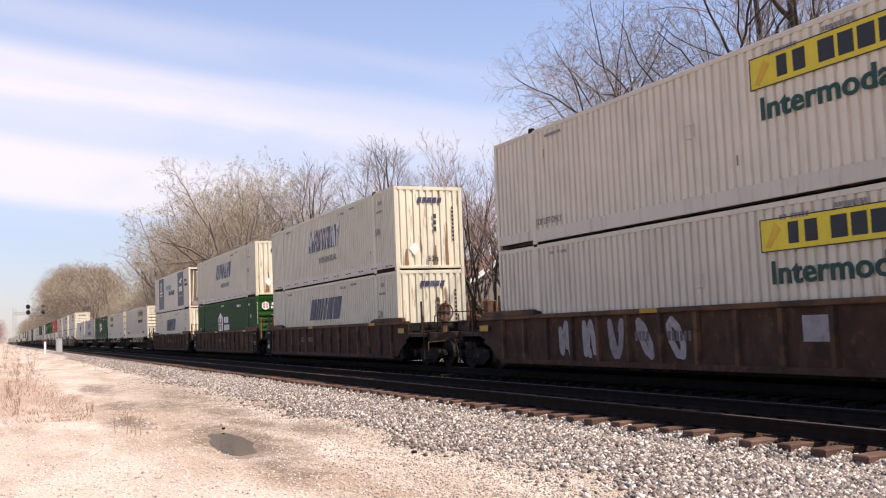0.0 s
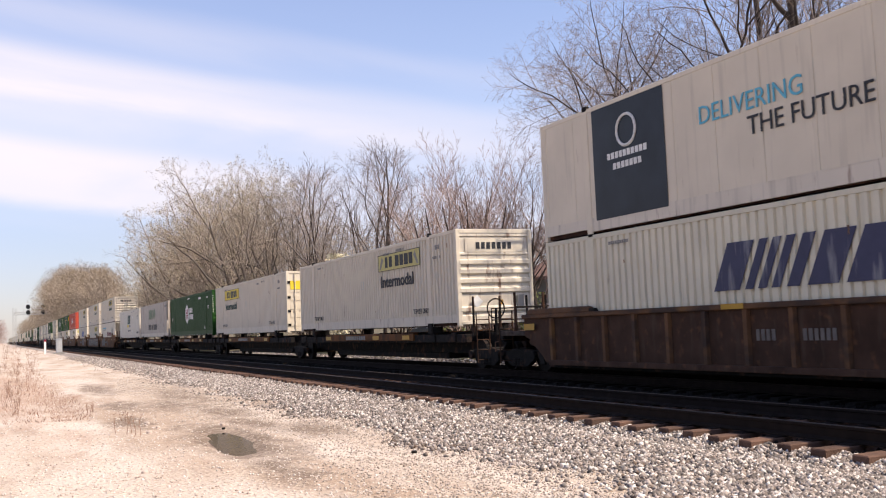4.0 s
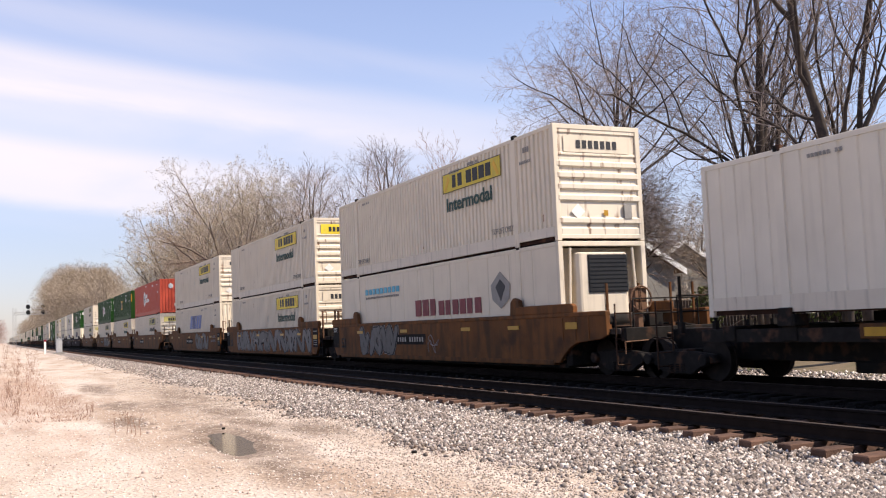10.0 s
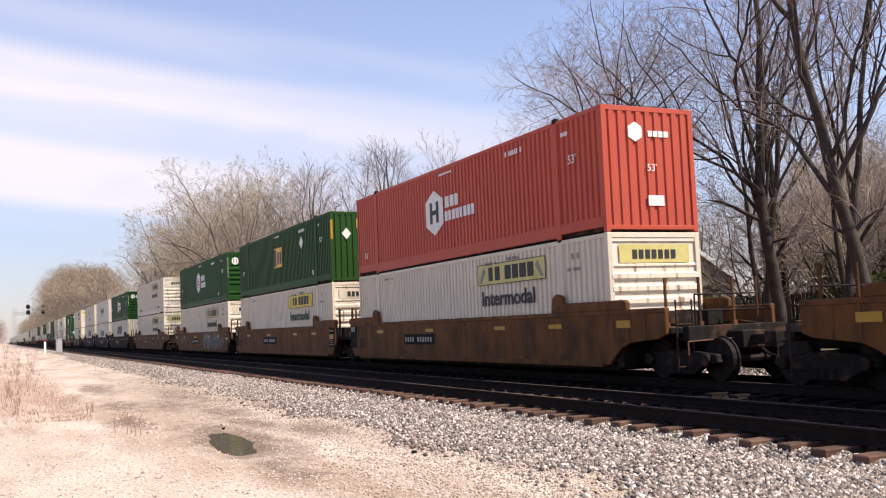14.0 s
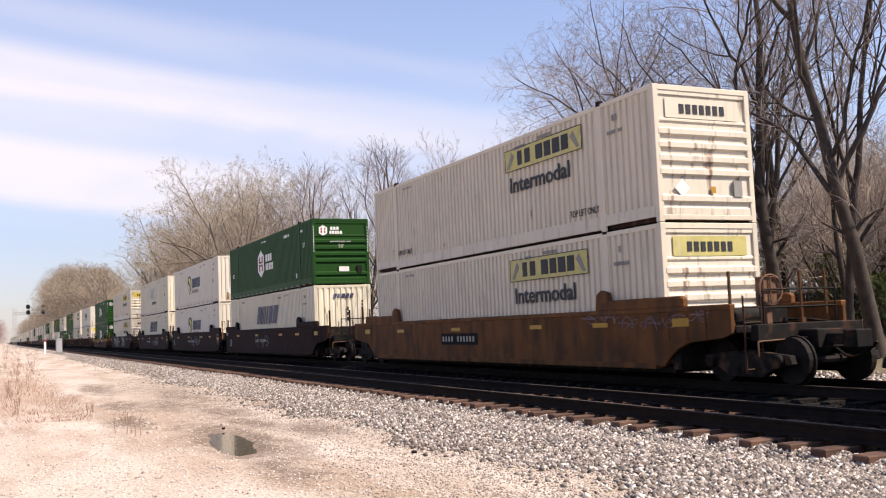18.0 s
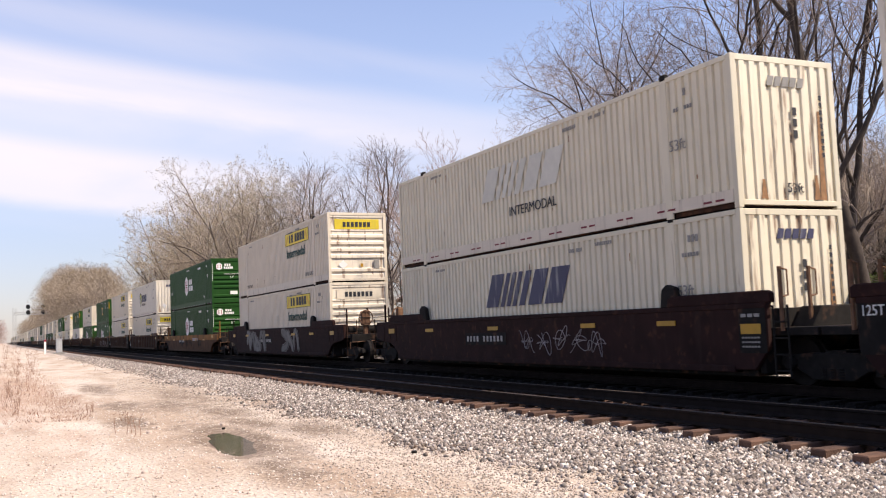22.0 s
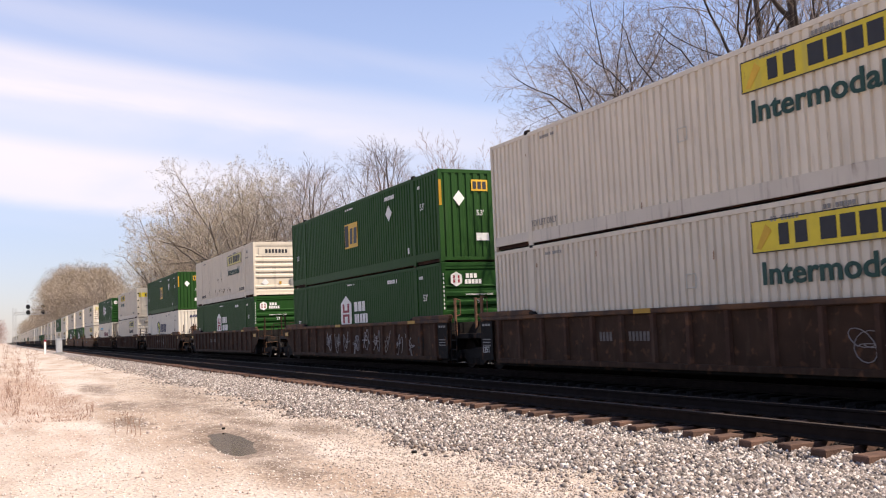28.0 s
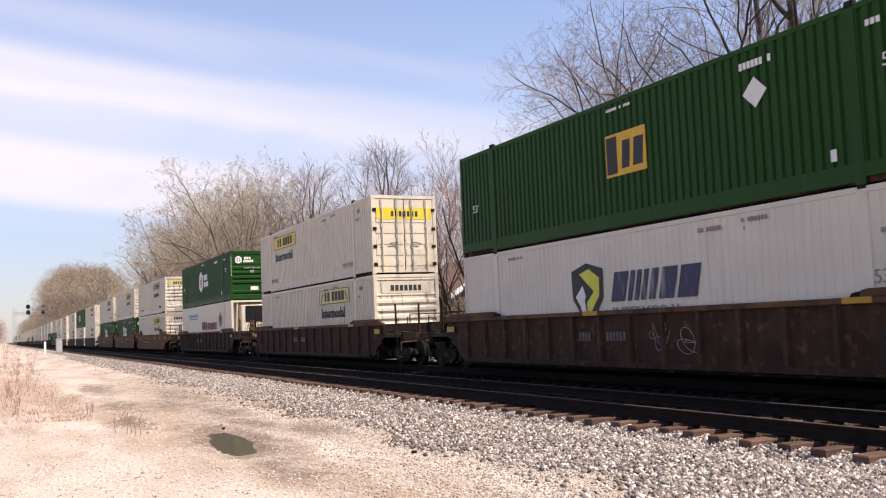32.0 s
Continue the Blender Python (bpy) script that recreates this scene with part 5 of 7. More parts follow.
def coupled_end(root, sy, paint, reach, brake, seed):
    """Platform, drawbar, coupler and brake gear between a well and the next car."""
    def b(x0, x1, ya, yb, z0, z1):
        return Shape().box(x0, x1, min(sy * ya, sy * yb), max(sy * ya, sy * yb), z0, z1)
    part("end_platform", b(-1.35, 1.35, 8.55, 10.5, 1.28, 1.40), GRATING, root, "dusty dark end platform", 0.01)
    for x, z in ((-1.0, 1.47), (-0.75, 1.46), (0.9, 1.47)):
        part("brake_pipe", Shape().rod((x, sy * 8.6, z), (x, sy * 9.72, z), 0.03, 6).rod((x, sy * 9.7, z), (x + 0.35, sy * 10.3, z - 0.12), 0.03, 6), STEEL, root)
    part("uncoupling_lever", Shape().rod((-1.4, sy * 10.75, 1.12), (-0.1, sy * 10.85, 1.16), 0.016, 5).rod((-1.4, sy * 10.75, 1.12), (-1.4, sy * 10.75, 0.86), 0.016, 5), RUSTED, root, "bent uncoupling rod")
    part("end_bulkhead", b(-1.355, 1.355, 8.30, 8.55, 0.56, 1.75), STEEL, root, "", 0.01)
    part("draft_sill", b(-0.32, 0.32, 8.5, 8.075 + reach - 0.75, 0.95, 1.30), STEEL, root, "", 0.02)
    part("end_beam", b(-1.30, 1.30, 10.45, 10.65, 1.12, 1.42), STEEL, root, "", 0.015)
    part("coupler", b(-0.10, 0.10, 8.075 + reach - 0.8, 8.075 + reach - 0.25, 1.02, 1.22).box(-0.2, 0.2, min(sy * (8.075 + reach - 0.3), sy * (8.075 + reach)), max(sy * (8.075 + reach - 0.3), sy * (8.075 + reach)), 0.96, 1.28), STEEL, root, "", 0.02)
    hose = Shape()
    pts = [Vector((0.35, sy * (10.7 + 0.18 * i), 1.05 - 0.28 * math.sin(math.pi * i / 6))) for i in range(7)]
    for p, q in zip(pts, pts[1:]):
        hose.rod(p, q, 0.03, 6)
    part("air_hose", hose, STEEL, root)
    grab_irons(root, sy, 9.9, paint)
    part("valve", b(0.3, 0.75, 9.0, 9.35, 1.40, 1.75), STEEL, root, "", 0.03)
    if brake:
        part("air_tank", Shape().rod((-1.0, sy * 9.35, 1.58), (0.1, sy * 9.35, 1.58), 0.16, 14), STEEL, root, "dark air reservoir", 0.02)
        part("tank_bracket", b(-0.8, -0.1, 9.2, 9.5, 1.40, 1.50), STEEL, root)
        w = Shape().ring((-0.55, sy * 10.25, 2.05), (0, 1, 0), 0.28, 0.022, 18)
        for k in range(4):
            w.rod((-0.55, sy * 10.25, 2.05), (-0.55 + 0.28 * math.cos(k * math.pi / 2), sy * 10.25, 2.05 + 0.28 * math.sin(k * math.pi / 2)), 0.014, 5)
        part("brake_wheel", w, RUSTED, root, "rusty round hand-brake wheel")
        part("brake_stand", b(-0.70, -0.36, 10.00, 10.22, 1.75, 2.30).box(-0.62, -0.46, *sorted((sy * 10.05, sy * 10.18)), 1.40, 1.76), RUSTED, root, "rusty brake gear housing", 0.02)
    truck(root, sy * 10.05)


def well_unit(paint, ribs, front, rear, seed, far=False, spray=None, low=False, lab=""):
    """One well of a container car: side walls, chords, posts, end bulkheads, bogies."""
    root = thing("well_car", lab, "well car", "cars of the train")
    top, bot = (1.62, 0.57) if low else (1.80, 0.62)
    body = LOWBROWN if low else paint

    def profile(kind):
        """The wall's end: upright beside a shared bogie, arched over a bogie of its own."""
        if kind[0] == "artic" or far:
            return [(8.75, top), (8.75, 1.02), (8.62, 0.86), (8.40, bot)]
        reach = 9.15 if ribs else 10.15
        return [(reach, top - 0.02), (reach, 1.26), (reach - 0.25, 1.18), (8.95, 1.10), (8.62, 0.98), (8.35, 0.80), (8.15, bot)]
    ends = {-1: profile(front), 1: profile(rear)}
    for sx in (-1, 1):
        x0, x1 = sorted((sx * 1.36, sx * (1.46 if not ribs else 1.395)))
        o = [(-y, z) for y, z in ends[-1]] + [(y, z) for y, z in reversed(ends[1])]
        side = part("side_wall", Shape().prism(o, "x", x0, x1), body, root, "", 0.0 if far else 0.012)
        chord = Shape().box(*sorted((sx * 1.32, sx * 1.475)), -ends[-1][0][0], ends[1][0][0], top - (0.10 if not low else 0.34), top + 0.012)
        if not low and not far:
            for q in (-1, 1):
                lift = 0.22 if not ribs else 0.14
                chord.prism([(q * 6.05, top), (q * 8.85, top), (q * 8.85, top + lift * 0.8), (q * 8.75, top + lift), (q * 6.2, top + lift), (q * 6.05, top + lift * 0.8)][::q], "x", *sorted((sx * 1.335, sx * 1.472)))
        part("top_chord", chord, CHORD if ribs else paint, root, "", 0.0 if far else 0.02)
        part("bottom_chord", Shape().box(*sorted((sx * 1.25, sx * 1.478)), -7.9, 7.9, bot - 0.05, bot + 0.07), body, root, "", 0.0 if far else 0.01)
        if not far and sx < 0:
            for q, kind in ((-1, front), (1, rear)):
                xs = -1.464 if not ribs else -1.478
                if kind[0] == "artic":
                    panel = part("end_panel", Shape().box(xs - 0.004, xs, *sorted((q * 8.05, q * 8.72)), 0.92 if not ribs else bot + 0.02, top - (0.03 if not ribs else 0.11)), STEEL, root, "black stencil panel at the wall's end")
                    part("reflector", Shape().box(xs - 0.010, xs - 0.004, *sorted((q * 8.1, q * 8.6)), 1.26, 1.44), AMBER, panel, "yellow reflective square") if q < 0 and not ribs else None
                else:
                    part("reflector", Shape().box(xs - 0.012, xs - 0.004, *sorted((q * 8.5, q * 9.0)), 1.42, 1.58), AMBER, root, "yellow reflective square")
                    if not ribs:
                        wear = Shape()
                        for k in range(3):
                            wear.box(xs - 0.010, xs, *sorted((q * (8.35 + 0.55 * k), q * (8.39 + 0.55 * k))), 1.16, top - 0.05)
                        part("stiffener", wear, body, root)
        if ribs and not far:
            n = 15
            for i in range(n):
                y = -7.75 + 15.5 * i / (n - 1)
                # posts are coloured lighter than the wall to stand in for highlights
                put("side_post", kept((paint.name, "post", sx), lambda: Shape().prism([(sx * 1.40, -0.075), (sx * 1.474, -0.05), (sx * 1.474, 0.05), (sx * 1.40, 0.075)], "z", bot + 0.07, top - 0.1).mesh("side_post", RUSTBROWN if paint is BROWN else CHORD)), root, (0, y, 0))
        if not far:
            for y in (-6.0, -3.2, 1.4, 5.6):
                if sx < 0 and (ribs is False or y in (-6.0, 1.4)):
                    put("reflector", kept("amber", lambda: Shape().box(-1.486, -1.478, -0.29, 0.29, 0, 0.10).mesh("reflector", AMBER)), root, (0, y, top - 0.36 if not ribs else top - 0.085), "small yellow reflective patch")
    tall = 0.10 if ribs else 0.46
    for y in () if far else (-6.1, 6.1):
        g = Shape().prism([(y - 0.28, top), (y + 0.28, top), (y + 0.22, top + tall * 0.8), (y + 0.06, top + tall), (y - 0.2, top + tall * 0.85)], "x", -1.47, -1.335)
        part("corner_guide", g, OCHRE if paint is OCHRE else STEEL, root, "worn container guide on the sill", 0.0 if far else 0.02)
    part("well_floor", Shape().box(-1.3, 1.3, -8.3, 8.3, 0.50, 0.62), STEEL, root)
    if far:
        part("end_platform", Shape().box(-1.3, 1.3, -9.9, -8.75, 1.1, 1.4), paint, root)
        def bogies():
            s = Shape().box(-1.08, 1.08, -10.9, -8.7, 0.5, 0.9)
            for y in (-10.65, -8.95):
                for sx in (-1, 1):
                    s.rod((sx * 0.68, y, 0.75), (sx * 0.82, y, 0.75), 0.42, 12)
            return s.mesh("bogie", STEEL)
        put("bogie", kept("far bogie", bogies), root)
        return root
    for sy, kind in ((-1, front), (1, rear)):
        if kind[0] == "coupler":
            coupled_end(root, sy, paint, kind[1], (sy < 0) == bool(seed % 2), seed)
        else:
            part("end_bulkhead", Shape().box(-1.36, 1.36, *sorted((sy * 8.42, sy * 8.56)), 0.56, 1.70), STEEL, root, "", 0.01)
            part("end_platform", Shape().box(-1.25, 1.25, *sorted((sy * 8.5, sy * (8.075 + kind[1] - 0.1))), 1.22, 1.36), STEEL, root, "", 0.01)
            part("swivel_bracket", Shape().prism([(-0.75, 1.34), (0.75, 1.34), (0.5, 1.72), (-0.5, 1.72)], "y", *sorted((sy * 8.6, sy * 9.1))), STEEL, root, "", 0.02)
            for x in (-1.30, -0.62, 1.15):
                loop = Shape().rod((x, sy * 8.95, 1.3), (x, sy * 8.95, 2.42), 0.042, 6)
                for p, q in (((x, sy * 8.95, 2.40), (x + 0.17, sy * 8.95, 2.36)), ((x + 0.17, sy * 8.95, 2.36), (x + 0.17, sy * 8.95, 1.92)), ((x + 0.17, sy * 8.95, 1.92), (x, sy * 8.95, 1.88))):
                    loop.rod(p, q, 0.016, 5)
                part("pole", loop, RUSTED, root, "rusty stanchion with a grab loop")
            if sy < 0:
                step = Shape()
                for k in range(4):
                    step.rod((-1.42, -8.86, 0.62 + 0.28 * k), (-1.42, -9.2, 0.62 + 0.28 * k), 0.018, 5)
                for y in (-8.86, -9.2):
                    step.rod((-1.42, y, 0.5), (-1.42, y, 1.75), 0.022, 5)
                part("ladder", step, STEEL, root, "black steel ladder")
            if sy < 0:
                truck(root, -8.075 - kind[1])
    if spray:
        graffiti(root, seed, spray, -1.462 if not ribs else -1.397, "pale" if not seed else "silver")
    rg = random.Random(seed + 50)
    s = Shape()
    y = rg.uniform(1.5, 3.5)
    xs = -1.468 if not ribs else -1.404
    if ribs:
        # figures stand one or two between the posts
        a = -7.6 + 1.086 * (rg.choice((6, 7, 8)) + 0.5)
        for b, count in ((a + 1.086, 4), (a, 6)):
            for k in range(count):
                q = b + 0.36 - 0.125 * k
                s.box(xs - 0.006, xs, q - 0.085, q, 1.14, 1.34)
    else:
        part("number_panel", Shape().box(xs - 0.004, xs, y - 2.3, y + 0.1, 1.05, 1.38), STEEL, root, "dark stencil panel")
        for i in range(11):
            if i != 4:
                s.box(xs - 0.010, xs - 0.004, y - 0.2 * i - 0.10, y - 0.2 * i, 1.14, 1.29)
    tagged(part("stencil", s, STENCIL if not ribs else DIM, root), kind="stuff")
    dark = CHARCOAL if ribs or paint in (OCHRE, BAND) else FADED
    me, w = kept(("words", "53w", dark.name), lambda: lettering("53", 0.52, dark, 0, 1.0, 0.01))
    if ribs or rear[0] == "artic":
        put("lettering", me, root, (xs - 0.003, 7.75 if not ribs else -6.3, 0.92))
    for q, kind in ((-1, front), (1, rear)):
        if kind[0] != "artic":
            continue
        pan = -1.468 if not ribs else -1.482
        a = 8.62 if q > 0 else -8.12
        if q > 0:
            me, w = kept(("words", "125T", ribs), lambda: lettering("125T", 0.24, CHALK, 0, 0.9))
            put("lettering", me, root, (pan - 0.003, a + 0.04, 1.52 if not ribs else 0.84))
        if q < 0 or ribs:
            bars(root, a, a - 0.5, 1.56, 1.62, 3, FADED, x=pan)
            for z in (1.02, 1.10, 1.18):
                bars(root, a, a - 0.46, z, z + 0.03, 6, FADED, x=pan)
    return root


def capsule(s, p, q, r, x, thick):
    """A flat round-ended stroke on a wall."""
    (a, b), (c, d) = p, q
    t = math.atan2(d - b, c - a)
    o = [(c + r * math.cos(t - math.pi / 2 + k * math.pi / 6), d + r * math.sin(t - math.pi / 2 + k * math.pi / 6)) for k in range(7)]
    o += [(a + r * math.cos(t + math.pi / 2 + k * math.pi / 6), b + r * math.sin(t + math.pi / 2 + k * math.pi / 6)) for k in range(7)]
    s.prism([(y, min(1.79, max(0.60, z))) for y, z in o], "x", x - thick, x)


def graffiti(root, seed, spray, x, style="silver"):
    """Fat interlocked spray-painted loops in three coats, none of them a word."""
    rg = random.Random(seed)
    y, end = spray
    pale = style == "pale"
    i = 0
    while y > end + 0.4:
        w = rg.uniform(0.95, 1.35) if not pale else 0.55
        h, foot = (rg.uniform(0.80, 0.95), rg.uniform(0.73, 0.80)) if not pale else (0.78, 0.80)
        r = rg.uniform(0.105, 0.135) if not pale else 0.085
        fa, fb, pa, pb, turns = rg.choice((1, 1, 2)), rg.choice((1, 2, 2, 3)), rg.uniform(0, 6), rg.uniform(0, 6), rg.uniform(3.6, 5.6)
        pts = []
        for k in range(11):
            t = turns * k / 10
            pts.append((y - w * (0.5 + 0.40 * math.sin(fa * t + pa)), foot + h * (0.5 + 0.46 * math.sin(fb * t + pb))))
        coats = ((r, SPRAY2, 0.0),) if pale else ((r + 0.072, SPRAY2, 0.0), (r + 0.05, CHARCOAL, 0.005), (r, SPRAY, 0.010))
        for k, (rad, mat, up) in enumerate(coats):
            sh = Shape()
            for j, (p, q) in enumerate(zip(pts, pts[1:])):
                capsule(sh, p, q, rad, x - 0.001 - up - 0.00035 * j - 0.0040 * (i % 2) * (k > 0), 0.004)
            tagged(part("graffiti", sh, mat, root, ("thin pale sprayed rim", "dark sprayed outline", "silver sprayed fill")[k] if not pale else "pale grey painted figure"), kind="stuff")
        y -= w * (0.84 if not pale else 1.85)
        i += 1


def scribbles(root, seed, spans, x=-1.412, paint=None, middle=1.15, tall=0.30):
    """Looping thin spray strokes, none of them a word."""
    rg = random.Random(seed)
    for y in spans:
        s = Shape()
        a, b, u, w = rg.uniform(1.3, 2.3), rg.uniform(1.6, 3.6), rg.uniform(0, 6), rg.uniform(0, 6)
        p = None
        z0 = middle + rg.uniform(-0.1, 0.1)
        for i in range(46):
            t = i * 0.22
            q = Vector((x, y + 0.24 * math.sin(a * t + u) - 0.035 * (t - 5), z0 + tall * math.sin(b * t + w) * (0.45 + 0.55 * math.sin(t * 0.6 + u))))
            if p is not None:
                s.rod(p, q, 0.0085, 4, cap=False)
            p = q
        tagged(part("graffiti", s, paint or SPRAY2, root, "looping spray strokes"), kind="stuff")


def spine_unit(front, rear, seed):
    """One platform of a skeleton car: a deep centre beam, side beams, cross arms and pedestals."""
    root = thing("spine_car", "dark skeleton container car with faded yellow side strips", "spine car", "cars of the train")
    reach = 8.075 + (rear[1] if rear[0] == "artic" else 2.4)
    fr = 8.075 + (front[1] if front[0] == "artic" else 2.2)
    part("centre_beam", Shape().box(-0.33, 0.33, -fr, reach, 0.72, 1.36).box(-0.45, 0.45, -5.5, 5.5, 0.55, 0.75), STEEL, root, "deep black centre beam", 0.02)
    for sx in (-1, 1):
        part("side_beam", Shape().box(*sorted((sx * 1.10, sx * 1.30)), -4.6, 4.6, 1.16, 1.40), OCHRE, root, "faded yellow side beam", 0.012)
        part("side_skirt", Shape().box(*sorted((sx * 1.05, sx * 1.24)), -8.4, 8.4, 1.10, 1.34), STEEL, root, "", 0.01)
        for y in (-4.0, -1.2, 1.6, 4.2):
            if sx < 0:
                put("reflector", kept("amber3", lambda: Shape().box(-1.31, -1.302, -0.3, 0.3, 1.2, 1.34).mesh("reflector", AMBER)), root, (0, y, 0), "small yellow patch")
    for y in (-7.6, -6.1, -2.2, 2.2, 6.1, 7.6):
        part("cross_arm", Shape().box(-1.28, 1.28, y - 0.16, y + 0.16, 1.12, 1.40), STEEL, root, "", 0.015)
    for sx in (-1, 1):
        for y in (-6.1, 6.1):
            part("pedestal", Shape().box(*sorted((sx * 1.0, sx * 1.34)), y - 0.2, y + 0.2, 1.38, 1.585).box(*sorted((sx * 1.30, sx * 1.36)), y - 0.15, y + 0.15, 1.38, 1.70), STEEL, root, "container pedestal", 0.01)
    bars(root, 2.0, -0.2, 1.2, 1.34, 9, FADED, 0.02, "stencil")
    truck(root, -8.075 - (front[1] if front[0] == "artic" else 1.3))
    if rear[0] != "artic":
        truck(root, 8.075 + 1.3)
        grab_irons(root, 1, 9.0, STEEL)
        part("coupler", Shape().box(-0.2, 0.2, 10.4, 10.9, 0.95, 1.25), STEEL, root, "", 0.02)
    if front[0] != "artic":
        grab_irons(root, -1, 8.9, STEEL)
        w = Shape().ring((-0.7, -9.3, 2.05), (0, 1, 0), 0.28, 0.022, 18).rod((-0.7, -9.3, 1.3), (-0.7, -9.3, 2.05), 0.04)
        part("brake_wheel", w, STEEL, root, "round hand-brake wheel")
        part("coupler", Shape().box(-0.2, 0.2, -10.9, -10.2, 0.95, 1.25), STEEL, root, "", 0.02)
    return root


# ---- the train: front of each load at 16 s, upper load, lower load, car ----
TRAIN = []           # things that roll, with their y at 16 s and height


def roll(ob, front, z):
    TRAIN.append((ob, front - Y0, z))
    ob.matrix_world = pose(TRAIN_X, front - Y0 + SPEED * 16, z)


LOADS = {
    "J": lambda i: white_box(i), "Jo": lambda i: white_box(i, old=True), "Jd": lambda i: white_box(i, end="doors"), "Jg": lambda i: white_box(i, faded=True, paint=DIRTY),
    "S": lambda i: cream_box(i, "old"), "Sw": lambda i: cream_box(i, "worn"), "Sg": lambda i: cream_box(i, "ghost"), "Sx": lambda i: cream_box(i, "graffiti", WHITE), "Sn": lambda i: cream_box(i, "new"),
    "H": lambda i: green_box(i), "R": lambda i: red_box(i), "E": lambda i: logo_box(i), "K": panel_reefer, "T": cool_box, "A": freight_box, "C": crest_box}
ART, CPL = ("artic", 1.70), ("coupler", 3.75)
# front, upper, lower, car, front end, rear end
CONSIST = [
    (-253.58, "J", "J", "rust rib", ART, CPL), (-230.11, "Sw", "S", "rust rib", CPL, ART), (-210.51, "Sw", "H", "rust rib", ART, ART), (-191.03, "K", "S", "rust rib", ART, ("coupler", 2.7)),
    (-169.79, "Jo", "", "spine", ("coupler", 2.5), ("artic", 1.15)), (-151.36, "Jd", "", "spine", ("artic", 1.15), ("artic", 0.58)), (-134.06, "H", "", "spine", ("artic", 0.58), ("artic", 0.58)),
    (-116.63, "T", "", "spine", ("artic", 0.6), ("artic", 0.58)), (-99.34, "A", "", "spine", ("artic", 0.58), ("coupler", 2.6)),
    (-77.92, "J", "C", "ochre", ("coupler", 2.6), ART), (-58.40, "J", "J", "ochre", ART, ART), (-38.82, "J", "Sx", "ochre", ART, CPL),
    (-14.96, "R", "Jo", "ochre", CPL, ART), (4.43, "E", "J", "ochre", ART, ART), (23.93, "H", "Jo", "ochre", ART, CPL),
    (48.17, "Jo", "Jo", "ochre", CPL, CPL), (71.92, "H", "S", "maroon", CPL, ART), (91.46, "Sn", "Sn", "maroon", ART, ART), (110.88, "Sg", "S", "maroon", ART, CPL),
    (134.81, "J", "J", "maroon", CPL, CPL), (158.51, "H", "H", "low", CPL, CPL), (182.24, "Sn", "J", "brown rib", CPL, ART), (201.78, "J", "J", "brown rib", ART, ART), (221.41, "E", "H", "brown rib", ART, CPL),
    (245.06, "Jg", "H", "brown rib", CPL, CPL), (268.72, "E", "Sn", "brown rib", CPL, CPL), (292.28, "Jd", "Jo", "brown rib", CPL, CPL), (315.64, "H", "C", "brown rib", CPL, CPL),
    (339.86, "Jo", "J", "ochre", CPL, ART), (359.4, "J", "H", "ochre", ART, ART), (378.9, "Jo", "H", "ochre", ART, CPL)]
CARS = {"rust rib": (RUSTBROWN, True, "rusty brown ribbed container well car, worn side posts with painted-in highlights"), "brown rib": (BROWN, True, "brown ribbed container well car, grimy side posts with painted-in highlights"), "ochre": (OCHRE, False, "faded yellow-brown smooth-sided container well car"),
        "maroon": (MAROON, False, "dark maroon smooth-sided container well car"), "low": (BAND, False, "shallow faded yellow container well car")}
SPRAYED = {0: (5.0, 0.4), 9: (5.6, 1.6), 10: (6.2, -7.3), 11: (-0.9, -5.3), 14: (-1.5, -6.3), 19: (6.0, 2.2)}


SCRAWLS = {9: [-0.9], 14: [-6.6, -7.2, 6.5], 15: [-5.6, -6.3, -7.0, -7.8, -8.6, -9.3], 16: [1.5, 0.2, -0.6], 17: [0.4, -0.3, -1.0, -1.7, -2.4], 18: [-0.4, -1.2, -2.0, -2.8, -3.5], 20: [2.2, 0.3, -0.5, -1.3, -4.2, -4.8], 22: [-4.2], 25: [-1.0, -1.9]}


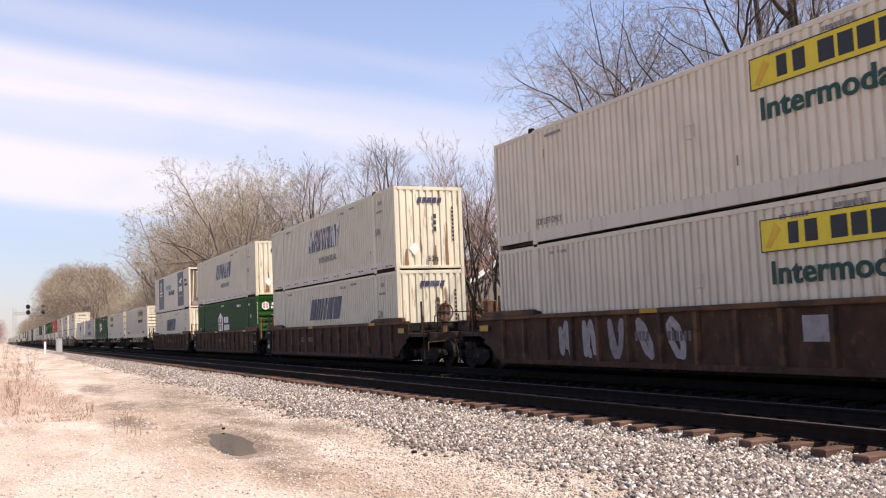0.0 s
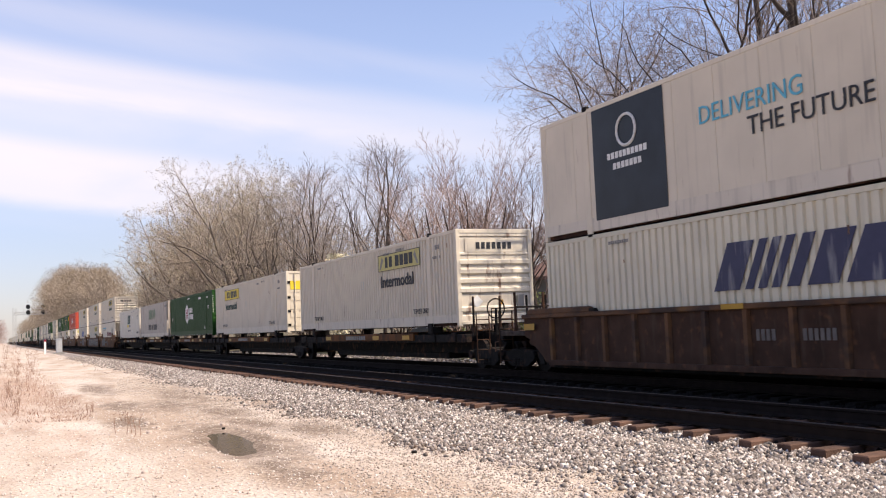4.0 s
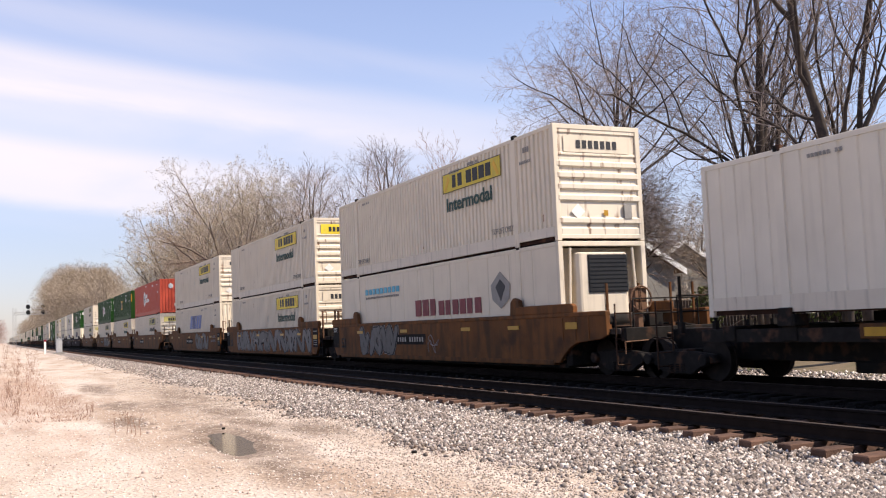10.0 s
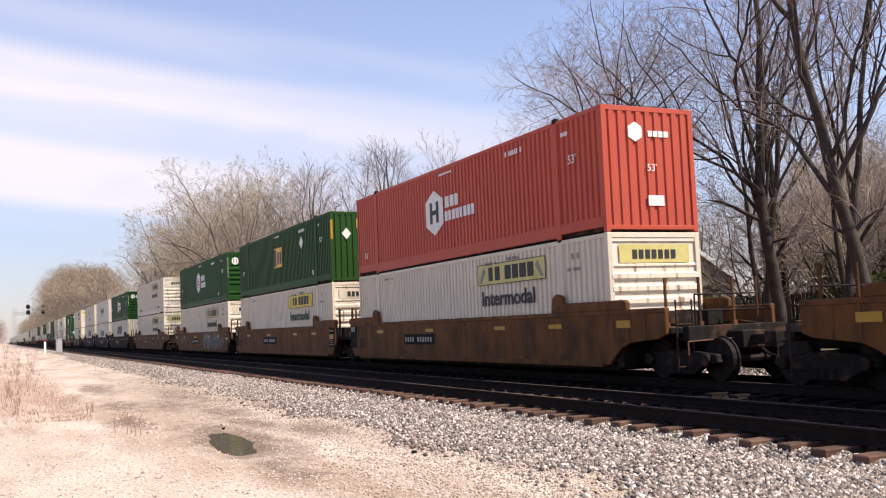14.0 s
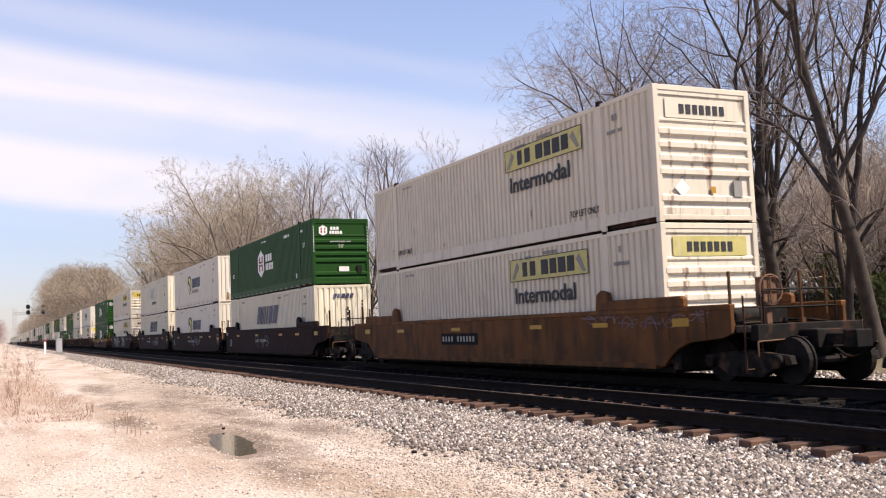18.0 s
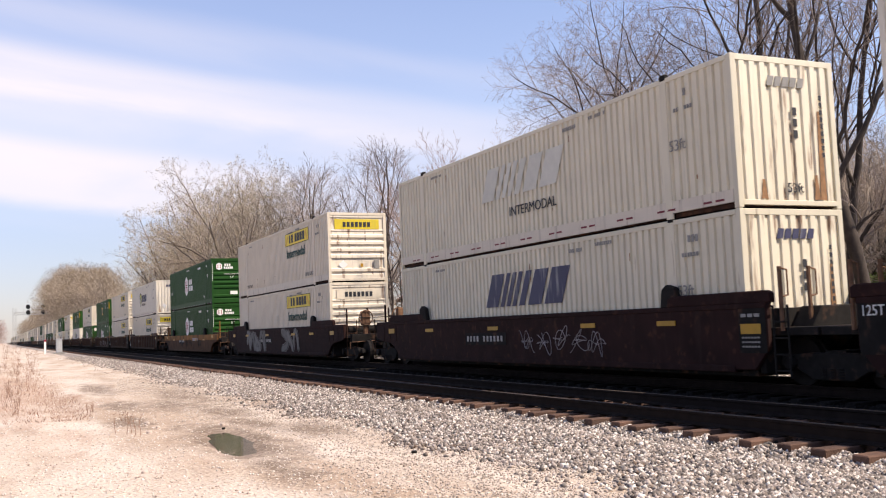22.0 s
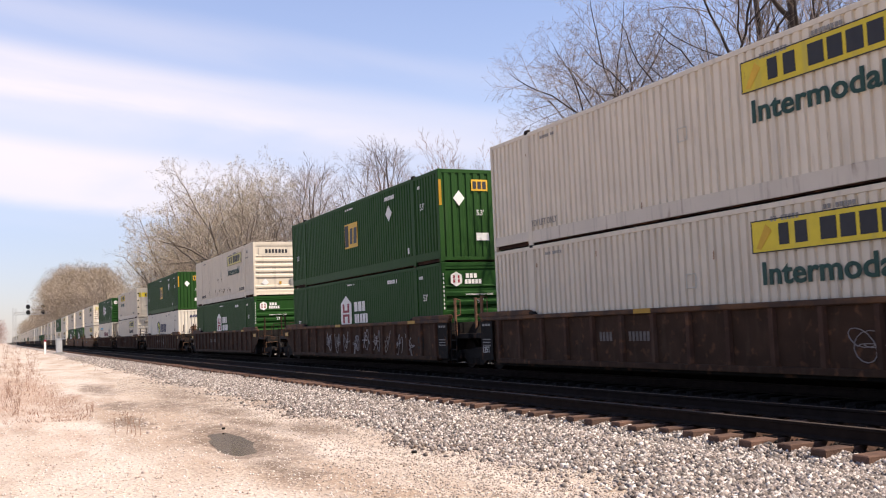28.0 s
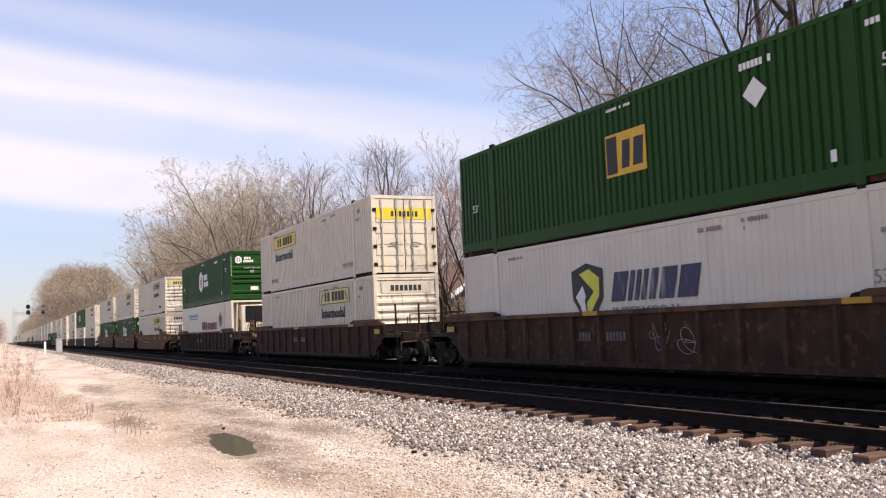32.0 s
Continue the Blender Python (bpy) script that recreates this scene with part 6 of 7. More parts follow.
def build_train():
    for i, (front, up, low, car, fe, re) in enumerate(CONSIST):
        if car == "spine":
            roll(spine_unit(fe, re, i), front, 0)
            roll(LOADS[up](i), front, DECK)
            continue
        paint, ribs, lab = CARS[car]
        unit = well_unit(paint, ribs, fe, re, i, spray=SPRAYED.get(i), low=car == "low", lab=lab + (", spray-painted side" if i in SPRAYED else ""))
        if i == 23:
            scribbles(unit, i, [2.65 - 1.045 * k for k in range(9)], -1.412, SCRAWL, 1.12, 0.40)
        elif i in SCRAWLS:
            scribbles(unit, i, SCRAWLS[i], -1.412 if ribs else -1.466, CHARCOAL if i == 20 else SPRAY2 if i != 15 else SPRAY5, 1.56 if i == 15 else 1.15, 0.15 if i == 15 else 0.30)
        if i == 0:
            part("graffiti", Shape().box(-1.404, -1.398, -3.3, -2.65, 1.12, 1.56), SPRAY2, unit, "pale painted-out square")
        if i == 19:
            graffiti(unit, 5, (-1.2, -3.6), -1.462)
        if i == 11:
            for text, y, z in (("IVY LEAGUE", -6.25, 1.42), ("TROLL SLAYERS", -6.0, 1.16)):
                me, w = kept(("words", text), lambda: lettering(text, 0.21, SPRAY2, 0, 1.0))
                put("lettering", me, unit, (-1.465, y, z))
        if i == 20:
            part("graffiti", Shape().box(-1.480, -1.476, -3.5, -2.06, 1.24, 1.44).prism([(-3.5, 1.44), (-3.72, 1.24), (-3.84, 1.24), (-4.05, 1.44), (-3.93, 1.44), (-3.78, 1.30), (-3.62, 1.44)][::-1], "x", -1.480, -1.476), SPRAY2, unit, "white painted-out patch")
        roll(unit, front, 0)
        roll(LOADS[low](i * 2), front, LOWER)
        roll(LOADS[up](i * 2 + 1), front, UPPER)
    # the long tail, seen only far down the line
    kinds = {"J": white_box(7, far=True), "H": green_box(7, far=True), "S": cream_box(7, "old", far=True), "E": logo_box(7, far=True), "Sn": cream_box(7, "new", far=True)}
    cars = [well_unit(p, r, ART, ART, 1, far=True, lab=lab) for p, r, lab in (CARS["brown rib"], CARS["ochre"], CARS["maroon"])]
    rg, front, used = random.Random(12), 378.9 + 23.7, set()

    def take(ob):
        if ob in used:
            return copy_thing(ob, Matrix())
        used.add(ob)
        return ob
    for i in range(42):
        car = cars[(i // 3) % 3]
        roll(take(car), front, 0)
        for z in (LOWER, UPPER):
            roll(take(kinds[rg.choice("J J J J H S Sn E J S J J J J J J".split())]), front, z)
        front += 19.5 if i % 3 < 2 else 23.7


build_train()


# ---- trees ----
def tube(s, pts, rr, sides):
    """A tapering round branch through some points."""
    k = len(s.v)
    u = (pts[1] - pts[0]).orthogonal().normalized()
    last = len(pts) - 1
    turns = [(math.cos(math.tau * j / sides), math.sin(math.tau * j / sides)) for j in range(sides)]
    for i, (p, r) in enumerate(zip(pts, rr)):
        d = (pts[min(i + 1, last)] - pts[max(i - 1, 0)]).normalized()
        u = (u - d * u.dot(d)).normalized()
        w = d.cross(u)
        for c, q in turns:
            s.v.append((p.x + (u.x * c + w.x * q) * r, p.y + (u.y * c + w.y * q) * r, p.z + (u.z * c + w.z * q) * r))
    for i in range(last):
        for j in range(sides):
            a, b = k + i * sides + j, k + i * sides + (j + 1) % sides
            s.f.append((a, b, b + sides, a + sides))


def grow(seed, trunks, centre, radii, counts, twig, ratio=0.62, spread=42, up=0.05, wobble=0.10, rough=0.25, buds=0, bud=0.1, bare=0.25, limbs=(), seg=0.5, thick=0.0075):
    """Wood, twigs and buds of a tree, as three shapes: trunks bear limbs, limbs bear branches and so on down to twigs, all held inside an uneven crown."""
    g = random.Random(seed)
    mid, half = Vector(centre), Vector(radii)
    wood, fine, leaf, tips = Shape(), Shape(), Shape(), []
    last = len(counts)

    def outside(p):
        q = Vector(((p.x - mid.x) / half.x, (p.y - mid.y) / half.y, (p.z - mid.z) / half.z))
        n = q.length
        if n < 0.6:
            return False
        e = q / n
        return n > 1 + rough * noise.noise((e.x * 1.6 + seed, e.y * 1.6, e.z * 1.6)) + 0.6 * rough * noise.noise((e.x * 4.5 + seed, e.y * 4.5, e.z * 4.5))

    def branch(p, d, length, r, level, rise):
        n = max(2, min(14, int(length / seg))) if level < last else 2
        pts, rr = [p], [r]
        for i in range(n):
            d = (d + Vector((g.gauss(0, wobble), g.gauss(0, wobble), g.gauss(0, wobble) + rise))).normalized()
            p = p + d * (length / n)
            pts.append(p)
            rr.append(max(twig * 0.5, r * (1 - 0.72 * (i + 1) / n)))
            if level and outside(p) and i:
                break
        rr[-1] = twig * (0.45 if level else 1.5)
        n = len(pts) - 1
        big = r > twig * 4.5
        tube(wood if big else fine, pts, rr, 8 if r > twig * 14 else 5 if big else 3)
        if level >= last:
            tips.append(pts[-1])
            return
        k = counts[level] if level else 0
        k = max(2, round(k * (0.8 + 0.4 * g.random()))) if k else 0
        turn = g.uniform(0, 6)
        for j in range(k):
            t = bare + (1 - bare) * (j + g.random()) / k
            x = t * n
            i = min(n - 1, int(x))
            q = pts[i].lerp(pts[i + 1], x - i)
            a = (pts[i + 1] - pts[i]).normalized()
            u = a.orthogonal().normalized()
            w = a.cross(u)
            turn += 2.4 + g.uniform(-0.5, 0.5)
            lean = radians(spread * g.uniform(0.65, 1.25))
            e = a * math.cos(lean) + (u * math.cos(turn) + w * math.sin(turn)) * math.sin(lean)
            here = rr[i] + (rr[i + 1] - rr[i]) * (x - i)
            long = length * ratio * (1.2 - 0.7 * t) * g.uniform(0.7, 1.2)
            branch(q, e, long, max(twig * 0.6, min(here * 0.75, twig * 0.55 + long * thick)), level + 1, up)

    stems = []
    for fx, fy, lx, ly, length, r in trunks:
        p, d = Vector((fx, fy, -0.3)), Vector((lx, ly, 1)).normalized()
        n = max(4, int(length / 0.7))
        pts, rr = [p], [r * 1.25]
        for i in range(n):
            d = (d + Vector((g.gauss(0, 0.05), g.gauss(0, 0.05), 0.03))).normalized()
            p = p + d * (length / n)
            pts.append(p)
            rr.append(r * (1 - 0.75 * (i + 1) / n))
        rr[-1] = twig * 2
        tube(wood, pts, rr, 9)
        stems.append((pts, rr, length))
    if not limbs:
        for pts, rr, length in stems:
            n, turn = len(pts) - 1, g.uniform(0, 6)
            k = max(3, counts[0] // len(stems))
            for j in range(k):
                t = bare + (1 - bare) * (j + 0.5 * g.random()) / k
                i = min(n - 1, int(t * n))
                turn += 2.4 + g.uniform(-0.4, 0.4)
                lean = radians(spread * (1.25 - 0.5 * t) * g.uniform(0.85, 1.15))
                d = Vector((math.cos(turn) * math.sin(lean), math.sin(turn) * math.sin(lean), math.cos(lean)))
                branch(pts[i], d, max(half) * 1.3 * (1.2 - 0.5 * t), rr[i] * 0.62, 1, up)
    for s, t, dx, dy, dz, length, r in limbs:
        pts = stems[s][0]
        i = min(len(pts) - 1, int(t * (len(pts) - 1)))
        branch(pts[i], Vector((dx, dy, dz)).normalized(), length, r, 1, up)
    for i in range(buds):
        c = g.choice(tips) + Vector((g.gauss(0, bud * 2), g.gauss(0, bud * 2), g.gauss(0, bud * 2)))
        u = Vector((g.gauss(0, 1), g.gauss(0, 1), g.gauss(0, 1))).normalized() * bud * g.uniform(0.6, 1.2)
        w = Vector((g.gauss(0, 1), g.gauss(0, 1), g.gauss(0, 1))).normalized() * bud * 0.6
        k = len(leaf.v)
        leaf.v += [tuple(c - u), tuple(c + w), tuple(c + u), tuple(c - w)]
        leaf.f.append((k, k + 1, k + 2, k + 3))
    return wood, fine, leaf


TREES = {}
# trunks: foot x, y, lean x, y, length, radius; limbs: trunk, place along it, direction, length, radius
SPECS = {
    "vase": dict(seed=52, trunks=[(0, 0, -0.20, 0.0, 10.5, 0.20), (0.25, 0.1, -0.06, 0.10, 10.5, 0.17), (0.1, 0, 0.12, -0.12, 8.5, 0.12)], centre=(-1.55, 0, 10.2), radii=(4.75, 4.75, 4.9), counts=(50, 9, 7, 6), twig=0.0062, ratio=0.56, spread=56,
                 up=0.03, wobble=0.08, rough=0.16, bare=0.36),
    "old": dict(seed=11, trunks=[(0, 0, -0.04, 0.0, 13.5, 0.22), (-0.1, 0.2, -0.12, 0.05, 8.5, 0.098)], centre=(-0.6, 0, 11.0), radii=(5.6, 5.0, 8.0), counts=(0, 9, 7, 6), twig=0.0058, ratio=0.52, spread=44,
                up=0.03, wobble=0.17, rough=0.3, bare=0.22,
                limbs=[(0, 0.36, -0.70, 0.1, 1.0, 6.0, 0.070), (0, 0.38, -0.42, -0.3, 1.0, 8.0, 0.065), (0, 0.42, -0.22, 0.3, 1.0, 8.5, 0.065), (0, 0.44, 0.06, -0.3, 1.0, 8.5, 0.065), (0, 0.36, 0.75, 0.1, 0.75, 5.0, 0.065), (0, 0.5, 0.4, 0.4, 1.0, 6.0, 0.065),
                       (0, 0.32, -0.9, -0.3, 0.45, 4.2, 0.07), (1, 0.5, -0.9, 0.2, 0.6, 4.6, 0.07), (1, 0.6, -0.6, -0.5, 0.7, 4.4, 0.07), (0, 0.6, -0.4, -0.5, 1.0, 6.0, 0.065), (0, 0.66, 0.5, -0.3, 1.0, 5.0, 0.06), (0, 0.30, 0.8, -0.4, 0.25, 3.0, 0.05)]),
    "old_b": dict(seed=14, trunks=[(0, 0, -0.14, 0.0, 13.5, 0.22)], centre=(-0.8, 0, 11.5), radii=(4.8, 4.6, 8.0), counts=(0, 9, 7, 6), twig=0.0058, ratio=0.52, spread=44,
                  up=0.03, wobble=0.18, rough=0.3, bare=0.22,
                  limbs=[(0, 0.34, -0.62, 0.0, 0.95, 6.0, 0.085), (0, 0.40, 0.30, 0.2, 1.0, 8.0, 0.085), (0, 0.45, 0.65, -0.3, 0.9, 6.0, 0.065), (0, 0.52, -0.45, 0.5, 1.0, 6.0, 0.065), (0, 0.6, -0.5, -0.4, 1.0, 5.5, 0.065),
                         (0, 0.66, 0.4, 0.3, 1.0, 5.0, 0.06), (0, 0.30, 0.9, 0.2, 0.35, 3.6, 0.07), (0, 0.3, -0.9, -0.2, 0.3, 3.6, 0.06), (0, 0.75, -0.4, 0.1, 1.0, 4.5, 0.08)]),
    "slim": dict(seed=17, trunks=[(0, 0, 0.03, 0.0, 13.5, 0.15), (0.3, 0.2, 0.12, -0.1, 10.5, 0.11)], centre=(0.2, 0, 8.6), radii=(3.3, 3.3, 5.6), counts=(16, 7, 5, 3), twig=0.0078, ratio=0.52, spread=38, up=0.05, wobble=0.10, rough=0.3, bare=0.22),
    "bushy": dict(seed=23, trunks=[(0.1 * math.cos(a), 0.1 * math.sin(a), 0.42 * math.cos(a), 0.42 * math.sin(a), 7.4, 0.10) for a in (0.3, 1.5, 2.6, 3.9, 5.2)], centre=(0, 0, 5.6), radii=(4.0, 4.0, 4.2), counts=(28, 6, 5, 3), twig=0.0080,
                  ratio=0.52, spread=32, up=0.06, wobble=0.09, rough=0.30, bare=0.15),
    "wood": dict(seed=31, trunks=[(0, 0, -0.14, 0.1, 12.5, 0.34), (0.5, 0.3, 0.26, -0.1, 11.5, 0.24)], centre=(0.3, 0, 11.5), radii=(7.4, 7.4, 8.4), counts=(20, 7, 6, 4), twig=0.0120, ratio=0.52, spread=46, up=0.03, wobble=0.13, rough=0.28, bare=0.2,
                 buds=12000, bud=0.06, seg=0.7),
    "wood_b": dict(seed=37, trunks=[(0, 0, 0.10, 0.0, 12.0, 0.30), (-0.5, 0.3, -0.30, 0.1, 11.0, 0.22), (0.2, -0.4, 0.1, -0.3, 11.0, 0.2)], centre=(0, 0, 11.0), radii=(7.0, 7.0, 8.6), counts=(21, 7, 6, 4), twig=0.0120, ratio=0.52, spread=46,
                   up=0.03, wobble=0.13, rough=0.28, bare=0.15, buds=12000, bud=0.06, seg=0.7),
    "thicket": dict(seed=43, trunks=[(0.6 * math.cos(a), 0.6 * math.sin(a), 0.3 * math.cos(a), 0.3 * math.sin(a), 14.0, 0.16) for a in (0.2, 1.8, 3.3, 4.9)], centre=(0, 0, 8.5), radii=(7.5, 7.5, 9.5), counts=(24, 8, 6), twig=0.016,
                    ratio=0.5, spread=42, up=0.05, wobble=0.13, rough=0.4, bare=0.1, seg=0.9),
    "wood_far": dict(seed=41, trunks=[(0, 0, -0.05, 0.1, 15.0, 0.32), (0.6, 0.3, 0.2, -0.2, 13.0, 0.25)], centre=(0, 0, 9.3), radii=(7.8, 7.8, 9.2), counts=(18, 7, 6), twig=0.035, ratio=0.55, spread=50, up=0.02, wobble=0.13, rough=0.35, bare=0.08,
                     buds=4600, bud=0.12, seg=1.0),
}


def tree(kind, x, y, turn, size, label, twig=None, group=""):
    mat = twig or TWIG
    key = (kind, mat.name)
    if key not in TREES:
        wood, fine, leaf = grow(**SPECS[kind])
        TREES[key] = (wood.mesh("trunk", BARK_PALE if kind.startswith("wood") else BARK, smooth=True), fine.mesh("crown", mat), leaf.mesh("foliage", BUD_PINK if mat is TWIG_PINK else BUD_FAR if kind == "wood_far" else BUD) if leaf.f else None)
    wood, fine, leaf = TREES[key]
    root = thing("tree", label, "tree", group)
    put("trunk", wood, root)
    put("crown", fine, root)
    if leaf:
        put("foliage", leaf, root)
    root.matrix_world = Matrix.LocRotScale((x, y, ground_height(x, y)), Euler((0, 0, radians(turn))), (size, size, size))
    return root


bare = "bare spring tree with spreading grey-brown branches"
tree("vase", 22.5, 30.4, -37, 1.0, "tall bare tree with forked trunk and fine twigs")
tree("old", 22.0, 22.3, -44, 1.0, "old bare tree with dark leaning limbs")
tree("old_b", 21.0, 18.0, -48, 1.0, "old bare tree with thick dark trunk")
tree("slim", 24.0, 21.6, 40, 1.0, bare)
tree("slim", 24.5, 25.6, 60, 1.0, "slim bare tree among older trees")
tree("slim", 27.0, 27.2, 160, 1.05, "slim bare tree among older trees")
tree("bushy", 21.2, 35.4, 130, 0.80, "many-stemmed bare tree with reddish buds", TWIG_PINK)
tree("bushy", 20.8, 39.0, 30, 1.00, "many-stemmed bare tree with reddish buds", TWIG_PINK)
tree("bushy", 21.5, 43.5, 200, 1.06, "many-stemmed bare tree with reddish buds", TWIG_PINK)
tree("bushy", 23.0, 48.5, 80, 1.0, "many-stemmed bare tree with reddish buds", TWIG_PINK)
tree("slim", 21.5, 54.6, 10, 0.88, "slim upright bare tree in the tree line")
tree("slim", 22.5, 60.0, 100, 0.92, "slim upright bare tree in the tree line")
tree("bushy", 23.5, 57.0, 310, 0.80, "bare brushy tree in the tree line", TWIG_FAR)
tree("slim", 21.6, 67.0, 210, 0.93, "slim upright bare tree in the tree line")
tree("bushy", 23.0, 64.0, 20, 0.9, "bare brushy tree in the tree line", TWIG_FAR)
tree("bushy", 22.0, 72.5, 120, 1.1, "bare brushy tree in the tree line", TWIG_FAR)
tree("slim", 23.0, 76.0, 140, 1.05, "slim upright bare tree in the tree line")
rg = random.Random(8)
wooded = "budding woodland tree with dense brown twigs"
y, k = 80.0, 0
while y < 900:
    near = y < 205
    tall = np.interp(y, [80, 100, 114, 124, 132, 140, 165, 205, 206, 250, 340, 430, 470, 480, 900], [0.92, 1.02, 1.08, 1.06, 0.94, 0.72, 0.56, 0.58, 0.84, 1.0, 1.36, 1.46, 1.46, 0.92, 0.92])
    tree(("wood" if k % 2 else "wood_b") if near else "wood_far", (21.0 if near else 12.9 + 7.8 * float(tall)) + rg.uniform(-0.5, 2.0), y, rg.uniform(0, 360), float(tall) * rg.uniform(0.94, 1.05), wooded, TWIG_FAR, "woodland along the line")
    y += rg.uniform(7.0, 9.5) if near else rg.uniform(8, 10.5) if y < 350 else rg.uniform(13, 17) if y < 480 else rg.uniform(24, 34)
    k += 1
y = 76.0
for k in range(9):
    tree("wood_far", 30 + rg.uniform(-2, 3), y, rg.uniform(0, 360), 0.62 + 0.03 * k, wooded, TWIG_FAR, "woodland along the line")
    y += 13
brush = "dense brown brushwood behind the houses"
for x, y, s in ((39, 30, 0.5), (44, 36, 0.55), (50, 46, 0.6), (46, 54, 0.5), (42, 62, 0.5), (38, 70, 0.55), (56, 40, 0.7), (48, 66, 0.6), (36, 60, 0.45), (60, 58, 0.75), (31, 17, 0.38), (34, 28, 0.36), (37, 35, 0.36), (29, 19.5, 0.3), (31.5, 22.5, 0.34), (45, 43, 0.42), (38, 49, 0.36)):
    tree("wood_far", x, y, rg.uniform(0, 360), s, brush, TWIG_FAR, "brushwood behind the houses")
for x, y, s in ((29.5, 22.5, 0.42), (33, 24, 0.5), (30.5, 27, 0.40), (36, 21, 0.55), (41, 28, 0.65), (34, 30, 0.48), (29, 18.5, 0.36), (27.5, 24.5, 0.44), (28.5, 20.5, 0.42), (26.5, 28, 0.38), (31, 25, 0.5), (33, 20, 0.5)):
    tree("thicket", x, y, rg.uniform(0, 360), s * 0.92, brush, TWIG_FAR, "brushwood behind the houses")
for x, y, s in ((35, 24.5, 0.8), (43, 23, 0.9), (29, 16.0, 0.85), (40, 37, 0.9)):
    tree("slim", x, y, rg.uniform(0, 360), s, bare, TWIG_FAR, "bare trees behind the houses")
for k in range(9):
    tree("wood_far", -1.5 - 4 * (k % 3) + 0.1 * k, 430 + 30 * k, rg.uniform(0, 360), 0.62, "reddish bare tree far down the line", TWIG_PINK, "far trees")


def shrub(x, y, r, h, n, material, name, label, seed, leaf=0.10):
    """A thicket of stems with many small leaves and gaps."""
    g = random.Random(seed)
    root = thing(name, label, "shrub")
    stems, leaves = Shape(), Shape()
    for i in range(14):
        a, t = g.uniform(0, math.tau), g.uniform(0.2, 1)
        stems.rod((0, 0, -0.1), (math.cos(a) * r * t * 0.8, math.sin(a) * r * t * 0.8, h * g.uniform(0.5, 0.95)), 0.02, 4, 0.006)
    for i in range(n):
        a, b = g.uniform(0, math.tau), g.random() ** 0.5
        z = h * g.uniform(0.15, 1.0)
        k = b * r * (0.55 + 0.6 * noise.noise((math.cos(a) * 2 + seed, math.sin(a) * 2, z * 1.3))) * (1.2 - 0.6 * z / h)
        c = Vector((math.cos(a) * k, math.sin(a) * k, z))
        u = Vector((g.uniform(-1, 1), g.uniform(-1, 1), g.uniform(-1, 1))).normalized() * leaf
        w = Vector((g.uniform(-1, 1), g.uniform(-1, 1), g.uniform(-1, 1))).normalized() * leaf * 0.6
        j = len(leaves.v)
        leaves.v += [tuple(c - u), tuple(c + w), tuple(c + u), tuple(c - w)]
        leaves.f.append((j, j + 1, j + 2, j + 3))
    tagged(part("stem_cluster", stems, BARK, root), kind="stuff")
    tagged(part("leaves", leaves, material, root), kind="stuff")
    root.location = (x, y, ground_height(x, y))


shrub(20.3, 60.0, 1.6, 6.4, 1500, BLOSSOM, "blossom_tree", "small tree in cream-white blossom", 5, 0.14)
shrub(20.3, 84.0, 1.4, 6.0, 900, BLOSSOM, "blossom_tree", "small tree in cream-white blossom", 6, 0.14)
for i, (x, y, r, h) in enumerate(((24, 34.5, 1.4, 2.4), (26, 30.5, 1.2, 2.0), (25, 43, 2.2, 2.4), (27, 40, 1.6, 3.0), (30, 31, 1.8, 3.4), (29, 27, 1.6, 3.0), (23, 47, 2.0, 2.2), (26, 22, 1.5, 2.0))):
    shrub(x, y, r, h, 620, LEAFY, "shrub", "low shrub in fresh yellow-green leaf behind the tracks", 20 + i)


# ---- houses, fence and pole behind the tracks ----
SHINGLE = surface("grey_roof_shingles", (0.20, 0.185, 0.18), 0.9, var=0.25, scale=12, bump=0.5, fine=30)
SHINGLE2 = surface("brown_roof_shingles", (0.20, 0.115, 0.085), 0.9, var=0.25, scale=12, bump=0.5, fine=30)
SIDING = surface("white_siding", (0.70, 0.70, 0.69), 0.7, var=0.05, bump=0.1)
GREYWALL = surface("grey_siding", (0.20, 0.19, 0.175), 0.8, var=0.08)
FENCE = surface("dark_fence_wood", (0.075, 0.055, 0.045), 0.9, var=0.3, scale=5, rnd=0.2)
PANE = surface("window_glass", (0.03, 0.035, 0.04), 0.1, var=0.1, bump=0)


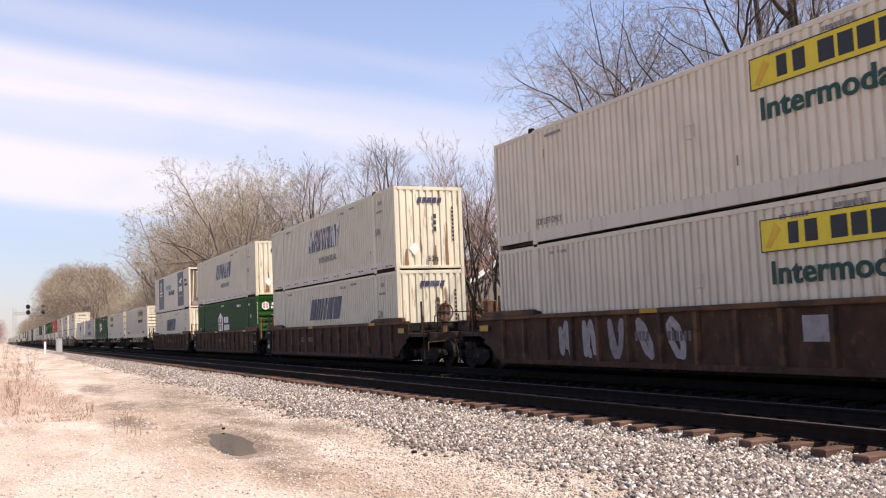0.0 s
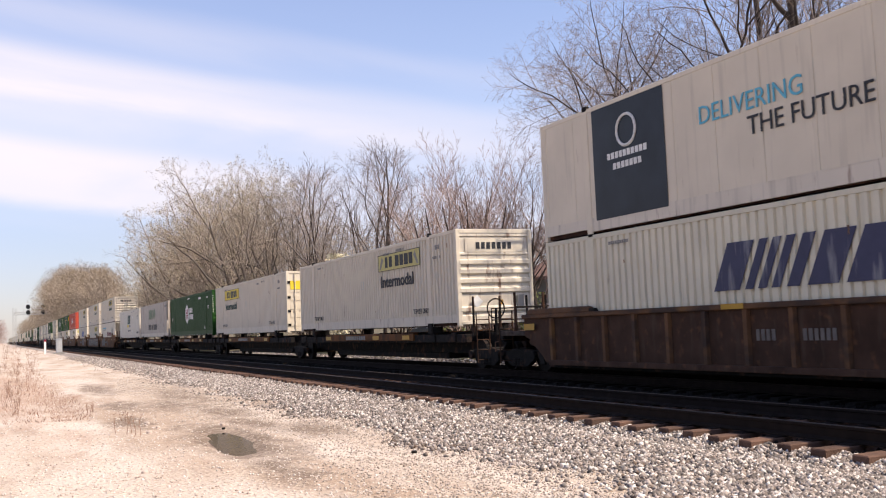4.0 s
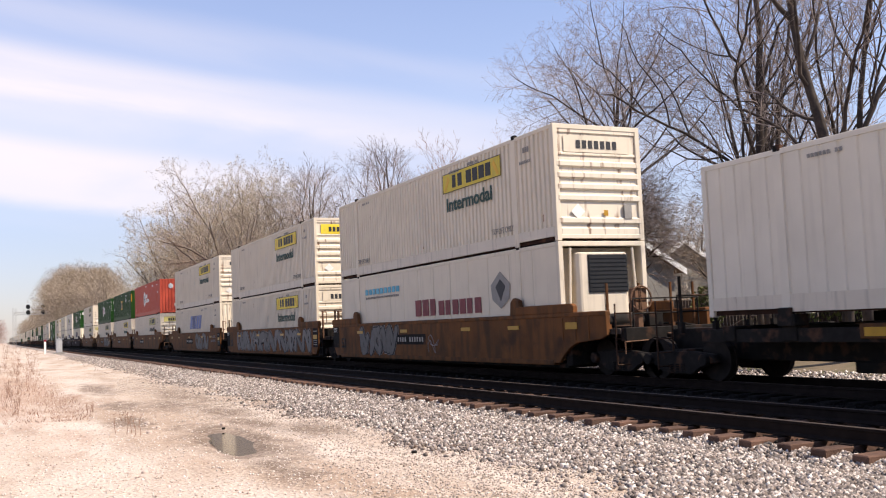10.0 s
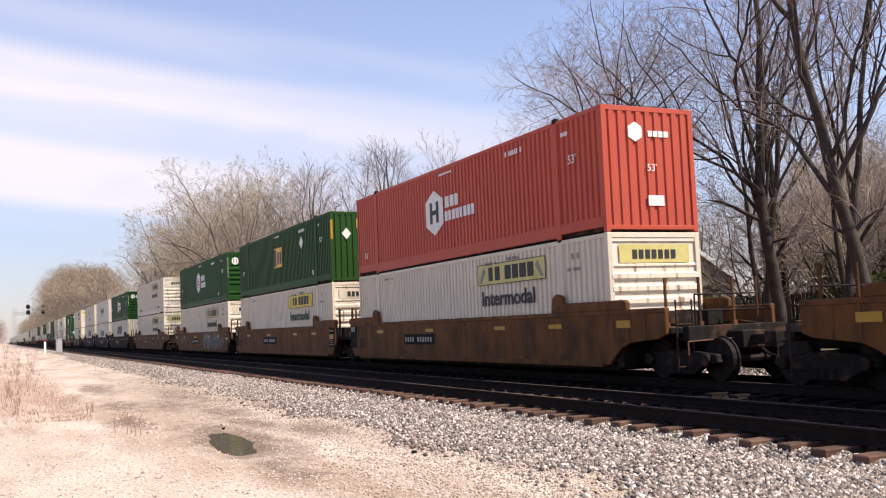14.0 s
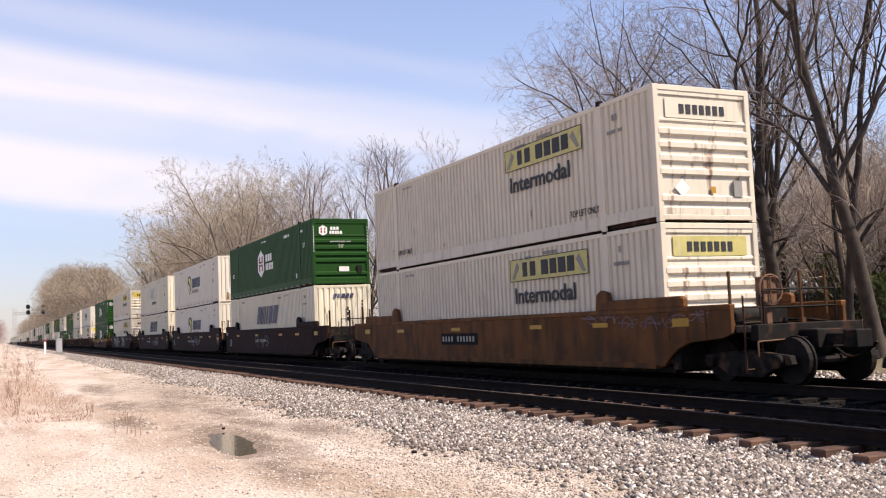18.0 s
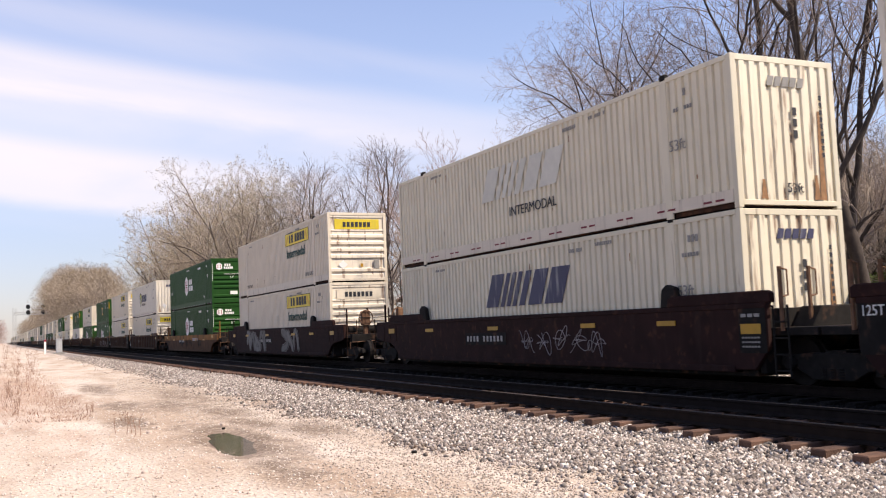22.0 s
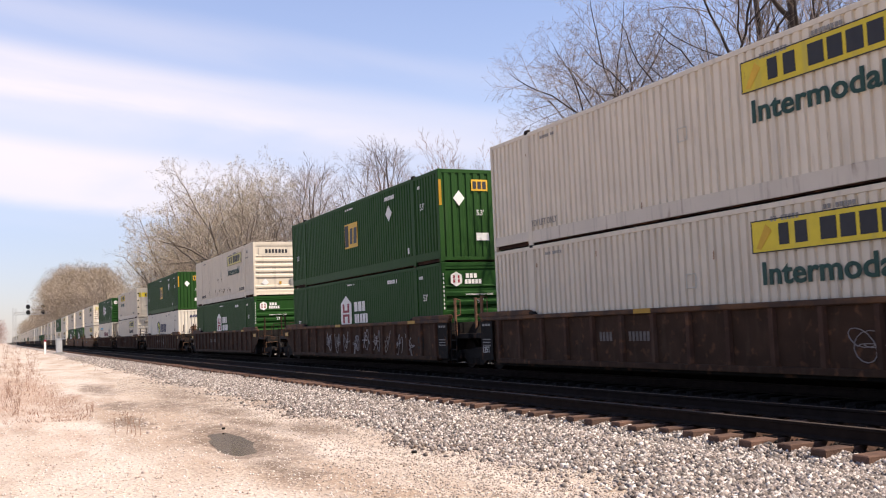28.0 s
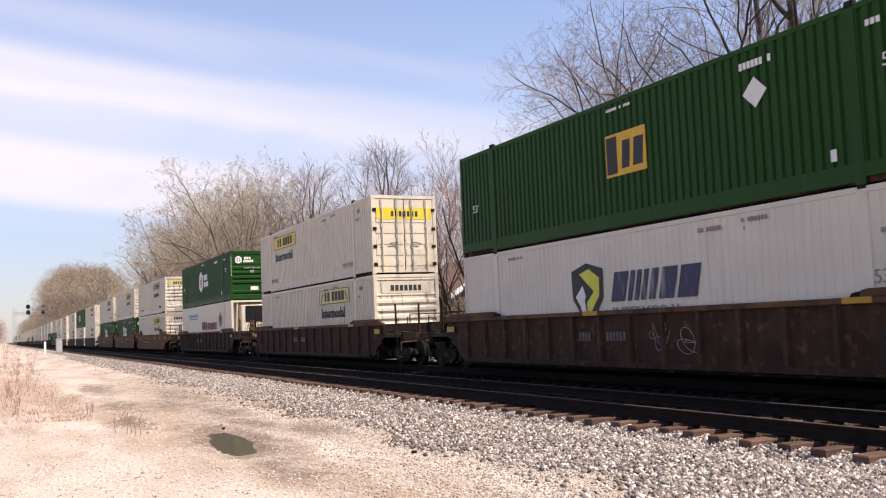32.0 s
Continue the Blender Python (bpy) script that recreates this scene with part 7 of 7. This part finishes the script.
def house(x, y, turn, w, d, eaves, ridge, wall, roof, label, dormer=False):
    root = thing("house", label, "house")
    t = 0.2
    s = Shape().box(-w / 2, w / 2, -d / 2, -d / 2 + t, 0, eaves).box(-w / 2, w / 2, d / 2 - t, d / 2, 0, eaves).box(-w / 2, -w / 2 + t, -d / 2 + t, d / 2 - t, 0, eaves).box(w / 2 - t, w / 2, -d / 2 + t, d / 2 - t, 0, eaves)
    for q in (-1, 1):
        s.prism([(-d / 2, eaves), (d / 2, eaves), (0, ridge)], "x", q * w / 2 - t / 2 * q - 0.1, q * w / 2 - t / 2 * q + 0.1)
    part("wall", s, wall, root)
    k = (ridge - eaves) / (d / 2)
    for q in (-1, 1):
        e = d / 2 + 0.5
        o = [(q * e, eaves - 0.5 * k), (0, ridge), (0, ridge + 0.22), (q * e, eaves - 0.5 * k + 0.22)]
        part("roof", Shape().prism(o, "x", -w / 2 - 0.5, w / 2 + 0.5), roof, root)
        for r in (-1, 1):
            f = [(q * e, eaves - 0.5 * k - 0.12), (0, ridge - 0.12), (0, ridge + 0.23), (q * e, eaves - 0.5 * k + 0.23)]
            part("bargeboard", Shape().prism(f, "x", r * (w / 2 + 0.5), r * (w / 2 + 0.56)), SIDING, root, "white bargeboard")
    n = max(2, int(w // 2.6))
    for i in range(n):
        c = -w / 2 + w * (i + 0.5) / n
        for q in (-1, 1):
            win = part("window", Shape().box(c - 0.55, c + 0.55, q * d / 2 - 0.03, q * d / 2 + 0.03, 1.0, 2.2), SIDING, root, "white-framed window")
            for z in (1.06, 1.63):
                part("pane", Shape().box(c - 0.48, c + 0.48, q * d / 2 - 0.04, q * d / 2 + 0.04, z, z + 0.5), PANE, win)
    if dormer:
        part("dormer", Shape().box(-1.9, 1.9, -d / 2 - 0.1, 0, eaves, eaves + 1.5).prism([(-d / 2 - 0.5, eaves + 1.5), (0.5, ridge + 0.35), (0.5, ridge + 0.5), (-d / 2 - 0.5, eaves + 1.65)], "x", -2.3, 2.3), SIDING, root, "white glazed dormer")
        for i in range(4):
            part("pane", Shape().box(-1.7 + i * 0.9, -1.0 + i * 0.9, -d / 2 - 0.13, -d / 2 - 0.08, eaves + 0.35, eaves + 1.3), PANE, root)
    root.matrix_world = pose(x, y, ground_height(x, y) - 0.3, 0, 0, turn)


house(32.7, 47.9, 90, 7.2, 5.6, 3.9, 5.5, GREYWALL, SHINGLE2, "low grey house with brown shingle roof and white bargeboards")
house(43.5, 58.0, 90, 9, 9, 3.6, 6.3, GREYWALL, SHINGLE, "grey house with white glazed dormer", True)
house(29.5, 58.0, 90, 8, 7, 3.2, 5.4, GREYWALL, SHINGLE2, "low house with brown shingle roof behind the brush")


def build_fence():
    root = thing("fence", "dark weathered board fence behind the trees", "fence")
    board = Shape().box(-0.07, 0.07, -0.012, 0.012, 0, 1.55).mesh("board", FENCE)
    post = Shape().box(-0.06, 0.06, -0.06, 0.06, 0, 1.7).mesh("post", FENCE)
    a, b = Vector((28.5, 39.0)), Vector((31.5, 24.0))
    n = 88
    turn = math.atan2(b.y - a.y, b.x - a.x)
    g = random.Random(2)
    for i in range(n):
        p = a.lerp(b, i / n)
        ob = put("board", board, root, (p.x, p.y, ground_height(p.x, p.y) + g.uniform(0, 0.06)))
        ob.rotation_euler = (0, 0, turn)
        if i % 12 == 0:
            put("post", post, root, (p.x + 0.1, p.y, ground_height(p.x, p.y)))
    m = math.degrees(turn)
    for z in (0.4, 1.2):
        s = Shape().rod((a.x + 0.05, a.y, z + 0.85), (b.x + 0.05, b.y, z + 0.85), 0.04, 4)
        part("fence_rail", s, FENCE, root)


build_fence()
GALV = surface("galvanised_steel", (0.42, 0.42, 0.42), 0.5, 0.3, var=0.1, bump=0)
pole = thing("utility_pole", "old grey wooden utility pole", "pole")
part("pole", Shape().rod((0, 0, -0.2), (0, 0, 6.3), 0.15, 10, 0.12), surface("grey_pole_wood", (0.17, 0.15, 0.14), 0.9, var=0.25, stretch=(6, 6, 0.4), stain=(0.1, 0.09, 0.08), amount=0.6), pole)
pole.location = (20.6, 29.6, 0.5)


# ---- lineside ----
def build_signal():
    root = thing("signal_gantry", "tall steel cantilever signal with two dark signal heads", "signal")
    s = Shape()
    for x in (4.3, 5.3):
        for y in (-0.5, 0.5):
            s.rod((x, y, 0), (x, y, 13.0), 0.07, 5)
    for k in range(9):
        z = 0.5 + 1.4 * k
        s.rod((4.3, -0.5, z), (5.3, -0.5, z + 1.4), 0.05, 4).rod((5.3, 0.5, z), (4.3, 0.5, z + 1.4), 0.05, 4)
    part("mast", s, GALV, root)
    t = Shape()
    for y in (-0.5, 0.5):
        for z in (10.8, 11.6):
            t.rod((4.3, y, z), (15.6, y, z), 0.08, 5)
    for k in range(11):
        t.rod((4.4 + k, -0.5, 10.8), (5.4 + k, -0.5, 11.6), 0.05, 4).rod((4.4 + k, 0.5, 11.6), (5.4 + k, 0.5, 10.8), 0.05, 4)
    part("arm", t, GALV, root)
    rail = Shape()
    for k in range(8):
        rail.rod((7.6 + k * 1.1, 0, 11.6), (7.6 + k * 1.1, 0, 12.7), 0.04, 4)
    rail.rod((7.6, 0, 12.7), (15.3, 0, 12.7), 0.04, 4)
    part("walkway_rail", rail, GALV, root)
    for x in (9.0, 13.7):
        for z in (11.5, 13.4):
            head = Shape().prism([(x + 0.72 * math.cos(math.tau * (k + 0.5) / 8), z + 0.80 * math.sin(math.tau * (k + 0.5) / 8)) for k in range(8)], "y", -0.75, -0.6)
            h = part("signal_head", head, GRILLE, root, "black signal head")
            for dx, dz in ((-0.27, -0.2), (0.27, -0.2), (0, 0.3)):
                part("lamp_hood", Shape().rod((x + dx, -1.05, z + dz), (x + dx, -0.75, z + dz), 0.2, 8), GRILLE, h)
        part("head_pole", Shape().rod((x, -0.55, 10.4), (x, -0.55, 14.4), 0.07, 5), GALV, root)
    root.location = (0, 352, 0)


build_signal()
cab = thing("relay_cabinet", "silver lineside equipment cabinet on a stone pad", "cabinet")
part("body", Shape().box(-0.34, 0.34, -0.5, 0.5, 0.15, 1.70), GALV, cab, "", 0.02)
part("roof", Shape().prism([(-0.40, 1.70), (0.40, 1.70), (0.40, 1.76), (0, 1.86), (-0.40, 1.76)], "y", -0.58, 0.58), GALV, cab)
part("door", Shape().box(-0.30, 0.30, -0.53, -0.50, 0.25, 1.62), GALV, cab)
part("plinth", Shape().box(-0.6, 0.6, -0.7, 0.7, 0, 0.15), FADED, cab)
cab.location = (6.6, 124.6, 0.06)
post = thing("marker_post", "short white marker post with red cap beside the cabinet", "post")
part("post", Shape().box(-0.12, 0.12, -0.08, 0.08, 0, 1.5), CHALK, post)
part("cap", Shape().box(-0.13, 0.13, -0.09, 0.09, 1.5, 1.75), REDMARK, post, "red cap")
post.location = (5.1, 126.0, 0.05)


def weed(x, y, h, n, seed, name="weed"):
    g = random.Random(seed)
    root = thing(name, "dry brown weed stalks in the gravel", "weed", "dry weeds on the lot")
    s = Shape()
    for i in range(n):
        a = g.uniform(0, math.tau)
        p = Vector((g.gauss(0, 0.08), g.gauss(0, 0.08), 0))
        d = Vector((math.cos(a) * 0.22, math.sin(a) * 0.22, 1)).normalized()
        for k in range(4):
            q = p + d * h * g.uniform(0.18, 0.28)
            s.rod(p, q, 0.006 - 0.001 * k, 4, cap=False)
            if k > 0:
                for _ in range(3):
                    e = q + Vector((g.gauss(0, 0.09), g.gauss(0, 0.09), g.uniform(0.02, 0.12))) * h
                    s.rod(q, e, 0.004, 3, 0.001, False)
            p, d = q, (d + Vector((g.gauss(0, 0.15), g.gauss(0, 0.15), 0))).normalized()
    part("stalks", s, STRAW, root)
    root.location = (x, y, ground_height(x, y) - 0.01)


for i, (x, y, h, n) in enumerate(((0.35, 24.0, 0.75, 7), (0.15, 27.0, 0.5, 6), (1.95, 16.6, 0.42, 2), (1.86, 17.2, 0.38, 3), (0.9, 34.0, 0.9, 6), (1.15, 46.0, 1.3, 6), (0.8, 50.0, 1.5, 7), (0.2, 31.0, 0.5, 8),
                                 (-0.2, 36, 0.8, 8), (0.6, 40, 0.7, 8), (1.5, 52, 1.2, 6), (0.3, 58, 1.4, 8), (1.3, 28.0, 0.3, 6), (1.9, 23.0, 0.25, 6), (2.3, 20.0, 0.22, 5))):
    weed(x, y, h, n, 60 + i)


def build_turf():
    """Low dry grass on the bank, far too much to count."""
    g, s = random.Random(77), Shape()
    for i in range(2200):
        y = 21 + 60 * g.random() ** 1.4
        x = 1.9 - abs(g.gauss(0, 1.5)) + 0.4 * noise.noise((y * 0.3, 0, 0))
        z = ground_height(x, y)
        h = g.uniform(0.03, 0.10)
        a = g.uniform(0, math.tau)
        k = len(s.v)
        s.v += [(x - 0.006, y, z), (x + 0.006, y, z), (x + math.cos(a) * h * 0.6, y + math.sin(a) * h * 0.6, z + h)]
        s.f.append((k, k + 1, k + 2))
    tagged(new("dry_grass", s.mesh("dry_grass", STRAW)), "sparse dry reddish grass on the bank", "grass", kind="stuff")


build_turf()
for i, (x, y, r) in enumerate(((3.55, 16.9, 0.035), (3.62, 17.3, 0.05), (2.55, 19.0, 0.05), (2.6, 18.0, 0.05), (2.35, 17.2, 0.06), (4.9, 11.6, 0.05), (1.6, 12.2, 0.05), (0.9, 13.0, 0.03))):
    g = random.Random(i)
    s = Shape()
    pts = [(g.uniform(0.7, 1.1) * r * math.cos(math.tau * k / 7), g.uniform(0.7, 1.1) * r * math.sin(math.tau * k / 7)) for k in range(7)]
    s.prism(pts, "z", -0.02, r * 0.8)
    ob = new("rock", s.mesh("rock", PALE_STONES if i % 5 else SHADE_DARK, r * 0.25))
    ob.location = (x, y, ground_height(x, y))
    tagged(ob, "single loose pale rock by the puddle" if i % 5 else "single loose dark rock on the lot", "rock")


def motions():
    """The whole train rolls past at an even speed."""
    for ob, y, z in TRAIN:
        walk(ob, [(0, pose(TRAIN_X, y + SPEED * 16, z)), (32, pose(TRAIN_X, y - SPEED * 16, z))])


motions()
